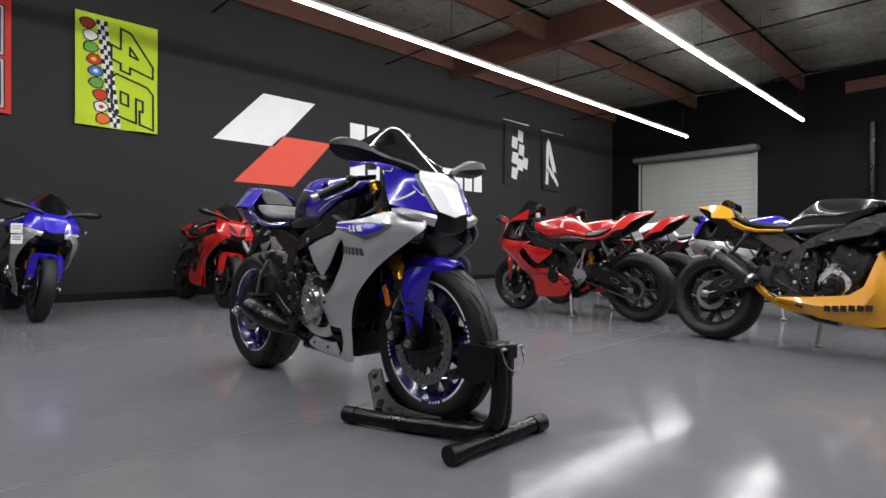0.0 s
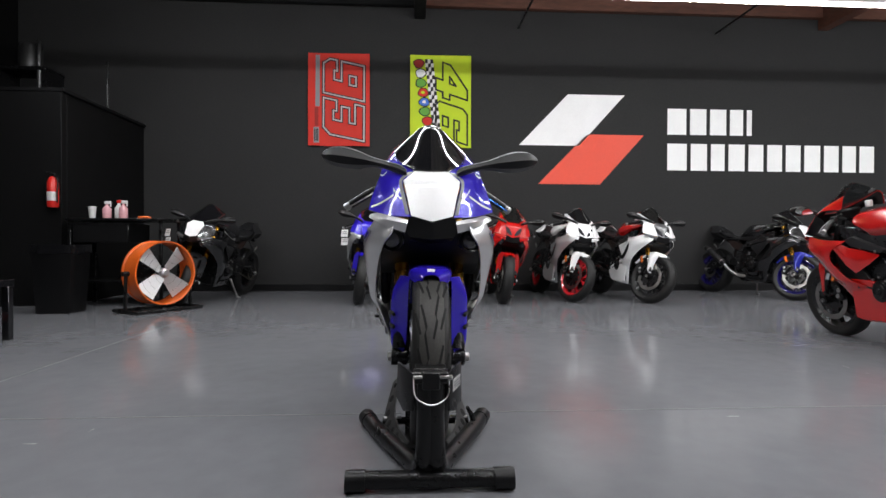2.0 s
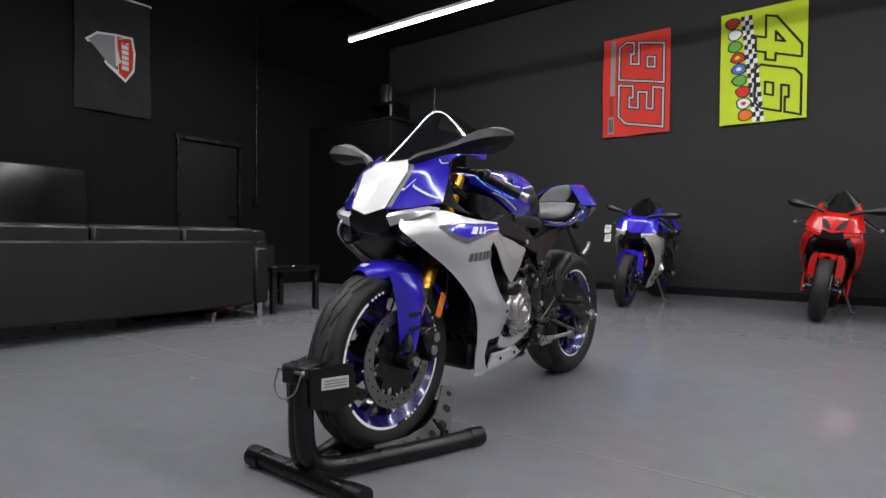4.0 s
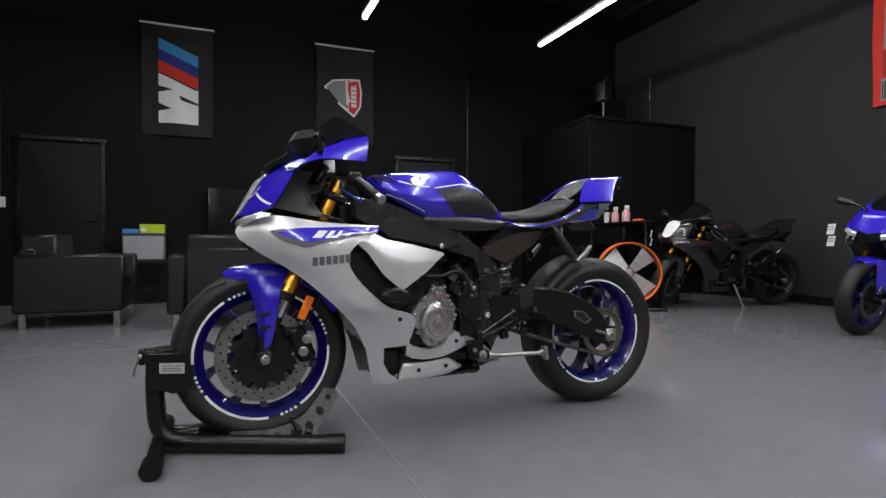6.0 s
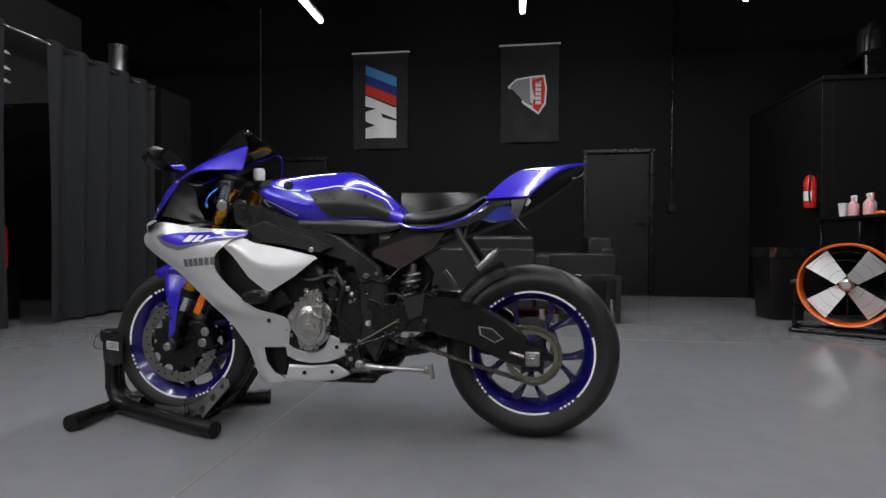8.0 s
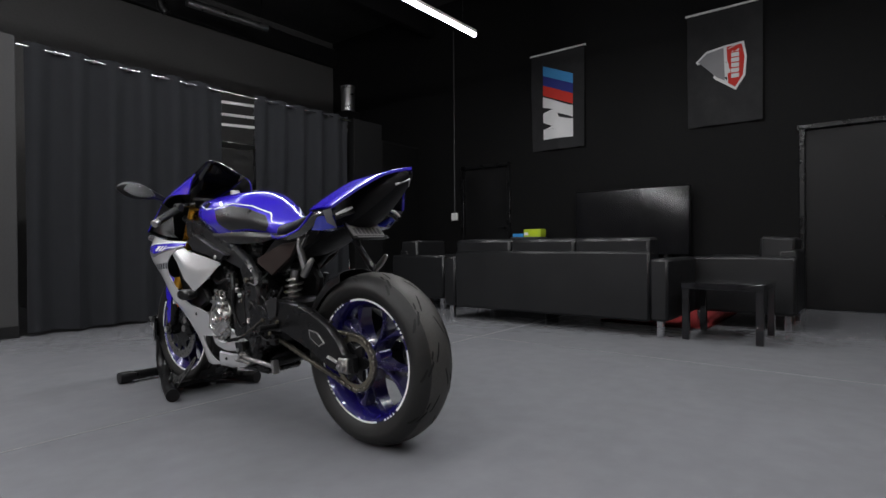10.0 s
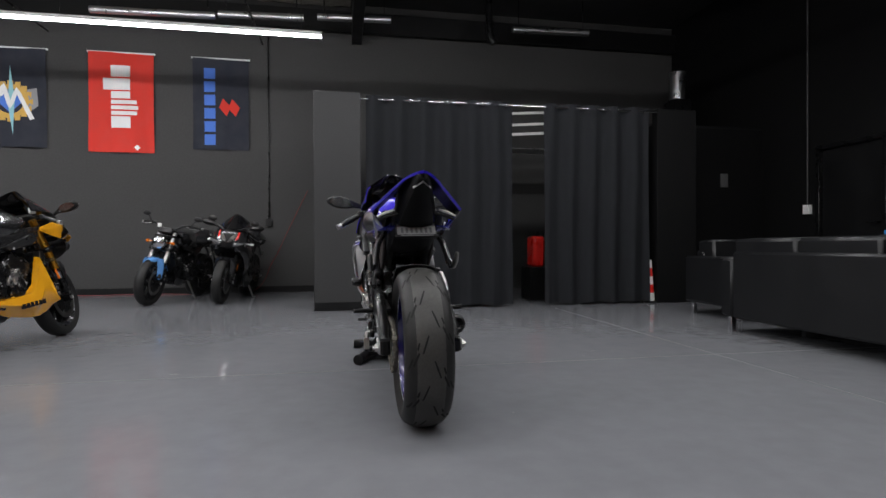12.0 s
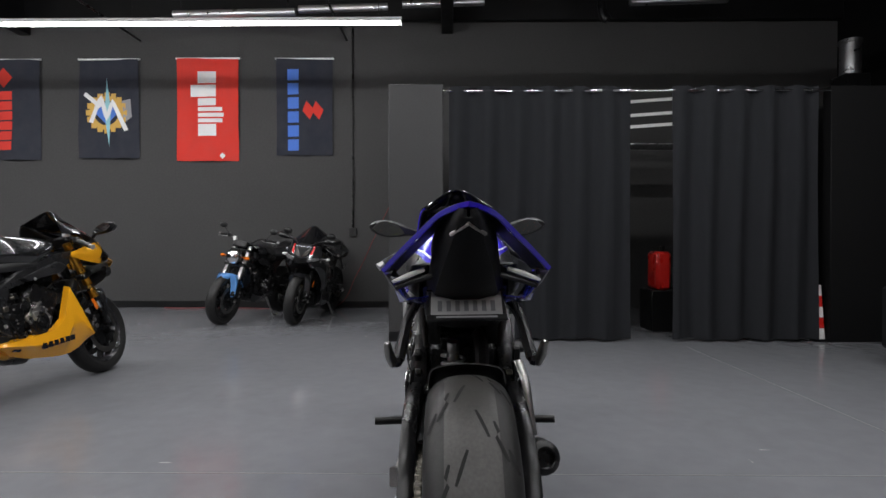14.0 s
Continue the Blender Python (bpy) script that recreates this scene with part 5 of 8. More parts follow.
    for k in range(5):
        share("spoke", d["spoke"], wh, pose(0, 0, 0, 0, 72 * k, 0))
    share("hub", d["hub"], wh)
    if front:
        for y in (-0.062, 0.062):
            share("brake_disc", d["disc"], wh, pose(0, y, 0))
            share("disc_carrier", d["carrier"], wh, pose(0, y, 0))
            if hero:
                for k in range(10):
                    a = math.pi * (4 * k + 3) / 20
                    share("disc_bobbin", d["bobbin"], wh, pose(0.119 * math.cos(a), y, 0.119 * math.sin(a)))
                for k in range(30):
                    a, rr = 2 * math.pi * k / 30, 0.120 + 0.040 * (0.28, 0.5, 0.72)[k % 3]
                    share("disc_hole", d["hole"], wh, pose(rr * math.cos(a), y, rr * math.sin(a)))
    else:
        share("brake_disc", d["disc"], wh, pose(0, -0.085, 0))
        share("disc_carrier", d["carrier"], wh, pose(0, -0.085, 0))
    if hero:
        share("tread_crown", d["crown"], ty)
        for k in range(d["sectors"]):
            for me in d["tread"]:
                share("tread_groove", me, ty, pose(0, 0, 0, 0, 360 * k / d["sectors"], 0))
    if stripe:
        share("rim_stripe", d["stripe"], wh)
        share("rim_stripe", d["stripe"], wh, pose(0, 0, 0, 0, 0, 180))
    return wh


TAIL_SECTIONS = [[(0.13, 0.128, 0.889), (0.13, 0.155, 0.881), (0.13, 0.170, 0.866)], [(0.092, 0.088, 0.935), (0.09, 0.128, 0.915), (0.085, 0.180, 0.868)], [(0.05, 0.066, 0.968), (0.045, 0.104, 0.940), (0.04, 0.189, 0.872)], [(-0.004, 0.056, 0.992), (-0.01, 0.086, 0.965), (-0.008, 0.192, 0.876)], [(-0.05, 0.050, 0.998), (-0.05, 0.074, 0.976), (-0.046, 0.132, 0.930)], [(-0.11, 0.040, 1.001), (-0.115, 0.060, 0.986), (-0.11, 0.084, 0.962)], [(-0.222, 0.0, 1.008), (-0.220, 0.024, 1.003), (-0.214, 0.032, 0.994)]]
AX_R, AX_F = (-0.02, 0.312), (1.388, 0.318)


# ---------------------------------------------------------------- the motorcycle
def motorcycle(label, S, m, group="parked motorcycles"):
    hero = S.get("hero", False)
    naked = S.get("naked", False)
    root = thing("motorcycle", label, "motorcycle", m, "" if hero else group)
    zf = AX_F[1] if hero else 0.287
    wheel(root, *AX_R, False, S["rim"], S.get("stripe", False), hero, 0.4)
    wheel(root, AX_F[0], zf, True, S["rim"], S.get("stripe", False), hero, 0.1)
    fork, frame = S.get("fork", GOLD), S.get("frame", FRAME)

    # fork legs, clamps, calipers, reflectors
    for sg in (1, -1):
        y = 0.1 * sg
        part("fork_tube", Shape().tube([(1.125, y, 0.93), (1.15, y, 0.875), (1.310, y, 0.540), (1.316, y, 0.527)], [0.026, 0.027, 0.027, 0.030], 18), fork, root, "gold fork tube" if fork is GOLD else "")
        part("fork_seal", Shape().tube([(1.310, y, 0.541), (1.322, y, 0.514)], 0.031, 18), BLACKPLASTIC, root)
        part("fork_stanchion", Shape().tube([(1.318, y, 0.52), (1.372, y, 0.40)], 0.021, 16), CHROME, root)
        ft = Shape().tube([(1.345, y, 0.46), (1.368, y, 0.41), (1.392, y, 0.345)], [0.022, 0.026, 0.027], 14)
        ft.lathe([(0, -0.028), (0.030, -0.028), (0.030, 0.024), (0.022, 0.028), (0, 0.028)], (AX_F[0], y, zf), "y", 18)
        part("fork_foot", ft, ENGINE, root)
        part("axle_nut", Shape().lathe([(0, 0), (0.016, 0), (0.016, 0.012), (0.010, 0.014), (0.006, 0.006), (0, 0.006)], (AX_F[0], y + 0.028 * sg, zf), "y", 12 if sg > 0 else 6).moved(Matrix() if sg > 0 else Matrix.Translation((0, y - 0.028, zf)) @ Matrix.Diagonal((1, -1, 1, 1)) @ Matrix.Translation((0, -(y - 0.028), -zf))), STEEL, root)
        cal = part("caliper", Shape().box((1.262, 0.082 * sg, 0.355), (0.062, 0.05, 0.13), 0.012, pose(0, 0, 0, 0, 22, 0)).box((1.295, 0.085 * sg, 0.40), (0.06, 0.03, 0.03), 0.006), ENGINE, root)
        for dz in (-0.022, 0.022):
            part("caliper_piston", Shape().lathe([(0, 0.105), (0.017, 0.105), (0.017, 0.111), (0.012, 0.113), (0, 0.111)], (1.252 - dz * 0.3, 0, 0.352 + dz), "y", 16) if sg > 0 else
                 Shape().lathe([(0, -0.105), (0.017, -0.105), (0.017, -0.111), (0.012, -0.113), (0, -0.111)], (1.252 - dz * 0.3, 0, 0.352 + dz), "y", 16), STEEL, cal)
        part("brake_hose", Shape().tube(spline([(1.26, 0.1 * sg, 0.42), (1.20, 0.11 * sg, 0.52), (1.17, 0.09 * sg, 0.66), (1.13, 0.08 * sg, 0.86)], 6), 0.0045, 6), BLACKPLASTIC, root)
        if not naked:
            part("reflector", Shape().box((1.252, 0.128 * sg, 0.485), (0.030, 0.008, 0.085), 0.004, pose(0, 0, 0, 0, -24, 0)), AMBER, root, "amber side reflector")
    part("triple_clamp", Shape().box((1.150, 0, 0.872), (0.09, 0.27, 0.03), 0.008, pose(0, 0, 0, 0, -24, 0)).box((1.235, 0, 0.70), (0.09, 0.27, 0.04), 0.008, pose(0, 0, 0, 0, -24, 0)).tube([(1.14, 0, 0.88), (1.22, 0, 0.68)], 0.03), ENGINE, root)

    # front mudguard
    sec = []
    for i in range(8):
        a = radians(66 + 84 * i / 7)
        rr = 0.322
        hwid = 0.062 + 0.016 * min(1, i / 2)
        if i == 0:
            hwid = 0.030
        sec.append([(AX_F[0] + (rr - dr) * math.cos(a), s * hwid, zf + (rr - dr) * math.sin(a)) for s, dr in ((-1, 0.045), (-0.92, 0.014), (-0.5, 0.002), (0, 0.0), (0.5, 0.002), (0.92, 0.014), (1, 0.045))])
    part("front_mudguard", Shape().sheet(loft(sec, 2, 2), 0.003), S["fender"], root, angle=50)
    both("mudguard_side", loft([[(1.450, 0.070, 0.600), (1.395, 0.104, 0.600), (1.315, 0.094, 0.590)],
                                [(1.434, 0.074, 0.555), (1.392, 0.128, 0.545), (1.335, 0.120, 0.535)],
                                [(1.412, 0.076, 0.46), (1.382, 0.132, 0.455), (1.350, 0.126, 0.455)],
                                [(1.406, 0.080, 0.365), (1.388, 0.128, 0.362), (1.366, 0.122, 0.370)],
                                [(1.410, 0.090, 0.338), (1.396, 0.114, 0.335), (1.380, 0.11, 0.338)]], 4, 4), 0.003, S["fender"], root)
    if hero:
        for sg in (1, -1):
            for z in (0.47, 0.425):
                part("mudguard_slot", Shape().box((1.388, 0.1285 * sg, z), (0.040, 0.010, 0.011), 0.0015, pose(0, 0, 0, 0, 12, -20 * sg)), GROOVE, root)
        part("white_mark", decal(loft(sec, 2, 2), [(0.02, 0.42), (0.10, 0.42), (0.10, 0.58), (0.02, 0.58)], 0.0012, 4, -1), WHITEDECAL, root)

    # frame spars
    spar = [(1.10, 0.875), (0.985, 0.862), (0.80, 0.798), (0.69, 0.752), (0.60, 0.69), (0.53, 0.63), (0.502, 0.548), (0.505, 0.37), (0.545, 0.285), (0.595, 0.36), (0.588, 0.568), (0.617, 0.65), (0.72, 0.688), (0.80, 0.715), (0.90, 0.738), (1.0, 0.758), (1.09, 0.80)]
    for sg in (1, -1):
        part("frame_spar", soft_plate(spar, 0.115 * sg, 0.165 * sg, 0.012), frame, root)
        part("frame_bolt", Shape().lathe([(0, 0), (0.010, 0), (0.010, 0.004), (0.006, 0.006), (0, 0.003)], (0, 0, 0), "y", 12).moved(Matrix.Translation((0.773, 0.196 * sg, 0.697)) @ Matrix.Diagonal((1, sg, 1, 1))), STEEL, root)
        part("frame_bolt", Shape().lathe([(0, 0), (0.012, 0), (0.012, 0.005), (0.007, 0.007), (0, 0.003)], (0, 0, 0), "y", 12).moved(Matrix.Translation((0.57, 0.166 * sg, 0.428)) @ Matrix.Diagonal((1, sg, 1, 1))), STEEL, root)
        part("frame_cover", soft_plate([(1.03, 0.775), (0.957, 0.803), (0.876, 0.775), (0.694, 0.706), (0.735, 0.684), (0.876, 0.708), (0.977, 0.728)], 0.165 * sg, 0.196 * sg, 0.008), CARBON, root)
        part("frame_bolt", Shape().lathe([(0, 0), (0.012, 0), (0.012, 0.005), (0.007, 0.007), (0, 0.003)], (0, 0, 0), "y", 12).moved(Matrix.Translation((0.574, 0.165 * sg, 0.54)) @ Matrix.Diagonal((1, sg, 1, 1))), ENGINE, root)
    # engine
    eng = part("engine", Shape().box((0.72, 0, 0.42), (0.42, 0.29, 0.24), 0.03).box((0.85, 0, 0.56), (0.25, 0.30, 0.22), 0.03, pose(0, 0, 0, 0, 28, 0)).box((0.62, 0, 0.55), (0.18, 0.26, 0.16), 0.03)
               .box((0.76, 0, 0.28), (0.30, 0.20, 0.10), 0.02).box((0.80, 0, 0.72), (0.42, 0.22, 0.14), 0.03), ENGINE, root)
    for sg in (1, -1):
        prof = [(0, 0.046), (0.010, 0.046), (0.013, 0.041), (0.022, 0.041), (0.026, 0.035), (0.042, 0.035), (0.045, 0.040), (0.054, 0.039), (0.058, 0.030), (0.072, 0.026), (0.080, 0.014), (0.084, 0.004), (0.084, -0.03)]
        cov = Shape().lathe(prof, (0, 0, 0), "y", 40).moved(Matrix.Translation((0.783, 0.165 * sg, 0.418)) @ Matrix.Diagonal((0.84, sg, 0.98, 1)))
        cp = part("engine_cover", cov, S.get("cover", COVER), eng, "silver cast engine cover" if S.get("cover", COVER) is COVER else "")
        for k in range(9):
            a = 2 * math.pi * k / 9 + 0.2
            part("cover_bolt", Shape().lathe([(0, 0.014), (0.007, 0.014), (0.008, 0.0)], (0, 0, 0), "y", 8).moved(Matrix.Translation((0.79 + 0.078 * math.cos(a), 0.172 * sg, 0.425 + 0.092 * math.sin(a))) @ Matrix.Diagonal((1, sg, 1, 1))), STEEL, cp)
            if not hero and k > 3:
                break
        part("side_cover", soft_plate([(0.70, 0.56), (0.60, 0.55), (0.585, 0.42), (0.60, 0.36), (0.68, 0.35), (0.70, 0.45)], 0.13 * sg, 0.168 * sg, 0.01), ENGINE, eng)
        if hero or naked:
            part("hose", Shape().tube(spline([(0.70, 0.16 * sg, 0.62), (0.66, 0.18 * sg, 0.56), (0.68, 0.17 * sg, 0.48), (0.66, 0.16 * sg, 0.40)], 6), 0.010, 8), BLACKPLASTIC, eng)
            part("hose", Shape().tube(spline([(0.88, 0.15 * sg, 0.60), (0.78, 0.18 * sg, 0.585), (0.70, 0.17 * sg, 0.60), (0.64, 0.16 * sg, 0.54)], 6), 0.008, 8), BLACKPLASTIC, eng)
            part("banjo_bolt", Shape().box((0.655, 0.17 * sg, 0.555), (0.035, 0.02, 0.02), 0.004).ball((0.63, 0.17 * sg, 0.535), 0.011, 8), STEEL, eng)
    if hero or S.get("low"):
        engine_detail(eng)
    # radiator
    part("radiator", Shape().box((1.08, 0, 0.52), (0.05, 0.30, 0.34), 0.008, pose(0, 0, 0, 0, 16, 0)), ENGINE, root)
    # exhaust headers and can
    hd = Shape()
    for y in (-0.09, -0.03, 0.03, 0.09):
        hd.tube(spline([(0.94, y, 0.52), (1.02, y, 0.42), (0.98, y * 0.7, 0.28), (0.86, y * 0.4, 0.235), (0.72, y * 0.2 - 0.03, 0.24)], 4), 0.019, 8)
    part("exhaust_header", hd, ENGINE, root)
    if S.get("can", "short") == "short":
        part("exhaust_can", Shape().tube([(0.55, -0.10, 0.27), (0.44, -0.150, 0.29), (0.40, -0.172, 0.305), (0.27, -0.200, 0.347), (0.235, -0.207, 0.358)], [0.033, 0.042, 0.051, 0.051, 0.046], 24), ENGINE, root, "short black exhaust can")
        end = pose(0.230, -0.2085, 0.360, 0, -73, 0) @ pose(0, 0, 0, 12, 0, 0)
        part("exhaust_tip", Shape().lathe([(0.046, -0.010), (0.044, 0.004), (0.034, 0.012), (0.029, 0.014), (0.026, 0.012), (0.025, -0.05)], (0, 0, 0), "z", 28).moved(end), BLACKSTEEL, root, "black rim of the exhaust")
        part("exhaust_bore", Shape().lathe([(0.0, -0.045), (0.0248, -0.045), (0.0248, -0.004)], (0, 0, 0), "z", 20).moved(end), GROOVE, root)
    else:
        part("exhaust_pipe", Shape().tube(spline([(0.72, -0.05, 0.25), (0.55, -0.13, 0.26), (0.42, -0.18, 0.33), (0.35, -0.2, 0.40)], 5), 0.024, 12), GOLD if S["can"] == "long" else STEEL, root)
        part("exhaust_can", Shape().tube([(0.36, -0.195, 0.395), (0.33, -0.205, 0.42), (0.06, -0.235, 0.60), (0.0, -0.243, 0.632)], [0.030, 0.042, 0.042, 0.026], 20), CARBON, root, "dark carbon exhaust can with steel ends")
        part("exhaust_tip", Shape().tube([(0.012, -0.241, 0.626), (-0.006, -0.2435, 0.636)], [0.028, 0.024], 16), STEEL, root)
        for u in (0.04, 0.93):
            c0, c1 = Vector((0.33, -0.205, 0.42)), Vector((0.06, -0.235, 0.60))
            part("can_band", Shape().tube([c0.lerp(c1, u), c0.lerp(c1, u + 0.06)], 0.0432, 20), STEEL, root)
    # swingarm, chain, sprocket
    arm = [(0.40, 0.525), (0.268, 0.520), (0.175, 0.500), (0.061, 0.441), (0.01, 0.395), (-0.02, 0.347), (-0.058, 0.340), (-0.062, 0.286), (-0.01, 0.276), (0.06, 0.292), (0.185, 0.345), (0.33, 0.40), (0.47, 0.40), (0.49, 0.45), (0.45, 0.50)]
    for sg in (1, -1):
        sw = part("swingarm", soft_plate(arm, 0.126 * sg, 0.166 * sg, 0.010), S.get("swing", BLACKSTEEL), root)
        part("swingarm_slot", soft_plate([(0.17, 0.425), (0.12, 0.418), (0.080, 0.382), (0.112, 0.366), (0.165, 0.395)], 0.165 * sg, 0.1695 * sg, 0.0010), STEEL, sw)
        part("swingarm_hole", soft_plate([(0.163, 0.421), (0.122, 0.414), (0.088, 0.384), (0.112, 0.371), (0.158, 0.396)], 0.168 * sg, 0.1705 * sg, 0.0006), GROOVE, sw)
        part("axle_block", Shape().box((-0.02, 0.168 * sg, 0.312), (0.05, 0.014, 0.052), 0.004), STEEL, sw)
        part("axle_nut", Shape().lathe([(0, 0.026), (0.008, 0.026), (0.010, 0.018), (0.018, 0.016), (0.018, 0.0)], (0, 0, 0), "y", 6).moved(Matrix.Translation((-0.02, 0.170 * sg, 0.312)) @ Matrix.Diagonal((1, sg, 1, 1))), STEEL, sw)
        part("chain_adjuster", Shape().tube([(0.01, 0.170 * sg, 0.32), (0.06, 0.170 * sg, 0.335)], 0.006, 8), STEEL, sw)
    part("swingarm_bridge", Shape().box((0.40, 0, 0.47), (0.10, 0.24, 0.11), 0.02), S.get("swing", BLACKSTEEL), root)
    spk = Shape()
    teeth = 40 if hero else 20
    nT = teeth * 2
    V, F = [], []
    for q in range(nT):
        a = math.pi * q / teeth
        ro = 0.104 if q % 2 else 0.096
        for rr, y in ((0.078, 0.109), (ro, 0.109), (ro, 0.115), (0.078, 0.115)):
            V.append((AX_R[0] + rr * math.cos(a), y, AX_R[1] + rr * math.sin(a)))
    for q in range(nT):
        w_ = (q + 1) % nT
        F += [(q * 4 + c, q * 4 + (c + 1) % 4, w_ * 4 + (c + 1) % 4, w_ * 4 + c) for c in range(4)]
    spk.add(V, F)
    part("sprocket", spk, SPROCKET, root)
    star = [((0.046 if q % 2 else 0.082) * math.cos(math.pi * q / 6) + AX_R[0], (0.046 if q % 2 else 0.082) * math.sin(math.pi * q / 6) + AX_R[1]) for q in range(12)]
    part("sprocket_carrier", side_plate(star, 0.098, 0.112), ENGINE, root)
    ch = Shape()
    run = [(0.47, 0.455), (0.10, 0.418), (-0.02, 0.413)] + [(-0.02 - 0.101 * math.sin(a), 0.312 + 0.101 * math.cos(a)) for a in [math.pi * k / 8 for k in range(1, 8)]] + [(-0.02, 0.211), (0.2, 0.278), (0.47, 0.365)]
    P = [np.array(p) for p in run]
    k = 0
    for p, q in zip(P[:-1], P[1:]):
        L = np.linalg.norm(q - p)
        n = max(1, int(L / (0.0159 if hero else 0.03)))
        ang = math.degrees(math.atan2(q[1] - p[1], q[0] - p[0]))
        for i in range(n):
            c = p + (q - p) * (i + 0.5) / n
            wd = 0.022 if k % 2 else 0.016
            ch.box((c[0], 0.112, c[1]), (L / n * 1.12, wd, 0.015), 0.003 if hero else 0, pose(0, 0, 0, 0, -ang, 0))
            k += 1
    part("chain", ch, CHAINSTEEL, root)
    part("chain_guard", Shape().tube([(0.40, 0.114, 0.475), (0.10, 0.114, 0.452)], 0.010, 8, flat=0.5), BLACKPLASTIC, root)
    # rear hugger
    sec = []
    for i in range(6):
        a = radians(24 + 48 * i / 5)
        rr = 0.342 + 0.01 * i / 5
        sec.append([(AX_R[0] + (rr - d) * math.cos(a), s * 0.095, AX_R[1] + (rr - d) * math.sin(a)) for s, d in ((-1, 0.05), (-0.85, 0.012), (0, 0), (0.85, 0.012), (1, 0.05))])
    part("rear_hugger", Shape().sheet(loft(sec, 2, 3), 0.003), BLACKPLASTIC, root)
    part("inner_guard", soft_plate([(0.56, 0.66), (0.42, 0.68), (0.36, 0.60), (0.38, 0.50), (0.46, 0.42), (0.56, 0.42)], -0.075, -0.035, 0.01), BLACKPLASTIC, root)
    # shock
    coil = [(0.475 + 0.033 * math.cos(2 * math.pi * k / 12) - 0.0007 * k, 0.033 * math.sin(2 * math.pi * k / 12) + 0.03, 0.46 + 0.0022 * k) for k in range(66)]
    sk = part("shock", Shape().tube([(0.48, 0.03, 0.40), (0.43, 0.03, 0.64)], 0.018, 12), STEEL, root)
    part("spring", Shape().tube(coil, 0.006, 6), STEEL if hero else (YELLOWP if S.get("gold_shock") else STEEL), sk)

    # tank and covers
    def tank_sec(x, zb, yb, ys, zs, yt, zt, top):
        return [(x, -yb, zb), (x, -ys, zs), (x, -yt, zt), (x, 0, top), (x, yt, zt), (x, ys, zs), (x, yb, zb)]

    tg = loft([tank_sec(*q) for q in ((1.022, 0.918, 0.075, 0.082, 0.926, 0.06, 0.945, 0.952), (0.985, 0.890, 0.135, 0.152, 0.908, 0.118, 0.948, 0.963), (0.92, 0.853, 0.158, 0.182, 0.888, 0.138, 0.957, 0.975), (0.81, 0.803, 0.166, 0.196, 0.862, 0.142, 0.962, 0.987), (0.70, 0.806, 0.160, 0.190, 0.864, 0.132, 0.966, 0.994), (0.65, 0.808, 0.150, 0.178, 0.862, 0.125, 0.957, 0.990),
               (0.59, 0.810, 0.135, 0.156, 0.856, 0.110, 0.925, 0.956), (0.53, 0.798, 0.110, 0.126, 0.836, 0.090, 0.882, 0.908), (0.48, 0.786, 0.090, 0.100, 0.812, 0.075, 0.845, 0.861), (0.455, 0.785, 0.075, 0.082, 0.80, 0.06, 0.825, 0.836))], 4, 4)
    tank = part("tank", Shape().sheet(tg), S["tank"], root, angle=60)
    part("fuel_cap", Shape().lathe([(0, 0.012), (0.036, 0.012), (0.042, 0.006), (0.044, 0.0)], (0.86, 0, 0.966), "z", 24), ENGINE, tank)
    if hero:
        for sg in (1, -1):
            va = (lambda v: v) if sg < 0 else (lambda v: 1 - v)
            f = on_side(tg, sg)
            part("tank_pad", strip(f, [(0.784, 0.903), (0.678, 0.920), (0.596, 0.905), (0.525, 0.872), (0.497, 0.836)], [(0.778, 0.896), (0.735, 0.838), (0.699, 0.813), (0.596, 0.818), (0.506, 0.803), (0.497, 0.83)], 0.003), CARBON, tank, "dark rubber tank pad")
            part("tank_line", line_on(f, [(0.795, 0.910), (0.678, 0.930), (0.590, 0.916), (0.520, 0.882), (0.490, 0.842)], 0.0042, 0.003), WHITEDECAL, tank)
            part("tank_line", line_on(f, [(0.97, 0.884), (0.92, 0.866), (0.83, 0.822)], 0.004, 0.003), WHITEDECAL, tank)
            part("tank_line", line_on(f, [(0.930, 0.932), (0.86, 0.914), (0.815, 0.914)], 0.004, 0.003), WHITEDECAL, tank)
            c = Vector(f(0.868, 0.932, 0.003))
            part("tank_emblem", Shape().lathe([(0, 0.004), (0.008, 0.004), (0.010, 0.002), (0.013, 0.002), (0.015, 0.005), (0.019, 0.005), (0.021, 0.0)], (0, 0, 0), "z", 24).moved(Matrix.Translation(c) @ pose(0, 0, 0, -58 * sg, 0, 0) @ Matrix.Scale(0.85, 4)), GLOSSBLACK, tank)
            for k in range(5):
                p = surf(tg, 0.08 + 0.024 * k, va(0.30), 0.001)
                part("tank_gill", Shape().box(p, (0.008, 0.05, 0.004), 0.001, pose(0, 0, 0, -35 * sg, 0, 20 * sg)), GROOVE, tank)
    both("knee_cover", loft([[(0.83, 0.168, 0.805), (0.83, 0.172, 0.79), (0.82, 0.165, 0.775)], [(0.66, 0.158, 0.805), (0.67, 0.165, 0.785), (0.67, 0.158, 0.755)], [(0.55, 0.128, 0.802), (0.54, 0.14, 0.782), (0.53, 0.135, 0.758)], [(0.46, 0.09, 0.795), (0.46, 0.11, 0.785), (0.465, 0.11, 0.772)]], 4, 3), 0.003, CARBON, root)

    # seat, tail
    def pad_sec(x, hw, zb, zt):
        return [(x, -hw * 0.8, zb), (x, -hw, (zb + zt) / 2), (x, -hw * 0.75, zt - 0.004), (x, 0, zt), (x, hw * 0.75, zt - 0.004), (x, hw, (zb + zt) / 2), (x, hw * 0.8, zb)]

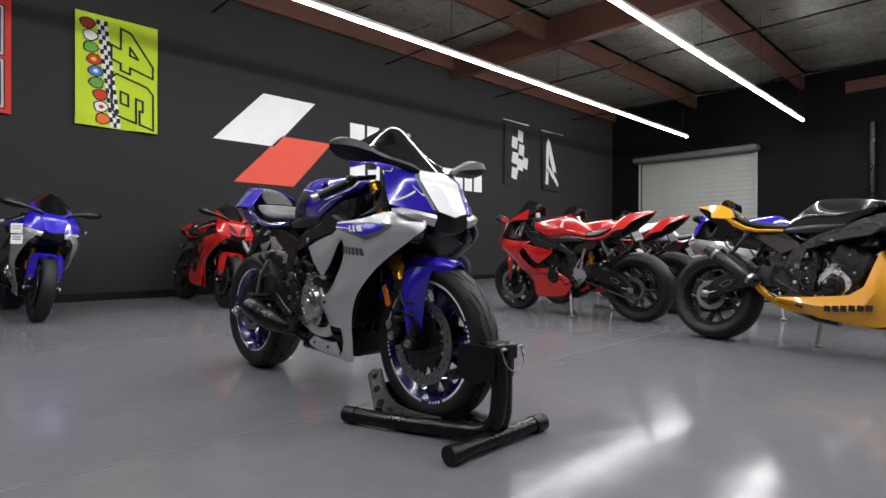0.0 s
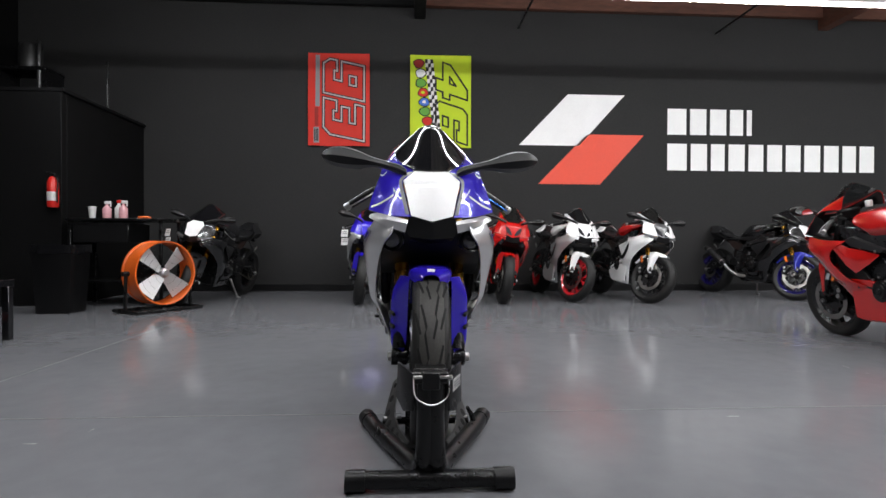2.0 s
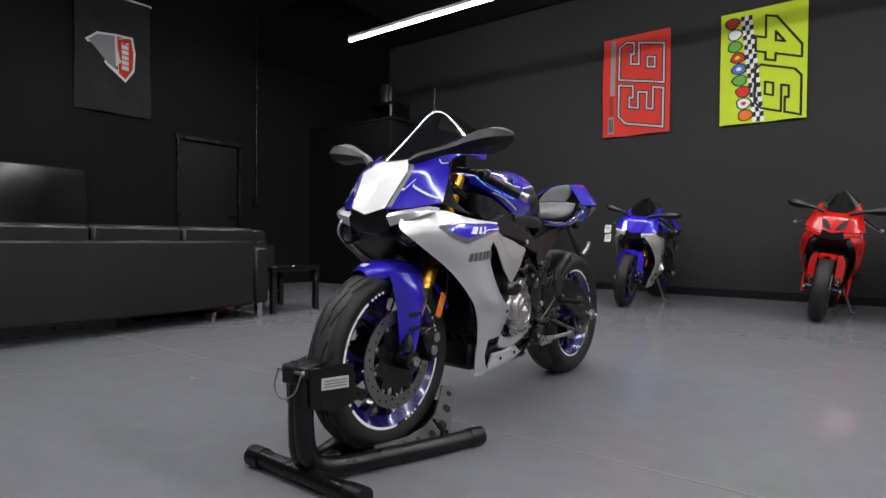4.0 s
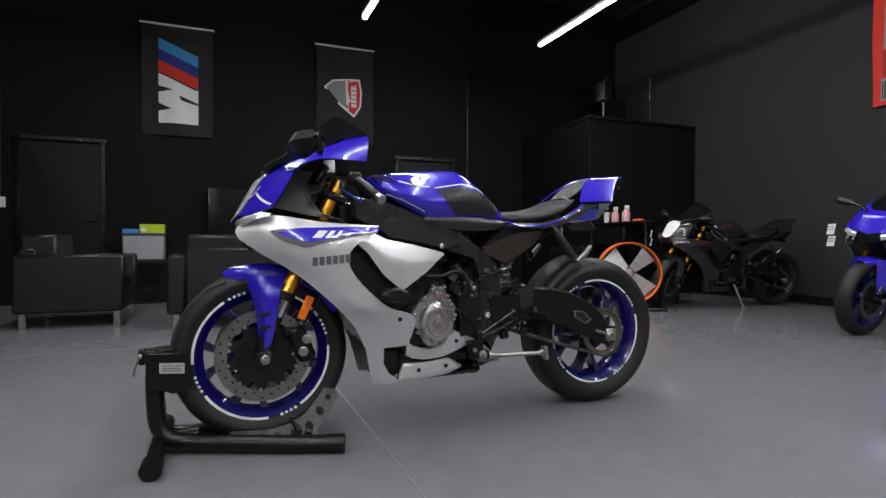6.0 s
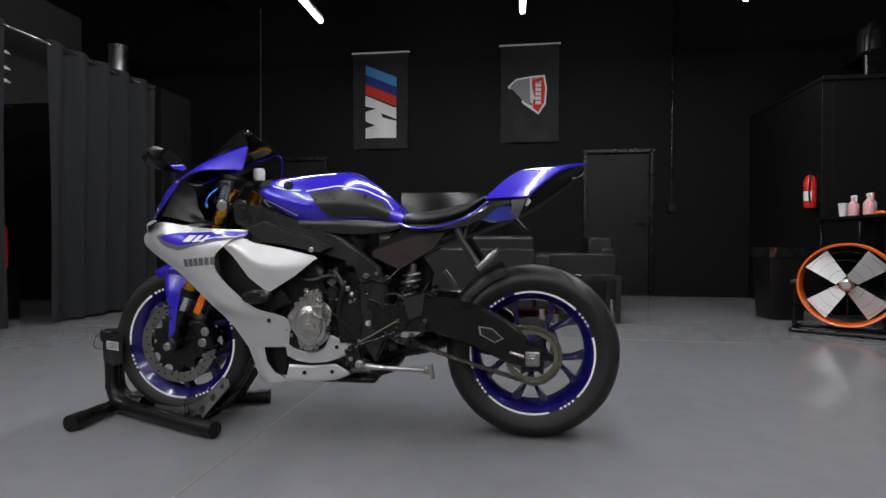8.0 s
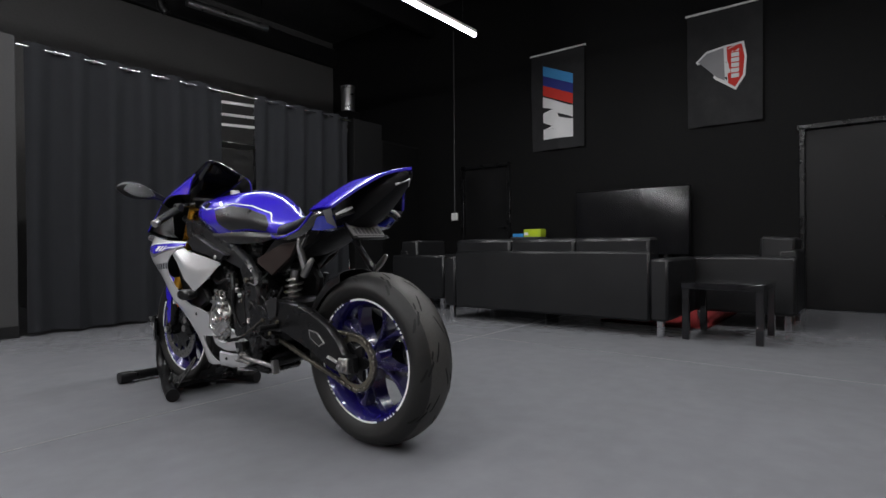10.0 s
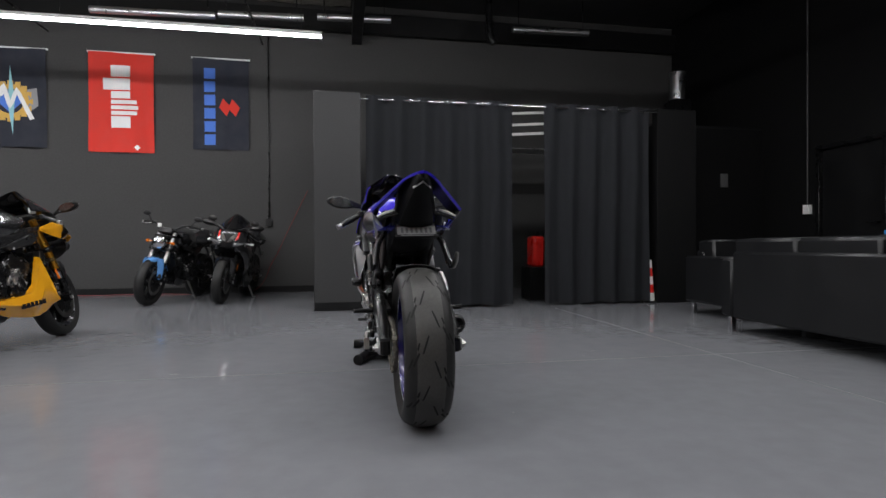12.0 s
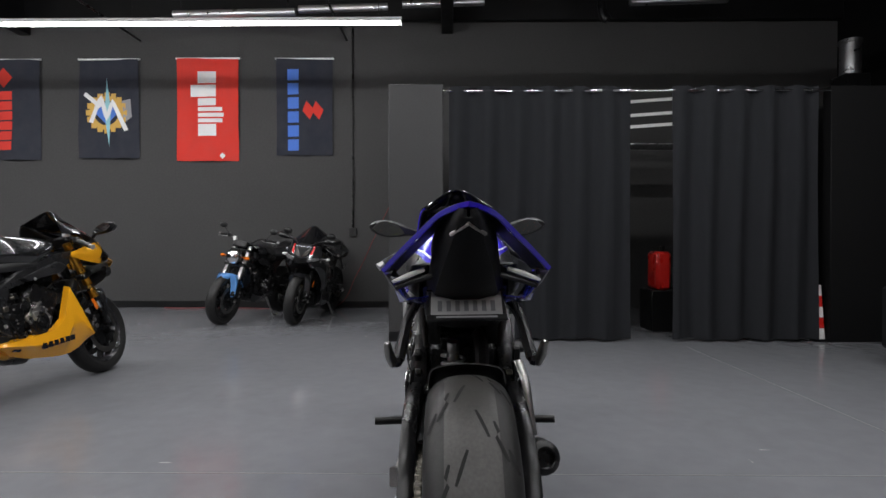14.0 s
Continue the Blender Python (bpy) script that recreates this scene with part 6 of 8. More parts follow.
    part("seat", Shape().sheet(loft([pad_sec(0.472, 0.07, 0.785, 0.822), pad_sec(0.42, 0.122, 0.769, 0.834), pad_sec(0.32, 0.152, 0.778, 0.842), pad_sec(0.22, 0.150, 0.810, 0.864), pad_sec(0.15, 0.135, 0.868, 0.892), pad_sec(0.138, 0.12, 0.878, 0.888)], 4, 4), 0.004), LEATHER, root, "black leather rider seat", angle=60)
    part("pillion_pad", Shape().sheet(loft([pad_sec(0.135, 0.07, 0.885, 0.900), pad_sec(0.10, 0.082, 0.90, 0.930), pad_sec(0.05, 0.076, 0.93, 0.968), pad_sec(-0.01, 0.062, 0.955, 0.992), pad_sec(-0.05, 0.04, 0.975, 0.994)], 3, 4), 0.004), LEATHER, root, angle=60)
    tl = ruled(TAIL_SECTIONS, 4)
    if hero:
        for sg in (1, -1):
            arch = spline([(-0.004, 0.189 * sg, 0.876), (-0.05, 0.142 * sg, 0.921), (-0.10, 0.094 * sg, 0.963), (-0.145, 0.060 * sg, 0.990), (-0.19, 0.027 * sg, 1.003), (-0.218, 0.0, 1.008)], 4)
            rows, lining = [], []
            for k, p in enumerate(arch):
                p = Vector(p)
                q = k / (len(arch) - 1)
                up = Vector((-0.05, 0.66 * sg * (1 - q), 0.75)).normalized()
                fw = Vector((1.0, -0.13 * sg * (1 - q), -0.02 - 0.06 * q))
                d = 0.15 + 0.03 * q
                rows.append([tuple(p + up * a + fw * b * d) for a, b in ((0.003, 1.0), (0.005, 0.5), (0.0065, 0.05), (0.0045, 0.0), (-0.0045, 0.01), (-0.0060, 0.04), (-0.002, 0.12), (-0.001, 1.0), (0.003, 1.0))])
                lining.append([tuple(p + up * a + fw * b * d) for a, b in ((-0.0068, 0.045), (-0.0045, 0.14), (-0.0030, 0.98))])
            part("tail_blade", Shape().sheet(rows if sg > 0 else [r[::-1] for r in rows]), S["tail"], root, "thin blue arched tail blade", 35)
            part("blade_lining", Shape().sheet(lining), BLACKTRIM, root)
    else:
        both("tail_fairing", tl, 0.004, S["tail"], root)
    if not hero:
        liner = [[(a[0] + 0.006, max(0.0, a[1] - 0.006), a[2] - 0.008), (b_[0] + 0.006, max(0.0, b_[1] - 0.012), b_[2] - 0.008)] + [(b_[0] + 0.96 * (c[0] - b_[0]) + 0.008, max(0.0, b_[1] + 0.96 * (c[1] - b_[1]) - 0.008), b_[2] + 0.96 * (c[2] - b_[2]) + 0.002)] for a, b_, c in TAIL_SECTIONS[:-1]]
        both("tail_liner", ruled(liner, 4), 0.002, BLACKPLASTIC, root)
    part("tail_bridge", Shape().sheet(loft([[(-0.05, -0.040, 0.996), (-0.05, 0, 1.0), (-0.05, 0.040, 0.996)], [(-0.13, -0.034, 1.000), (-0.13, 0, 1.005), (-0.13, 0.034, 1.000)], [(-0.203, -0.018, 1.004), (-0.210, 0, 1.008), (-0.203, 0.018, 1.004)]], 3, 3), 0.004), S["tail"], root)
    both("tail_side", ruled([[(0.46, 0.118, 0.788), (0.46, 0.124, 0.780), (0.46, 0.118, 0.770)], [(0.32, 0.152, 0.786), (0.32, 0.160, 0.775), (0.31, 0.150, 0.764)], [(0.22, 0.156, 0.812), (0.22, 0.164, 0.798), (0.215, 0.152, 0.780)], [(0.13, 0.169, 0.864), (0.13, 0.178, 0.845), (0.125, 0.160, 0.818)], [(0.06, 0.172, 0.872), (0.055, 0.178, 0.862), (0.06, 0.166, 0.846)], [(0.005, 0.162, 0.880), (0.0, 0.165, 0.878), (0.0, 0.158, 0.874)]], 3), 0.003, S.get("tail_side", BLACKP if hero else BLACKPLASTIC), root)
    if hero:
        both("tail_lower", ruled([[(0.15, 0.168, 0.842), (0.16, 0.150, 0.800), (0.17, 0.100, 0.790)], [(0.07, 0.176, 0.848), (0.09, 0.160, 0.796), (0.11, 0.100, 0.790)], [(0.012, 0.166, 0.846), (0.03, 0.140, 0.806), (0.05, 0.085, 0.812)]], 4), 0.003, BLUE2, root)
        both("tail_end", ruled([[(0.055, 0.180, 0.868), (0.05, 0.176, 0.845), (0.06, 0.150, 0.806)], [(0.002, 0.189, 0.872), (0.012, 0.174, 0.846), (0.030, 0.138, 0.804)]], 4), 0.003, TAILGREY, root)
    else:
        both("tail_lower", ruled([[(0.15, 0.172, 0.850), (0.16, 0.150, 0.800), (0.17, 0.110, 0.790)], [(0.07, 0.184, 0.862), (0.09, 0.164, 0.792), (0.11, 0.104, 0.786)], [(-0.002, 0.188, 0.872), (0.035, 0.168, 0.810), (0.05, 0.100, 0.806)]], 4), 0.003, BLACKPLASTIC, root)
    if hero:
        for sg in (1, -1):
            part("tail_edge", Shape().tube(spline([(0.465, 0.118 * sg, 0.792), (0.41, 0.142 * sg, 0.775), (0.32, 0.162 * sg, 0.778), (0.22, 0.164 * sg, 0.806), (0.13, 0.172 * sg, 0.866)], 5), 0.0035, 6), BLUE, root, "thin blue edge below the seat")
            part("rear_indicator", Shape().tube([(0.000, 0.166 * sg, 0.851), (-0.008, 0.130 * sg, 0.866), (-0.004, 0.094 * sg, 0.878)], [0.005, 0.008, 0.006], 8, flat=0.8), WHITEPLASTIC, root)
            part("indicator_arm", Shape().tube([(0.010, 0.160 * sg, 0.838), (0.000, 0.126 * sg, 0.851), (0.004, 0.075 * sg, 0.864)], 0.007, 8), BLACKPLASTIC, root)
    part("undertail", Shape().sheet(loft([[(x, -a, zt), (x, -c, zb), (x, c, zb), (x, a, zt)] for x, a, zt, c, zb in ((0.34, 0.11, 0.80, 0.09, 0.71), (0.15, 0.085, 0.87, 0.08, 0.775), (0.0, 0.065, 0.96, 0.066, 0.838), (-0.12, 0.040, 0.992, 0.040, 0.912), (-0.198, 0.014, 1.000, 0.016, 0.974), (-0.204, 0.003, 0.996, 0.003, 0.985))], 4, 3), 0.004), BLACKTRIM, root)
    part("tail_lamp", Shape().tube([(-0.168, -0.034, 0.952), (-0.206, 0.0, 0.971), (-0.168, 0.034, 0.952)], 0.0042, 8), STEEL if hero else TAILLAMP, root, "clear chevron lens" if hero else "")
    for sg in (1, -1):
        part("subframe", soft_plate([(0.57, 0.69), (0.46, 0.775), (0.20, 0.80), (0.12, 0.83), (0.20, 0.76), (0.36, 0.69), (0.44, 0.63), (0.50, 0.64)], 0.070 * sg, 0.105 * sg, 0.008), BLACKPLASTIC, root)
        part("subframe_panel", soft_plate([(0.57, 0.69), (0.392, 0.752), (0.288, 0.760), (0.329, 0.70), (0.392, 0.659), (0.466, 0.617), (0.57, 0.668)], 0.105 * sg, 0.122 * sg, 0.006), BROWNPANEL, root)
        br = part("footrest_bracket", Shape().tube([(0.25, 0.130 * sg, 0.78), (0.232, 0.152 * sg, 0.735), (0.170, 0.172 * sg, 0.640)], [0.016, 0.014, 0.016], 8).tube([(0.21, 0.130 * sg, 0.785), (0.222, 0.155 * sg, 0.73)], 0.006, 8).ball((0.170, 0.177 * sg, 0.636), 0.017, 8), FRAME, root)
        part("footrest", Shape().tube([(0.168, 0.186 * sg, 0.630), (0.135, 0.192 * sg, 0.660), (0.108, 0.193 * sg, 0.690), (0.104, 0.193 * sg, 0.695)], [0.012, 0.013, 0.010, 0.004], 10), DISC, br)
        rs = part("rearset", soft_plate([(0.55, 0.50), (0.47, 0.50), (0.40, 0.455), (0.44, 0.40), (0.52, 0.36), (0.56, 0.42)], 0.155 * sg, 0.172 * sg, 0.004), S.get("rearset", ENGINE), root)
        part("foot_peg", Shape().tube([(0.37, 0.17 * sg, 0.422), (0.355, 0.262 * sg, 0.424)], [0.012, 0.011], 10), BLACKPLASTIC, rs)
        if "rearset" in S:
            part("hanger_strut", Shape().tube([(0.47, 0.165 * sg, 0.49), (0.45, 0.160 * sg, 0.60), (0.42, 0.150 * sg, 0.69)], [0.016, 0.012, 0.015], 8).tube([(0.55, 0.165 * sg, 0.47), (0.47, 0.16 * sg, 0.60)], 0.010, 8).tube([(0.42, 0.168 * sg, 0.42), (0.52, 0.168 * sg, 0.33)], 0.012, 8), S["rearset"], rs)
        part("heel_guard", soft_plate([(0.44, 0.52), (0.36, 0.54), (0.37, 0.46), (0.42, 0.44)], 0.168 * sg, 0.173 * sg, 0.0015), CARBON, rs)
        part("pedal", Shape().tube(spline([(0.47, 0.185 * sg, 0.40), (0.55, 0.195 * sg, 0.37), (0.62, 0.20 * sg, 0.35)], 4), 0.005, 8).tube([(0.62, 0.19 * sg, 0.35), (0.62, 0.235 * sg, 0.35)], 0.008, 8), ENGINE, rs)
    pm_ = Matrix.Translation((0.03, 0, 0.792)) @ pose(0, 0, 0, 0, 42, 0) @ Matrix.Diagonal((1, 0.92, 0.66, 1)) if hero else Matrix.Translation((-0.03, 0, 0.785)) @ pose(0, 0, 0, 0, 28, 0) @ Matrix.Diagonal((1, 0.9, 0.78, 1))
    ph = part("plate_holder", Shape().box((0, 0, 0), (0.010, 0.19, 0.13), 0.003).moved(pm_).add(*hanger_arm()), BLACKPLASTIC, root)
    part("number_plate", Shape().box((-0.0075, 0, 0), (0.003, 0.178, 0.102), 0.001).moved(pm_), PLATE, ph, "white licence plate with plain bars")
    for k in range(7):
        part("plate_bar", Shape().box((-0.0098, 0.066 - 0.022 * k, -0.012), (0.001, 0.011, 0.044)).moved(pm_), GREYDECAL, ph)
    if hero:
        part("plate_bar", Shape().box((-0.0120, 0.0, 0.034), (0.003, 0.05, 0.020)).moved(pm_), REDPAINT, ph)
        part("plate_bar", Shape().box((-0.0098, 0.055, 0.034), (0.001, 0.04, 0.012)).moved(pm_), GREYDECAL, ph)
        part("plate_bar", Shape().box((-0.0098, -0.055, 0.034), (0.001, 0.04, 0.012)).moved(pm_), GREYDECAL, ph)
        part("plate_frame", Shape().box((-0.008, 0, -0.060), (0.006, 0.20, 0.022), 0.001).box((-0.008, 0, 0.056), (0.006, 0.20, 0.008), 0.001).moved(pm_), BLACKPLASTIC, ph)
        part("plate_bar", Shape().box((-0.0118, 0, -0.060), (0.001, 0.15, 0.006)).moved(pm_), PLATE, ph)

    # stand
    if hero:
        part("exhaust_hanger", Shape().tube(spline([(0.33, -0.155, 0.60), (0.29, -0.172, 0.54), (0.27, -0.178, 0.47), (0.26, -0.185, 0.41)], 4), [0.013] * 13, 10, flat=0.6), STEEL, root)
        for k in range(3):
            part("fitting", Shape().lathe([(0, 0.008), (0.007, 0.008), (0.009, 0.0)], (0, 0, 0), "y", 10).moved(Matrix.Translation((0.36 + 0.05 * k, 0.172, 0.44 - 0.05 * (k % 2)))), CHAINSTEEL, root)
        ks = part("kickstand", Shape().tube([(0.575, 0.188, 0.277), (0.54, 0.193, 0.275), (0.50, 0.196, 0.274), (0.345, 0.204, 0.270)], [0.0125, 0.0115, 0.0085, 0.0080], 12).box((0.345, 0.205, 0.271), (0.03, 0.018, 0.024), 0.005), STEEL, root)
        part("foot_plate", soft_plate([(0.345, 0.295), (0.330, 0.297), (0.322, 0.245), (0.336, 0.243)], 0.193, 0.219, 0.003), STEEL, ks)
        part("pivot_bracket", soft_plate([(0.655, 0.315), (0.610, 0.312), (0.565, 0.292), (0.560, 0.262), (0.61, 0.255), (0.65, 0.268)], 0.155, 0.178, 0.006), ENGINE, ks)
        part("pivot_bolt", Shape().lathe([(0, 0.030), (0.008, 0.030), (0.010, 0.022), (0.017, 0.020), (0.019, 0.0)], (0.598, 0.172, 0.280), "y", 12), STEEL, ks)
        part("pivot_bolt", Shape().lathe([(0, 0.012), (0.008, 0.012), (0.010, 0.0)], (0.632, 0.178, 0.300), "y", 8), STEEL, ks)
        part("stand_spring", Shape().tube([(0.625 - 0.0011 * k, 0.198 + 0.007 * math.cos(2 * math.pi * k / 8), 0.262 + 0.007 * math.sin(2 * math.pi * k / 8)) for k in range(88)], 0.0016, 5), DISC, ks)
    else:
        part("kickstand", Shape().tube([(0.63, 0.13, 0.27), (0.60, 0.19, 0.14), (0.57, 0.235, 0.040)], [0.014, 0.011, 0.010], 8).box((0.568, 0.245, 0.042), (0.06, 0.04, 0.012), 0.004), STEEL, root)

    # bars, grips, levers
    for sg in (1, -1):
        if naked:
            hb = part("handlebar", Shape().tube(spline([(1.13, 0.0, 0.95), (1.13, 0.10 * sg, 0.98), (1.09, 0.2 * sg, 1.04), (1.02, 0.38 * sg, 1.03)], 5), 0.012, 10), BLACKSTEEL, root)
            g0, g1 = (1.065, 0.26 * sg, 1.036), (1.02, 0.38 * sg, 1.03)
        else:
            hb = part("handlebar", Shape().tube([(1.13, 0.10 * sg, 0.955), (1.105, 0.17 * sg, 0.945), (1.045, 0.315 * sg, 0.862)], 0.011, 10), ENGINE, root)
            g0, g1 = (1.088, 0.212 * sg, 0.921), (1.047, 0.312 * sg, 0.864)
        g0, g1 = Vector(g0), Vector(g1)
        part("grip", Shape().tube([g0, g1], 0.017, 12), BLACKPLASTIC, hb)
        dv = (g1 - g0).normalized()
        part("bar_end", Shape().tube([g1, g1 + dv * 0.028], [0.014, 0.017], 12), STEEL, hb)
        fw = Vector((0.068, 0, -0.016))
        part("lever", Shape().tube(spline([g0 - dv * 0.03 + fw * 0.6, g0 + dv * 0.02 + fw, g0 + (g1 - g0) * 0.6 + fw, g1 + fw * 0.85 + dv * 0.005], 4), [0.006] * 4 + [0.0045] * 9, 8, flat=0.6), BLUEALLOY if (hero and sg > 0) else STEEL, hb)
        part("switch_box", Shape().box(g0 - dv * 0.022, (0.045, 0.036, 0.045), 0.008), BLACKPLASTIC, hb)
    part("reservoir", Shape().lathe([(0, 0), (0.022, 0), (0.024, 0.008), (0.024, 0.042), (0.020, 0.050), (0, 0.050)], (1.125, -0.12, 0.985), "z", 16), WHITEPLASTIC, root)
    part("dash", Shape().box((1.19, 0, 0.955), (0.03, 0.18, 0.085), 0.01, pose(0, 0, 0, 0, -30, 0)), BLACKPLASTIC, root)

    if naked:
        naked_front(root, S)
    else:
        fairing(root, S, hero)
    if S.get("steer"):
        ax = Vector((-0.222, 0, 0.475)).normalized()
        pv = Vector((1.14, 0, 0.88))
        turn = Matrix.Translation(pv) @ Matrix.Rotation(radians(S["steer"]), 4, ax) @ Matrix.Translation(-pv)
        for ob in list(root.children):
            kind = ob.name.split(".")[0]
            front = ob.matrix_basis.translation.x > 1.0 if kind in ("wheel", "axle_nut") else kind in ("fork_tube", "fork_seal", "fork_stanchion", "fork_foot", "caliper", "front_mudguard", "mudguard_side", "triple_clamp", "handlebar", "reflector", "brake_hose")
            if kind == "axle_nut":
                front = ob.data.vertices[0].co.x > 1.0
            if front:
                ob.matrix_basis = turn @ ob.matrix_basis
    return root


def engine_detail(eng):
    """Covers, hoses, brackets and bolts that crowd the engine bay."""
    rr = random.Random(11)
    for sg in (1, -1):
        rim = [(0.79 + (0.083 + 0.009 * math.cos(5 * a) + 0.006 * math.sin(3 * a)) * math.cos(a), 0.427 + (0.097 + 0.009 * math.sin(4 * a + 1)) * math.sin(a)) for a in [2 * math.pi * k / 28 for k in range(28)]]
        part("cover_flange", soft_plate(rim, 0.150 * sg, 0.172 * sg, 0.004), COVER, eng)
        part("oil_cap", Shape().lathe([(0, 0.012), (0.016, 0.012), (0.018, 0.0)], (0, 0, 0), "y", 12).moved(Matrix.Translation((0.70, 0.165 * sg, 0.53)) @ Matrix.Diagonal((1, sg, 1, 1))), BLACKPLASTIC, eng)
        part("starter_cover", soft_plate([(0.835, 0.500), (0.80, 0.528), (0.755, 0.522), (0.735, 0.495), (0.745, 0.465), (0.83, 0.47)], 0.160 * sg, 0.186 * sg, 0.005), COVER, eng)
        part("starter_cover", soft_plate([(0.775, 0.50), (0.735, 0.49), (0.728, 0.44), (0.745, 0.40), (0.762, 0.42), (0.770, 0.46)], 0.168 * sg, 0.196 * sg, 0.006), COVER, eng)
        # ribbed casting and screws above the round cover
        part("upper_casting", soft_plate([(0.822, 0.505), (0.808, 0.545), (0.775, 0.556), (0.748, 0.545), (0.742, 0.515), (0.76, 0.495)], 0.150 * sg, 0.176 * sg, 0.006), COVER, eng)
        for k in range(5):
            part("cover_rib", Shape().box((0.806 - 0.013 * k, 0.180 * sg, 0.528 + 0.004 * (k % 2)), (0.0045, 0.012, 0.034 - 0.003 * k), 0.0015, pose(0, 0, 0, 0, -14 + 8 * k, 0)), COVER, eng)
        for x, z in ((0.818, 0.515), (0.800, 0.548), (0.758, 0.546), (0.745, 0.512), (0.722, 0.470), (0.718, 0.425)):
            part("cover_bolt", Shape().lathe([(0, 0.010), (0.003, 0.010), (0.0035, 0.013), (0.0062, 0.013), (0.0072, 0.0)], (0, 0, 0), "y", 10).moved(Matrix.Translation((x, 0.176 * sg, z)) @ Matrix.Diagonal((1, sg, 1, 1))), STEEL, eng)
        part("facet", soft_plate([(0.775, 0.466), (0.735, 0.452), (0.742, 0.418), (0.770, 0.436)], 0.190 * sg, 0.204 * sg, 0.004), COVER, eng)
        for k in range(30):
            x, z = rr.uniform(0.40, 0.74), rr.uniform(0.33, 0.62)
            y = rr.uniform(0.135, 0.168) * sg
            part("fitting", Shape().box((x, y, z), (rr.uniform(0.015, 0.05), 0.022, rr.uniform(0.01, 0.035)), 0.003, pose(0, 0, 0, 0, rr.uniform(0, 90), 0)), rr.choice((ENGINE, ENGINE, BLACKPLASTIC, ENGINE, CHAINSTEEL)), eng)
        for k in range(12):
            x, z = rr.uniform(0.46, 0.92), rr.uniform(0.32, 0.64)
            part("bolt", Shape().lathe([(0, 0.006), (0.006, 0.006), (0.007, 0.0)], (0, 0, 0), "y", 8).moved(Matrix.Translation((x, 0.166 * sg, z)) @ Matrix.Diagonal((1, sg, 1, 1))), STEEL, eng)
        for k in range(5):
            x, z = rr.uniform(0.50, 0.72), rr.uniform(0.36, 0.60)
            part("wire", Shape().tube(spline([(x, 0.155 * sg, z), (x - 0.05, 0.172 * sg, z + rr.uniform(-0.04, 0.04)), (x - 0.10, 0.165 * sg, z + rr.uniform(-0.08, 0.06)), (x - 0.16, 0.15 * sg, z + rr.uniform(-0.08, 0.08))], 5), 0.004, 6), BLACKPLASTIC, eng)
        part("linkage", Shape().tube([(0.60, 0.18 * sg, 0.36), (0.46, 0.18 * sg, 0.44)], 0.0035, 8), CHAINSTEEL, eng)
        part("bracket", soft_plate([(0.66, 0.33), (0.60, 0.34), (0.585, 0.275), (0.63, 0.265)], 0.15 * sg, 0.185 * sg, 0.006), ENGINE, eng)
    part("exhaust_collector", Shape().tube([(0.78, 0.0, 0.225), (0.66, -0.02, 0.235), (0.54, -0.08, 0.27)], [0.07, 0.06, 0.045], 16, flat=0.7), BLACKSTEEL, eng)


def hanger_arm():
    s = Shape().tube([(0.15, 0, 0.84), (0.11, 0, 0.822), (0.080, 0, 0.805)], [0.045, 0.030, 0.020], 10)
    return s.v, s.f


def naked_front(root, S):
    part("headlamp", Shape().lathe([(0, -0.10), (0.05, -0.09), (0.088, -0.03), (0.09, 0.02), (0.08, 0.03)], (0, 0, 0), "x", 24).moved(Matrix.Translation((1.30, 0, 0.80))), BLACKP, root)
    part("lens", Shape().lathe([(0.08, 0.028), (0.06, 0.042), (0, 0.048)], (0, 0, 0), "x", 24).moved(Matrix.Translation((1.30, 0, 0.80))), CHROME, root)
    for sg in (1, -1):
        part("indicator", Shape().ball((1.28, 0.16 * sg, 0.80), 0.028, 10, (1.3, 1, 0.8)).tube([(1.25, 0.09 * sg, 0.80), (1.28, 0.15 * sg, 0.80)], 0.008, 8), AMBER, root)
        part("mirror", Shape().tube([(1.06, 0.25 * sg, 1.04), (1.06, 0.32 * sg, 1.13)], 0.006, 8).ball((1.06, 0.34 * sg, 1.15), 0.05, 12, (0.25, 1.1, 0.7)), BLACKPLASTIC, root)
    both("tank_scoop", loft([[(1.02, 0.14, 0.90), (1.03, 0.18, 0.86), (1.02, 0.16, 0.80)], [(0.90, 0.18, 0.93), (0.90, 0.215, 0.86), (0.90, 0.19, 0.78)], [(0.76, 0.19, 0.90), (0.76, 0.205, 0.85), (0.77, 0.18, 0.80)]], 4, 3), 0.004, S["tank"], root)
    both("belly_pan", loft([[(0.98, 0.13, 0.34), (0.98, 0.10, 0.25)], [(0.82, 0.15, 0.30), (0.82, 0.11, 0.21)], [(0.66, 0.14, 0.30), (0.68, 0.10, 0.23)]], 3, 3), 0.004, BLACKP, root)


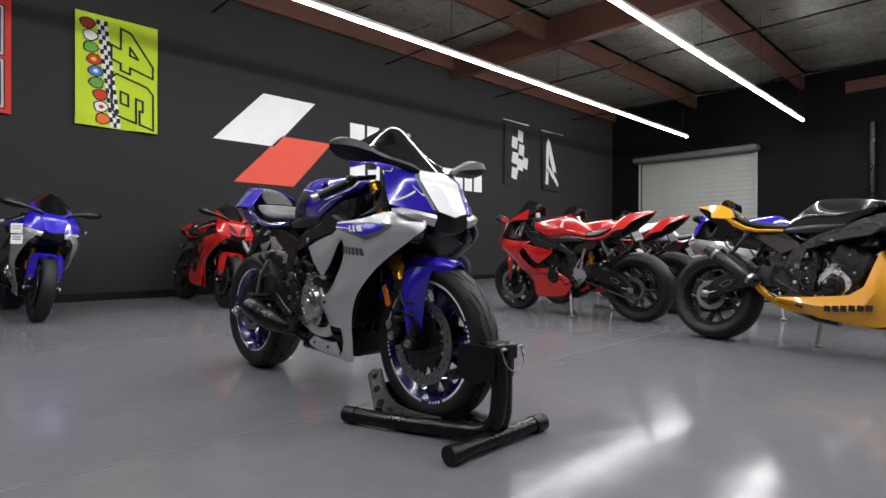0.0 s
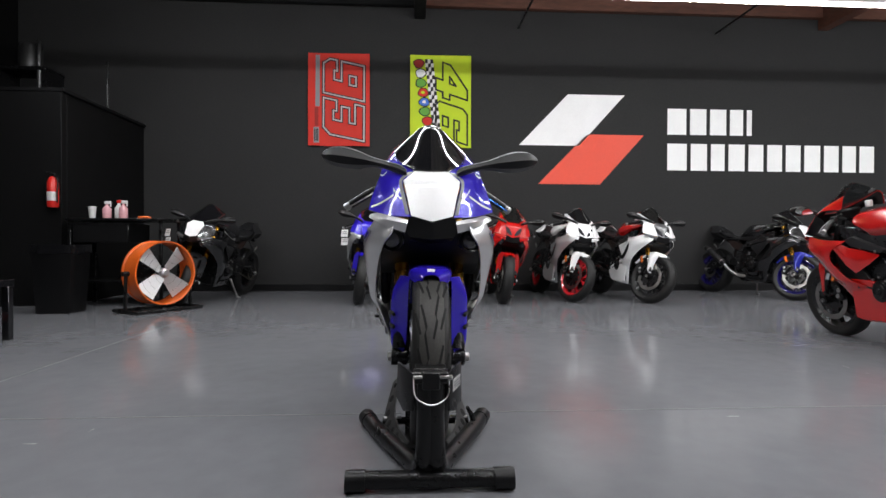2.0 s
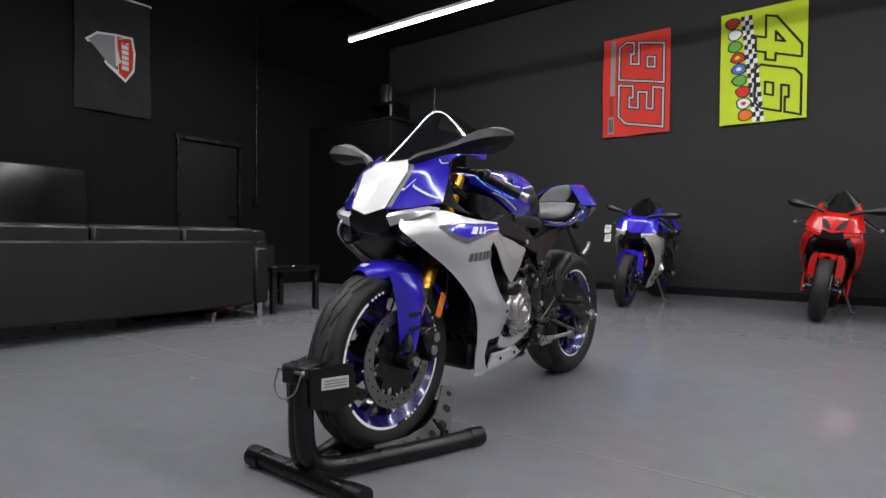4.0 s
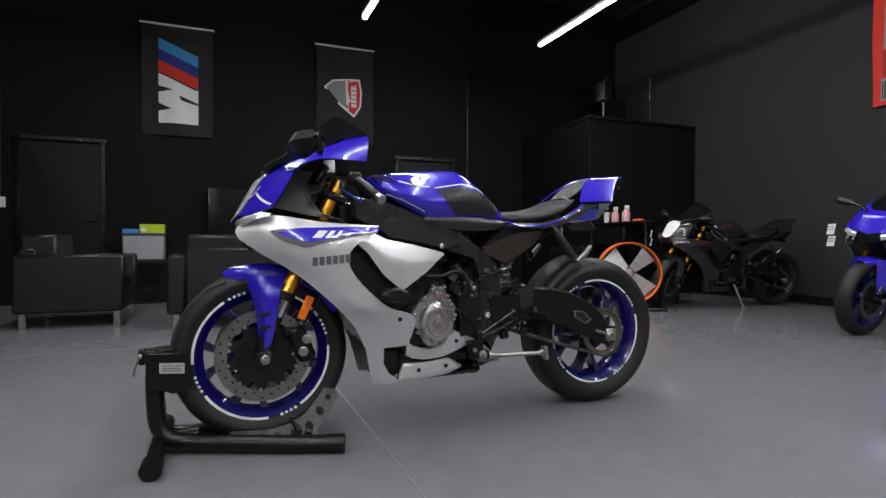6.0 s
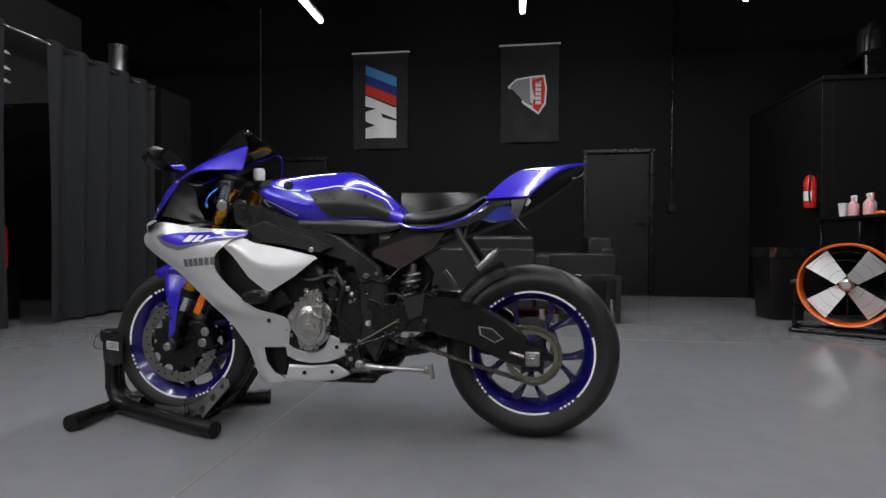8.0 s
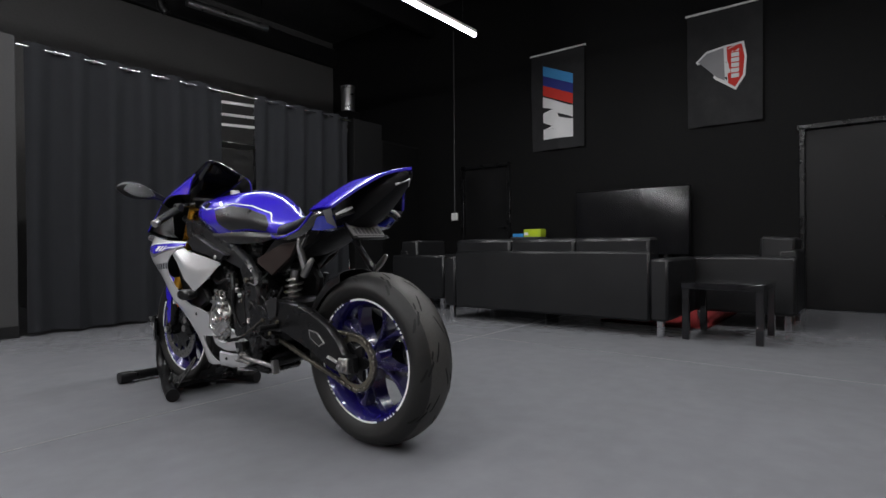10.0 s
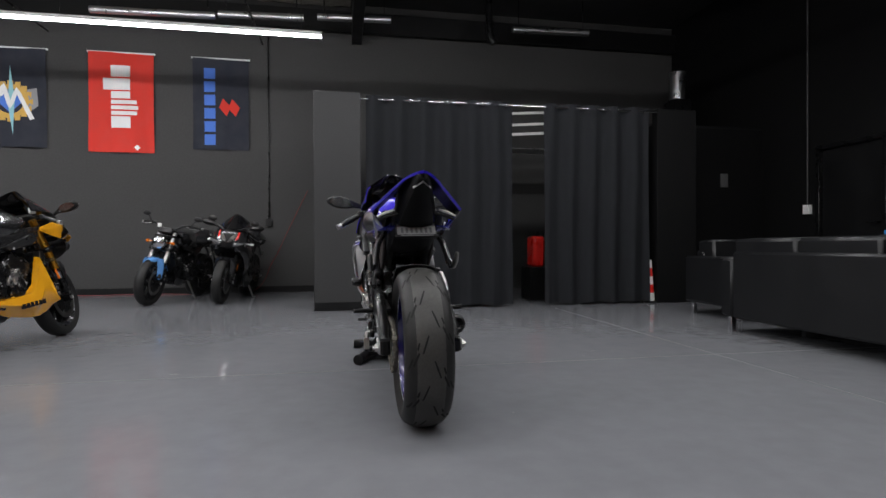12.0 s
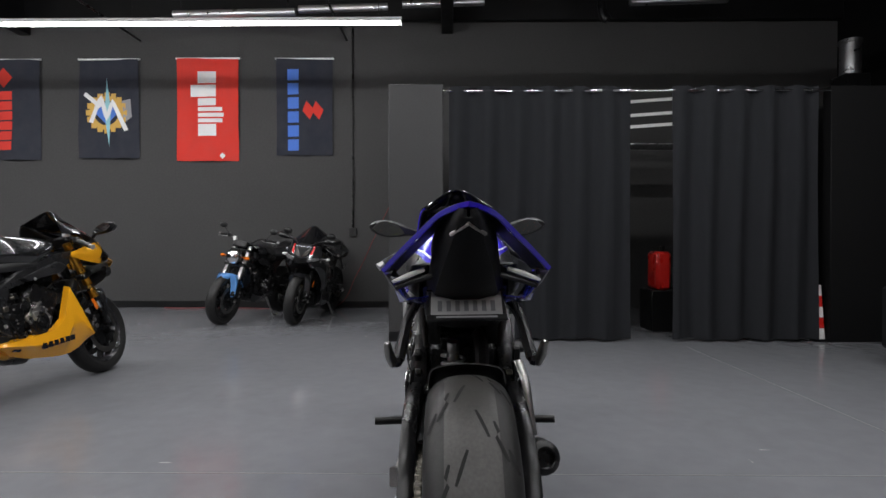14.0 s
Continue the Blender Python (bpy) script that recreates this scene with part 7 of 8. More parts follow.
def low_fairing(root, S):
    """A bike with the engine bare above a sweeping lower panel."""
    both("lower_fairing", ruled([[(x, 0.150, a), (x, 0.195, a - 0.012), (x, 0.205, m), (x, 0.130, c)] for x, a, m, c in ((0.48, 0.335, 0.315, 0.290), (0.70, 0.350, 0.285, 0.215), (0.88, 0.375, 0.280, 0.190), (0.95, 0.430, 0.290, 0.185), (1.02, 0.640, 0.400, 0.190), (1.10, 0.480, 0.360, 0.215), (1.17, 0.320, 0.290, 0.255))], 3), 0.004, S["belly"], root)
    for sg in (1, -1):
        for k in range(6):
            part("letter_block", Shape().box((0.985 - 0.042 * k, 0.199 * sg, 0.292 - 0.004 * k), (0.033, 0.012, 0.036), 0.001), BLACKP, root)
    both("nose_panel", loft([[(1.47, 0.062, 0.905), (1.485, 0.088, 0.850), (1.44, 0.095, 0.785)], [(1.34, 0.168, 0.940), (1.335, 0.198, 0.870), (1.30, 0.188, 0.780)], [(1.20, 0.196, 0.905), (1.18, 0.214, 0.850), (1.17, 0.205, 0.800)], [(1.07, 0.196, 0.865), (1.06, 0.203, 0.848), (1.06, 0.200, 0.832)]], 5, 4), 0.004, S["belly"], root, "orange-yellow side panel of the nose")


def full_sides(root, S, hero):
    # main side panel
    side = loft([[(1.455, 0.125, 0.785), (1.36, 0.190, 0.802), (1.20, 0.210, 0.780), (1.01, 0.200, 0.770)],
                 [(1.478, 0.135, 0.745), (1.36, 0.212, 0.745), (1.22, 0.237, 0.740), (1.06, 0.232, 0.735)],
                 [(1.435, 0.165, 0.700), (1.32, 0.226, 0.690), (1.20, 0.246, 0.680), (1.125, 0.242, 0.670)],
                 [(1.295, 0.190, 0.610), (1.21, 0.226, 0.600), (1.15, 0.240, 0.597), (1.098, 0.238, 0.592)],
                 [(1.190, 0.200, 0.520), (1.11, 0.226, 0.505), (1.04, 0.226, 0.498), (0.985, 0.218, 0.487)],
                 [(1.100, 0.190, 0.425), (1.02, 0.206, 0.430), (0.95, 0.206, 0.432), (0.872, 0.192, 0.438)],
                 [(1.047, 0.176, 0.330), (0.99, 0.186, 0.330), (0.94, 0.184, 0.330), (0.885, 0.172, 0.330)]], 5, 6)
    side = tapered(side)
    sides = [part("side_fairing", Shape().sheet(outward(side), 0.004), S["fair"], root, S.get("fair_label", ""), 50),
             part("side_fairing", Shape().sheet(outward(mirror_grid(side)), 0.004), S["fair"], root, S.get("fair_label", ""), 50)]
    up = ruled([[(1.115, 0.230, 0.738), (1.11, 0.234, 0.728), (1.105, 0.230, 0.718)], [(1.05, 0.214, 0.752), (1.055, 0.232, 0.712), (1.060, 0.230, 0.678)], [(0.985, 0.206, 0.722), (0.995, 0.228, 0.66), (1.000, 0.226, 0.598)], [(0.88, 0.194, 0.702), (0.905, 0.216, 0.63), (0.930, 0.217, 0.541)], [(0.765, 0.184, 0.674), (0.80, 0.194, 0.640), (0.835, 0.202, 0.602)], [(0.755, 0.184, 0.666), (0.765, 0.186, 0.660), (0.775, 0.188, 0.652)]], 4)
    both("upper_fairing", up, 0.004, S.get("fair2", S["fair"]), root)
    for sg in (1, -1):
        part("vent_insert", soft_plate([(1.15, 0.72), (1.02, 0.73), (0.93, 0.60), (0.86, 0.50), (0.95, 0.45), (1.09, 0.50), (1.14, 0.62)], 0.155 * sg, 0.185 * sg, 0.01), BLACKPLASTIC, root)
        if hero:
            part("frame_slider", Shape().lathe([(0, 0), (0.026, 0), (0.030, 0.01), (0.030, 0.045), (0.022, 0.055), (0, 0.055)], (0, 0, 0), "y", 16).moved(Matrix.Translation((0.965, 0.205 * sg, 0.528)) @ Matrix.Diagonal((1.75, sg, 0.85, 1))), BLACKPLASTIC, root)
        for p in ((0.935, 0.2055, 0.438), (0.835, 0.122, 0.228), (0.725, 0.124, 0.235), (0.695, 0.155, 0.335)):
            part("fairing_screw", Shape().lathe([(0, 0.003), (0.006, 0.003), (0.008, 0)], (0, 0, 0), "y", 10).moved(Matrix.Translation((p[0], p[1] * sg, p[2])) @ Matrix.Diagonal((1, sg, 1, 1))), ENGINE, root)
    both("fairing_foot", tapered(ruled([[(1.046, 0.175, 0.329), (1.01, 0.185, 0.329), (0.98, 0.182, 0.329)], [(1.032, 0.168, 0.27), (1.0, 0.178, 0.27), (0.977, 0.175, 0.268)], [(1.019, 0.166, 0.212), (0.99, 0.175, 0.208), (0.952, 0.170, 0.226)], [(1.013, 0.162, 0.190), (0.97, 0.170, 0.184), (0.905, 0.160, 0.192)]], 3)), 0.004, S["fair"], root)
    if S.get("full"):
        for sg in (1, -1):
            part("lower_panel", soft_plate([(1.03, 0.50), (0.90, 0.50), (0.74, 0.47), (0.60, 0.385), (0.575, 0.32), (0.64, 0.235), (0.72, 0.205), (0.95, 0.195), (1.02, 0.21)], 0.165 * sg, 0.186 * sg, 0.012), S["fair"], root)
            part("panel_seam", soft_plate([(0.98, 0.46), (0.80, 0.435), (0.66, 0.375), (0.665, 0.365), (0.80, 0.423), (0.98, 0.447)], 0.184 * sg, 0.188 * sg, 0.001), BLACKPLASTIC, root)
    mb = S.get("belly", S["fair"])
    both("belly_pan", tapered(ruled([[(x, 0.172, a), (x, 0.182, a - 0.006), (x, 0.177, c + 0.006), (x, 0.168, c)] for x, a, c in ((0.893, 0.347, 0.292), (0.867, 0.327, 0.278), (0.835, 0.317, 0.271), (0.805, 0.314, 0.268), (0.77, 0.320, 0.270), (0.743, 0.336, 0.273), (0.718, 0.382, 0.280), (0.66, 0.356, 0.303), (0.619, 0.337, 0.324))], 2)), 0.004, mb, root)
    both("belly_keel", tapered(ruled([[(x, 0.150, a), (x, 0.160, a - 0.008), (x, 0.164, c + 0.004), (x, 0.158, c - 0.004), (x, 0.03, c - 0.012)] for x, a, c in ((0.912, 0.212, 0.194), (0.897, 0.257, 0.193), (0.808, 0.255, 0.193), (0.714, 0.265, 0.205), (0.658, 0.232, 0.227))], 3)), 0.004, mb, root)
    part("belly_underside", Shape().box((0.72, 0, 0.200), (0.32, 0.19, 0.030), 0.012).box((0.545, 0, 0.232), (0.12, 0.20, 0.030), 0.012, pose(0, 0, 0, 0, 18, 0)), ENGINE, root)
    part("belly_tray", Shape().box((0.80, 0, 0.245), (0.24, 0.21, 0.07), 0.02), BLACKPLASTIC, root)
    part("belly_duct", Shape().box((0.955, 0, 0.265), (0.12, 0.20, 0.12), 0.02), BLACKPLASTIC, root)
    return side, sides


def fairing(root, S, hero):
    if S.get("low"):
        low_fairing(root, S)
    else:
        side, sides = full_sides(root, S, hero)
    # face panel, cowl sides, screen
    face = ruled([[(1.474, -0.070, 0.803), (1.488, 0, 0.783), (1.474, 0.070, 0.803)], [(1.396, -0.098, 0.926), (1.410, 0, 0.924), (1.396, 0.098, 0.926)], [(1.352, -0.060, 0.964), (1.360, 0, 0.962), (1.352, 0.060, 0.964)]], 6)
    part("face_panel", Shape().sheet([r[::-1] for r in face], 0.003), S["face"], root, S.get("face_label", ""))
    cowl = loft([[(1.474, 0.073, 0.800), (1.432, 0.145, 0.806), (1.372, 0.218, 0.826)], [(1.432, 0.090, 0.868), (1.396, 0.152, 0.874), (1.336, 0.207, 0.880)], [(1.394, 0.101, 0.928), (1.358, 0.152, 0.934), (1.306, 0.192, 0.930)], [(1.345, 0.066, 0.968), (1.308, 0.142, 0.978), (1.282, 0.182, 0.966)], [(1.20, 0.125, 1.038), (1.20, 0.158, 1.030), (1.205, 0.185, 0.996)], [(1.052, 0.135, 1.097), (1.036, 0.155, 1.074), (1.048, 0.171, 0.996)]], 5, 5)
    both("cowl", cowl, 0.004, S["cowl"], root)
    if S.get("stripe_cowl"):
        for cg in (cowl, mirror_grid(cowl)):
            part("red_stripe", decal(cg, [(0.08, 0.10), (0.45, 0.10), (0.45, 0.26), (0.12, 0.32)], 0.002, 8), REDP, root)
    n = len(cowl)
    both("cowl_liner", [[tuple(surf(cowl, i / (n - 1), k / 8, -0.007)) for k in range(9)] for i in range(n)], 0.002, BLACKPLASTIC, root)
    part("face_liner", Shape().sheet([[(x - 0.008, y * 0.97, z - 0.004) for x, y, z in row] for row in face], 0.002), BLACKPLASTIC, root)
    def screen_row(xe, xc, w, ze, zc):
        return [(xe + (xc - xe) * f, s * w * a, ze + (zc - ze) * f) for a, s, f in ((1, -1, 0), (0.62, -1, 0.46), (0.28, -1, 0.88), (0, 1, 1.0), (0.28, 1, 0.88), (0.62, 1, 0.46), (1, 1, 0))]

    scr = loft([screen_row(1.352, 1.362, 0.064, 0.968, 0.966), screen_row(1.285, 1.290, 0.112, 1.004, 1.030), screen_row(1.20, 1.215, 0.132, 1.042, 1.100), screen_row(1.115, 1.150, 0.140, 1.078, 1.160), screen_row(1.035, 1.120, 0.146, 1.090, 1.176)], 4, 3)
    part("screen", Shape().sheet([r[::-1] for r in scr], 0.003), S.get("screen", SMOKE), root, "dark smoked windscreen" if S.get("screen", SMOKE) is SMOKE else "clear windscreen", 60)
    both("inner_cowl", ruled([[(1.368, 0.200, 0.828), (1.25, 0.196, 0.803), (1.12, 0.186, 0.788)], [(1.332, 0.197, 0.880), (1.27, 0.184, 0.848), (1.20, 0.168, 0.806)], [(1.302, 0.190, 0.930), (1.27, 0.172, 0.900), (1.238, 0.152, 0.862)], [(1.278, 0.186, 0.964), (1.262, 0.168, 0.945), (1.25, 0.150, 0.925)]], 3), 0.003, BLACKPLASTIC, root)
    # nose: intake, brows, lamps, inner black
    part("nose_intake", Shape().sheet(ruled([[(1.472, -0.074, 0.800), (1.486, 0, 0.780), (1.472, 0.074, 0.800)], [(1.466, -0.090, 0.768), (1.480, 0, 0.752), (1.466, 0.090, 0.768)], [(1.458, -0.074, 0.736), (1.472, 0, 0.728), (1.458, 0.074, 0.736)], [(1.38, -0.07, 0.718), (1.39, 0, 0.712), (1.38, 0.07, 0.718)]], 4), 0.003), BLACKPLASTIC, root)
    part("nose_inner", Shape().sheet(loft([[(1.44, -0.135, 0.79), (1.42, 0, 0.78), (1.44, 0.135, 0.79)], [(1.42, -0.155, 0.73), (1.40, 0, 0.72), (1.42, 0.155, 0.73)], [(1.34, -0.175, 0.665), (1.30, 0, 0.655), (1.34, 0.175, 0.665)], [(1.20, -0.18, 0.60), (1.16, 0, 0.60), (1.20, 0.18, 0.60)]], 3, 3), 0.004), BLACKPLASTIC, root)
    for sg in (1, -1):
        br = ruled([[(1.470, 0.078 * sg, 0.788), (1.478, 0.082 * sg, 0.776), (1.468, 0.088 * sg, 0.748)], [(1.452, 0.130 * sg, 0.798), (1.464, 0.138 * sg, 0.786), (1.458, 0.142 * sg, 0.764)], [(1.402, 0.185 * sg, 0.812), (1.418, 0.194 * sg, 0.800), (1.424, 0.196 * sg, 0.788)], [(1.372, 0.208 * sg, 0.808), (1.380, 0.212 * sg, 0.802), (1.385, 0.212 * sg, 0.797)]], 3)
        part("brow", Shape().sheet(br, 0.003), S.get("brow", SILVERP), root)
        lamp = part("headlamp", Shape().lathe([(0, 0.012), (0.02, 0.010), (0.03, 0.0), (0.034, -0.01), (0.038, -0.03)], (0, 0, 0), "x", 20).moved(Matrix.Translation((1.435, 0.135 * sg, 0.722)) @ pose(0, 0, 0, 0, 10, 18 * sg)), LENS, root)
        part("lamp_bezel", Shape().lathe([(0.031, 0.003), (0.036, 0.006), (0.040, -0.004), (0.036, -0.02)], (0, 0, 0), "x", 20).moved(Matrix.Translation((1.433, 0.135 * sg, 0.722)) @ pose(0, 0, 0, 0, 10, 18 * sg)), BLACKPLASTIC, lamp)
        if S.get("eyes"):
            a = (lambda v: 0.5 + v) if sg > 0 else (lambda v: 0.5 - v)
            part("headlamp", Shape().sheet([[(x + 0.004, y, z) for x, y, z in [surf(face, u0 + (u1 - u0) * k / 4, a(v), 0.0) for k in range(5)]] for v, u0, u1 in ((0.10, 0.06, 0.12), (0.22, 0.06, 0.28), (0.38, 0.09, 0.40), (0.49, 0.16, 0.44))], 0.004), S.get("eye", LENS), root, "slanted headlamp")
        if S.get("stalks"):
            part("indicator", Shape().ball((1.27, 0.27 * sg, 0.80), 0.026, 10, (1.2, 1.2, 0.7)).tube([(1.24, 0.17 * sg, 0.80), (1.27, 0.25 * sg, 0.80)], 0.008, 8), WHITEPLASTIC, root)
            part("tall_mirror", Shape().tube([(1.30, 0.15 * sg, 0.95), (1.27, 0.24 * sg, 1.05)], 0.007, 8).ball((1.265, 0.27 * sg, 1.08), 0.05, 12, (0.3, 1.1, 0.75)), BLACKPLASTIC, root)
        # mirrors
        secs = []
        for y, x, z, rx, rz in ((0.088, 1.372, 0.958, 0.018, 0.012), (0.108, 1.362, 0.970, 0.021, 0.017), (0.140, 1.348, 0.987, 0.019, 0.016), (0.180, 1.332, 1.004, 0.018, 0.016), (0.222, 1.322, 1.019, 0.030, 0.021), (0.265, 1.318, 1.029, 0.046, 0.033), (0.315, 1.314, 1.036, 0.052, 0.040), (0.360, 1.308, 1.041, 0.044, 0.034), (0.390, 1.294, 1.044, 0.018, 0.018), (0.400, 1.292, 1.045, 0.006, 0.006)):
            dz = 0.016 * min(1.0, max(0.0, (y - 0.10) / 0.14))
            secs.append([(x + rx * c - 2.0 * dz, y * sg, z - dz + rz * d) for c, d in ((0.95, -0.10), (0.55, 0.72), (-0.25, 0.98), (-0.72, 0.62), (-0.74, -0.55), (-0.30, -0.98), (0.50, -0.72))])
        cols = [spline([c[k] for c in secs], 3) for k in range(7)]
        shell = [[cols[k][i] for k in range(7)] + [cols[0][i]] for i in range(len(cols[0]))]
        mx = part("mirror", Shape().sheet(shell).add([tuple(p) for p in shell[0][:-1]], [tuple(range(len(shell[0]) - 1))]), S.get("mirror", BLACKPLASTIC), root, angle=24)
        gl = [(0.236, 1.012), (0.262, 1.001), (0.315, 1.002), (0.352, 1.013), (0.384, 1.036), (0.360, 1.063), (0.318, 1.068), (0.270, 1.053)]
        part("mirror_glass", Shape().add([(1.231 + 0.20 * (z - 1.033) - 0.03 * (y - 0.31), y * sg, z - 0.016) for y, z in gl], [tuple(range(8))]), MIRROR, mx)
        if hero:
            # logo patch on the side panel
            gg = side if sg > 0 else mirror_grid(side)
            dr = -1 if sg > 0 else 1
            par = sides[0] if sg > 0 else sides[1]
            f = on_side(side, sg)
            part("grey_decal", strip(f, [(1.375, 0.752), (1.315, 0.762), (1.10, 0.762), (1.01, 0.758)], [(1.372, 0.744), (1.335, 0.715), (1.265, 0.695), (1.20, 0.712), (1.11, 0.730), (1.02, 0.744)], 0.0022), GREYDECAL, par)
            part("blue_decal", strip(f, [(1.352, 0.746), (1.30, 0.759), (1.10, 0.765), (1.012, 0.762)], [(1.350, 0.742), (1.318, 0.727), (1.26, 0.714), (1.20, 0.722), (1.11, 0.738), (1.016, 0.748)], 0.0032), BLUEDECAL, par)
            part("white_line", line_on(f, [(1.33, 0.757), (1.28, 0.764), (1.10, 0.769), (1.02, 0.767)], 0.0045, 0.0042), WHITEDECAL, par)
            part("white_line", line_on(f, [(1.20, 0.728), (1.13, 0.743), (1.04, 0.747), (1.02, 0.754)], 0.0035, 0.0042), WHITEDECAL, par)
            for x0, wd in ((1.235, 0.030), (1.195, 0.016), (1.165, 0.012)):
                part("white_mark", strip(f, [(x0 - 0.012, 0.752), (x0 - wd - 0.012, 0.752)], [(x0 + 0.012, 0.728), (x0 - wd + 0.012, 0.728)], 0.0045, 4, 2), WHITEDECAL, par)
            for k in range(6):
                a = 1.245 - 0.0215 * k
                zl = 0.650 + 0.0018 * k
                part("grey_letter_block", strip(f, [(a, zl + 0.014), (a - 0.0165, zl + 0.014)], [(a, zl - 0.014), (a - 0.0165, zl - 0.014)], 0.0022, 3, 2), GREYDECAL, par)
            cg = cowl if sg > 0 else mirror_grid(cowl)
            for q in ([(0.02, 0.0), (0.44, 0.0), (0.42, 0.11), (0.02, 0.09)], [(0.40, 0.0), (0.58, 0.0), (0.56, 0.10), (0.42, 0.11)]):
                part("grey_edge", decal(cg, q, 0.0012, 10, -dr), GREYEDGE, root)
            for run in ([(0.17, 0.09), (0.17, 0.16), (0.27, 0.30), (0.20, 0.31), (0.03, 0.95)], [(0.54, 0.66), (0.48, 0.78), (0.52, 0.97)]):
                for qa, qb in zip(run[:-1], run[1:]):
                    part("white_line", decal(cg, [(qa[0], qa[1]), (qb[0], qb[1]), (qb[0] + 0.022, qb[1]), (qa[0] + 0.022, qa[1])], 0.0020, 8), WHITEDECAL, root)


# ---------------------------------------------------------------- the bike in the stand
HERO = dict(hero=True, fair=SILVERP, fair_label="silver side fairing with blue and grey patch", cowl=BLUE, face=WHITEP, face_label="white centre panel of the nose", tank=BLUE, tail=BLUE, fender=BLUE, rim=RIMBLUE, stripe=True, frame=FRAME)
HX, HY, HH = 1.625, 3.112, -90.0
HERO_M = pose(HX, HY, 0, 0, 0, HH)
motorcycle("blue and silver sport motorcycle held upright in a front stand", HERO, pose(HX, HY, 0.010, -0.9, 0.37, HH))


def splay(x0, k, lean=0.0, z0=0.0):
    """Swings a flat plate outwards behind the line x0 and tips it inwards above z0."""
    return Matrix(((1, 0, 0, 0), (-k, 1, -lean, k * x0 + lean * z0), (0, 0, 1, 0), (0, 0, 0, 1)))


def wheel_stand(m):
    root = thing("wheel_stand", "black tubular steel front wheel stand with end caps", "wheel stand", m)
    TB = BLACKSTEEL
    for sg in (1, -1):
        tb = part("side_tube", Shape().tube(spline([(1.150, 0.225 * sg, 0.032), (1.30, 0.175 * sg, 0.033), (1.50, 0.095 * sg, 0.036), (1.66, 0.036 * sg, 0.046), (1.718, 0.018 * sg, 0.090), (1.732, 0.012 * sg, 0.19), (1.732, 0.011 * sg, 0.325)], 5), 0.0285, 16), TB, root)
        d = Vector((0.15, -0.05 * sg, 0)).normalized()
        part("end_cap", Shape().tube([Vector((1.140, 0.2285 * sg, 0.032)), Vector((1.140, 0.2285 * sg, 0.032)) + d * 0.055], 0.031, 18), BLACKPLASTIC, tb)
        part("wheel_plate", soft_plate([(1.745, 0.345), (1.622, 0.352), (1.612, 0.24), (1.67, 0.215), (1.74, 0.235)], 0.046 * sg, 0.053 * sg, 0.002).moved(splay(1.745, 0.36 * sg)), BLACKSTEEL, root)
        ck = part("chock_plate", soft_plate([(1.50, 0.062), (1.38, 0.066), (1.31, 0.082), (1.255, 0.112), (1.208, 0.165), (1.188, 0.192), (1.152, 0.188), (1.140, 0.165), (1.243, 0.032), (1.275, 0.024), (1.50, 0.036)], 0.070 * sg, 0.076 * sg, 0.0015).moved(splay(1.50, 0.33 * sg, 0.55 * sg, 0.04)), CHOCK, root)
        for u, v, r in ((1.40, 0.050, 0.008), (1.350, 0.051, 0.009), (1.295, 0.057, 0.012), (1.245, 0.077, 0.014), (1.207, 0.121, 0.013), (1.176, 0.163, 0.009)):
            part("plate_hole", Shape().lathe([(0, 0.0775), (r, 0.0775), (r, 0.0685), (0, 0.0685)], (0, 0, 0), "y", 14).moved(splay(1.50, 0.33 * sg, 0.55 * sg, 0.04) @ Matrix.Translation((u, 0, v)) @ Matrix.Diagonal((1, sg, 1, 1))), GROOVE, ck)
        part("pivot_bolt", Shape().tube([(1.25, 0.09 * sg, 0.058), (1.25, 0.155 * sg, 0.058)], 0.009, 8), STEEL, root)
    part("cross_tube", Shape().tube([(1.722, -0.225, 0.034), (1.722, 0.225, 0.034)], 0.026, 16), TB, root)
    for sg in (1, -1):
        part("end_cap", Shape().tube([(1.722, 0.186 * sg, 0.032), (1.722, 0.243 * sg, 0.032)], 0.032, 18), BLACKPLASTIC, root)
    part("gusset", Shape().tube([(1.725, 0, 0.045), (1.60, 0.0, 0.05)], 0.022, 12).box((1.732, 0, 0.12), (0.03, 0.08, 0.03), 0.004), TB, root)
    part("head", Shape().box((1.732, 0, 0.335), (0.06, 0.10, 0.035), 0.005).box((1.70, 0, 0.350), (0.07, 0.09, 0.012), 0.003).box((1.77, 0, 0.33), (0.02, 0.05, 0.05), 0.004), TB, root)
    part("pin", Shape().tube([(1.772, -0.050, 0.34), (1.772, 0.050, 0.34)], 0.005, 8).ball((1.772, 0.054, 0.34), 0.008, 8), STEEL, root)
    part("pin_cable", Shape().tube(spline([(1.772, -0.050, 0.338), (1.790, -0.044, 0.290), (1.795, 0.0, 0.268), (1.790, 0.044, 0.290), (1.772, 0.050, 0.338)], 6), 0.0025, 6), STEEL, root)
    part("chock_floor", Shape().sheet([[(1.388 + 0.305 * math.cos(a), y, 0.318 + 0.305 * math.sin(a)) for y in (-0.076, -0.03, 0.03, 0.076)] for a in [radians(-140 + 70 * k / 8) for k in range(9)]], 0.004), TB, root)
    part("clamp_handle", Shape().tube([(1.31, 0.15, 0.115), (1.285, 0.172, 0.075), (1.31, 0.180, 0.010)], [0.006, 0.011, 0.009], 8), TB, root)
    part("cross_bar", Shape().tube([(1.25, -0.16, 0.05), (1.25, 0.16, 0.05)], 0.014, 10), TB, root)
    part("warning_label", Shape().box((1.676, 0.0545, 0.300), (0.076, 0.002, 0.034)).moved(splay(1.745, 0.36)), material("label_grey", (0.4, 0.4, 0.4), 0.6), root, "pale warning label")
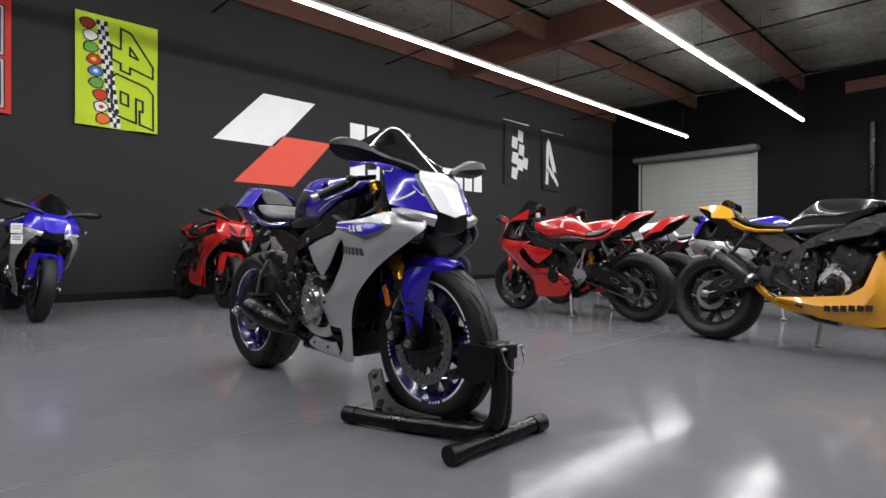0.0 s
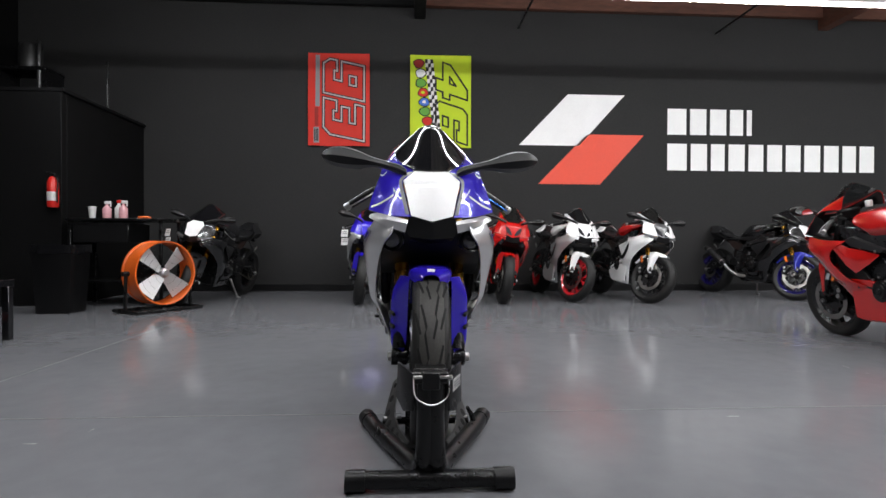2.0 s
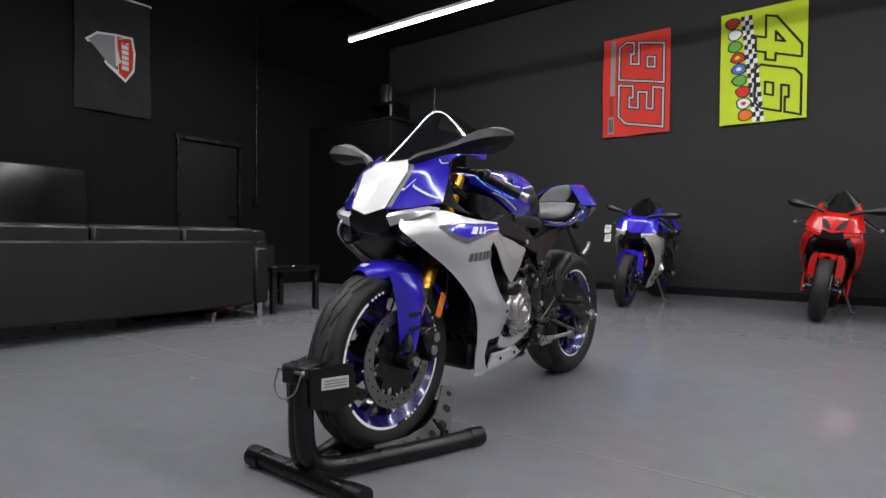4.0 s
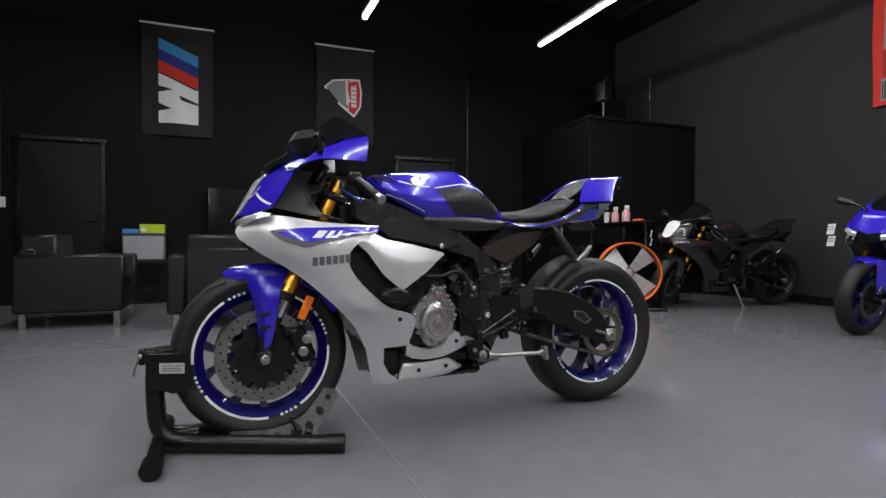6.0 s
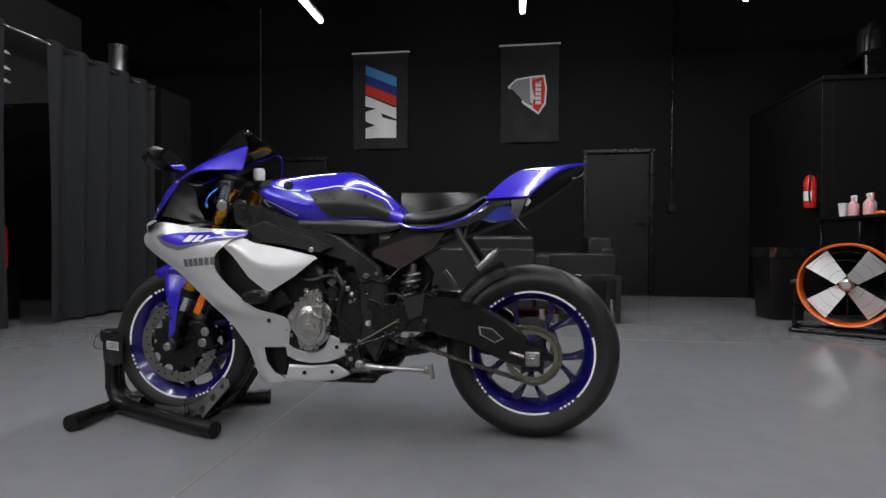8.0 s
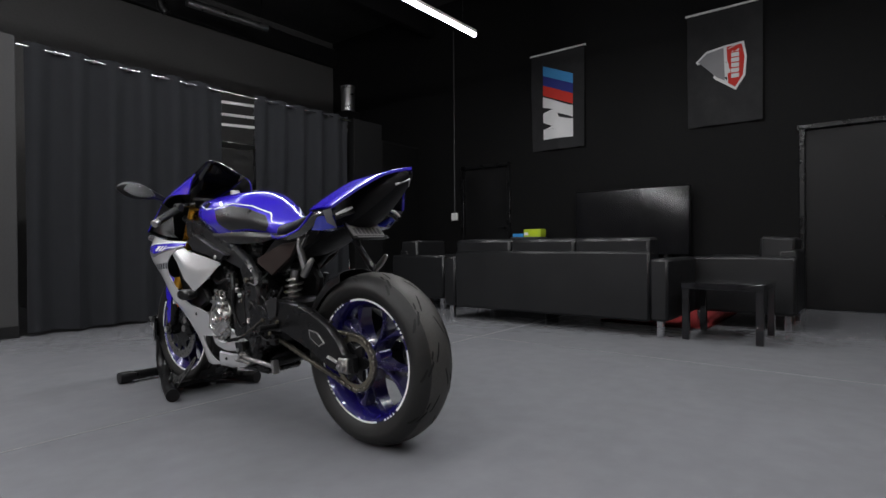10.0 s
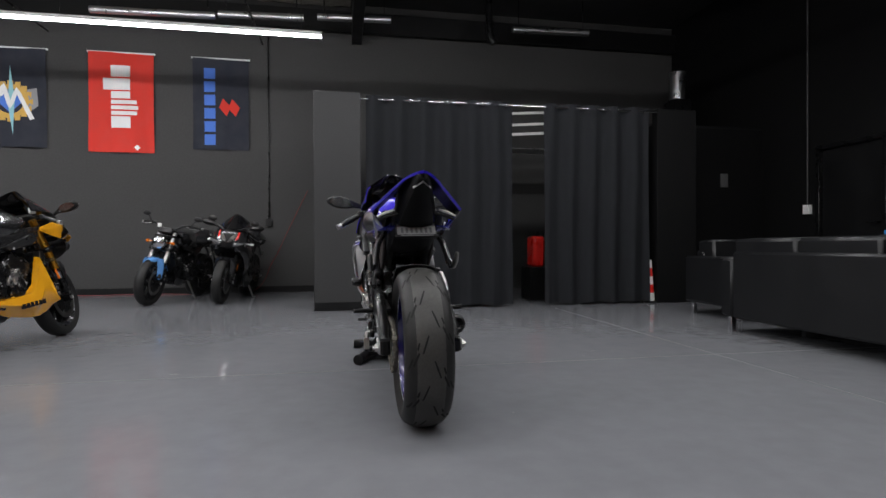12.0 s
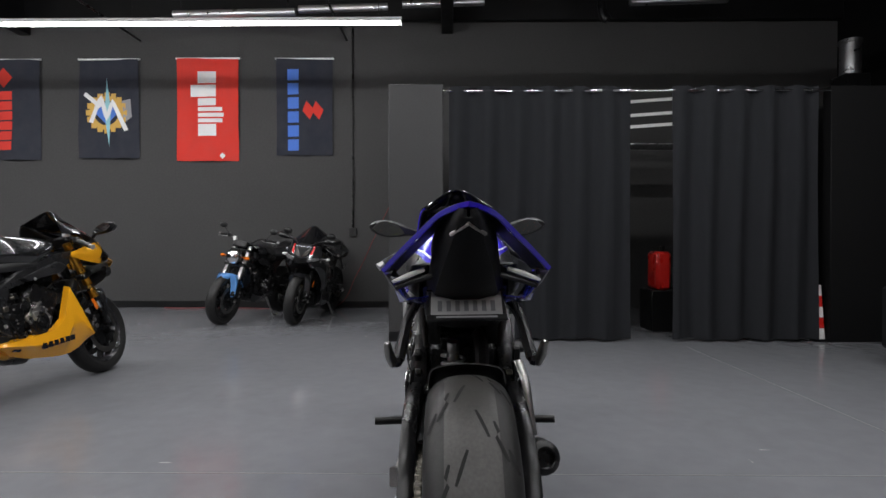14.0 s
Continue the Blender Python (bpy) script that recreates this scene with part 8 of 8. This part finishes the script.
    for k in range(3):
        part("label_bar", Shape().box((1.676, 0.0562, 0.292 + 0.008 * k), (0.062, 0.001, 0.003)).moved(splay(1.745, 0.36)), GREYDECAL, root)


wheel_stand(HERO_M)

# ---------------------------------------------------------------- the parked bikes
def parked(label, S, fx, fy, heading, lean=8.5):
    """Placed by the point where the front tyre meets the floor; heading: compass of travel in degrees from +x."""
    h = radians(heading)
    x, y = fx - AX_F[0] * math.cos(h), fy - AX_F[0] * math.sin(h)
    return motorcycle(label, S, pose(x, y, 0.010, -lean, 0, heading))


def sale_tag(fx, fy, heading, side):
    m = pose(fx, fy, 0, 0, 0, heading)
    root = thing("sale_tag", "white paper sale tags hung on the motorcycle nose", "tag", m)
    for z, h in ((0.83, 0.085), (0.735, 0.085)):
        part("sheet", Shape().box((0.085, side * 0.15, z), (0.003, 0.085, h), 0.001, pose(0, 0, 0, 0, -12, 25 * side)), WHITEPLASTIC, root)
        for k in range(3):
            part("text_bar", Shape().box((0.0875, side * 0.15, z - 0.022 + 0.02 * k), (0.001, 0.06, 0.006), 0, pose(0, 0, 0, 0, -12, 25 * side)), GREYDECAL, root)


BLUER = dict(fair=SILVERP, cowl=BLUE, face=BLUE, tank=BLUE, tail=BLUE, fender=BLUE, rim=RIMBLUE)
BLACKR = dict(steer=28, fair=BLACKP, cowl=BLACKP, face=WHITEP, tank=BLACKP, tail=BLACKP, fender=BLACKP, rim=RIMBLACK, brow=GREYP, cover=ENGINE)
REDR = dict(full=True, fair=REDP, cowl=REDP, face=REDP, tank=REDP, tail=REDP, fender=REDP, rim=RIMBLACK, screen=CLEAR, eyes=True, brow=REDP, fork=BLACKSTEEL, cover=ENGINE, tail_side=REDP)
WHITER = dict(full=True, steer=20, fair=SILVERP, cowl=WHITEP, face=WHITEP, tank=WHITEP, tail=WHITEP, fender=WHITEP, rim=RIMRED, eyes=True, brow=WHITEP, fork=STEEL, cover=ENGINE)
WHITEB = dict(full=True, steer=24, fair=WHITEP, cowl=WHITEP, face=GREYP, tank=REDP, tail=WHITEP, fender=WHITEP, rim=RIMBLACK, screen=CLEAR, eyes=True, brow=GREYP, cover=ENGINE)
BLACKB = dict(steer=22, fair=BLACKP, cowl=BLACKP, face=WHITEP, tank=BLACKP, tail=BLACKP, fender=BLUE2, rim=RIMBLUE, can="long2", brow=GREYP, cover=ENGINE)
YELLOWR = dict(low=True, steer=10, fair=BLACKP, belly=YELLOWP, cowl=BLACKP, face=YELLOWP, tank=BLACKP, tail=YELLOWP, fender=BLACKP, rim=RIMBLACK, can="long", fork=GOLD, brow=YELLOWP, cover=ENGINE, tail_side=YELLOWP)
NAKED = dict(naked=True, fair=BLACKP, tank=BLACKP, tail=BLACKP, fender=LBLUEP, rim=RIMBLACK, fork=STEEL, cover=ENGINE, can="long2")
SMALLR = dict(stalks=True, eye=CHROME, stripe_cowl=True, full=True, fair=BLACKP, cowl=BLACKP, face=BLACKP, tank=BLACKP, tail=BLACKP, fender=BLACKP, rim=RIMBLACK, screen=SMOKE, eyes=True, brow=GREYP, fork=BLACKSTEEL, cover=ENGINE)
BLUESILVER = dict(fair=SILVERP, cowl=BLUE, face=WHITEP, tank=BLUE, tail=SILVERP, fender=SILVERP, rim=RIMBLACK, cover=ENGINE)
WHITEO = dict(fair=WHITEP, cowl=WHITEP, face=WHITEP, tank=WHITEP, tail=ORANGE, fender=WHITEP, rim=RIMBLACK, cover=ENGINE, tail_side=WHITEP)

parked("deep blue sport motorcycle with sale tags, parked by the wall", BLUER, 0.96, 6.22, -88)
parked("black sport motorcycle with white nose and gold forks", BLACKR, -1.0, 6.19, -98)
parked("bright red sport motorcycle with clear screen, parked by the wall", REDR, 2.66, 6.25, -92)
parked("white and silver sport motorcycle with red wheels", WHITER, 3.58, 6.42, -86)
parked("white sport motorcycle with red tank and clear screen", WHITEB, 4.47, 6.24, -84)
parked("black sport motorcycle with blue wheels", BLACKB, 6.50, 6.50, -77)
parked("glossy red sport motorcycle with black wheels on its side stand", dict(REDR, gold_shock=True, rearset=SILVER), 5.01, 3.95, 90.3)
parked("black and orange-yellow sport motorcycle with carbon exhaust", YELLOWR, 4.27, 0.33, -99)
parked("black naked motorcycle with light blue front mudguard", NAKED, 4.38, -2.07, 80)
parked("small black sport motorcycle with red stripes", SMALLR, 3.52, -2.08, 86)
parked("red sport motorcycle standing behind another red one", REDR, 5.88, 4.0, 90)
parked("red and white sport motorcycle in the row", dict(REDR, fair=WHITEP, tank=WHITEP), 6.98, 3.9, 88)
parked("blue and silver sport motorcycle in the row", BLUESILVER, 6.36, 2.45, 86)
parked("white sport motorcycle with an orange tail", WHITEO, 7.55, 5.15, 92)

sale_tag(0.96, 6.22, -88, -1)
sale_tag(-1.0, 6.19, -98, -1)
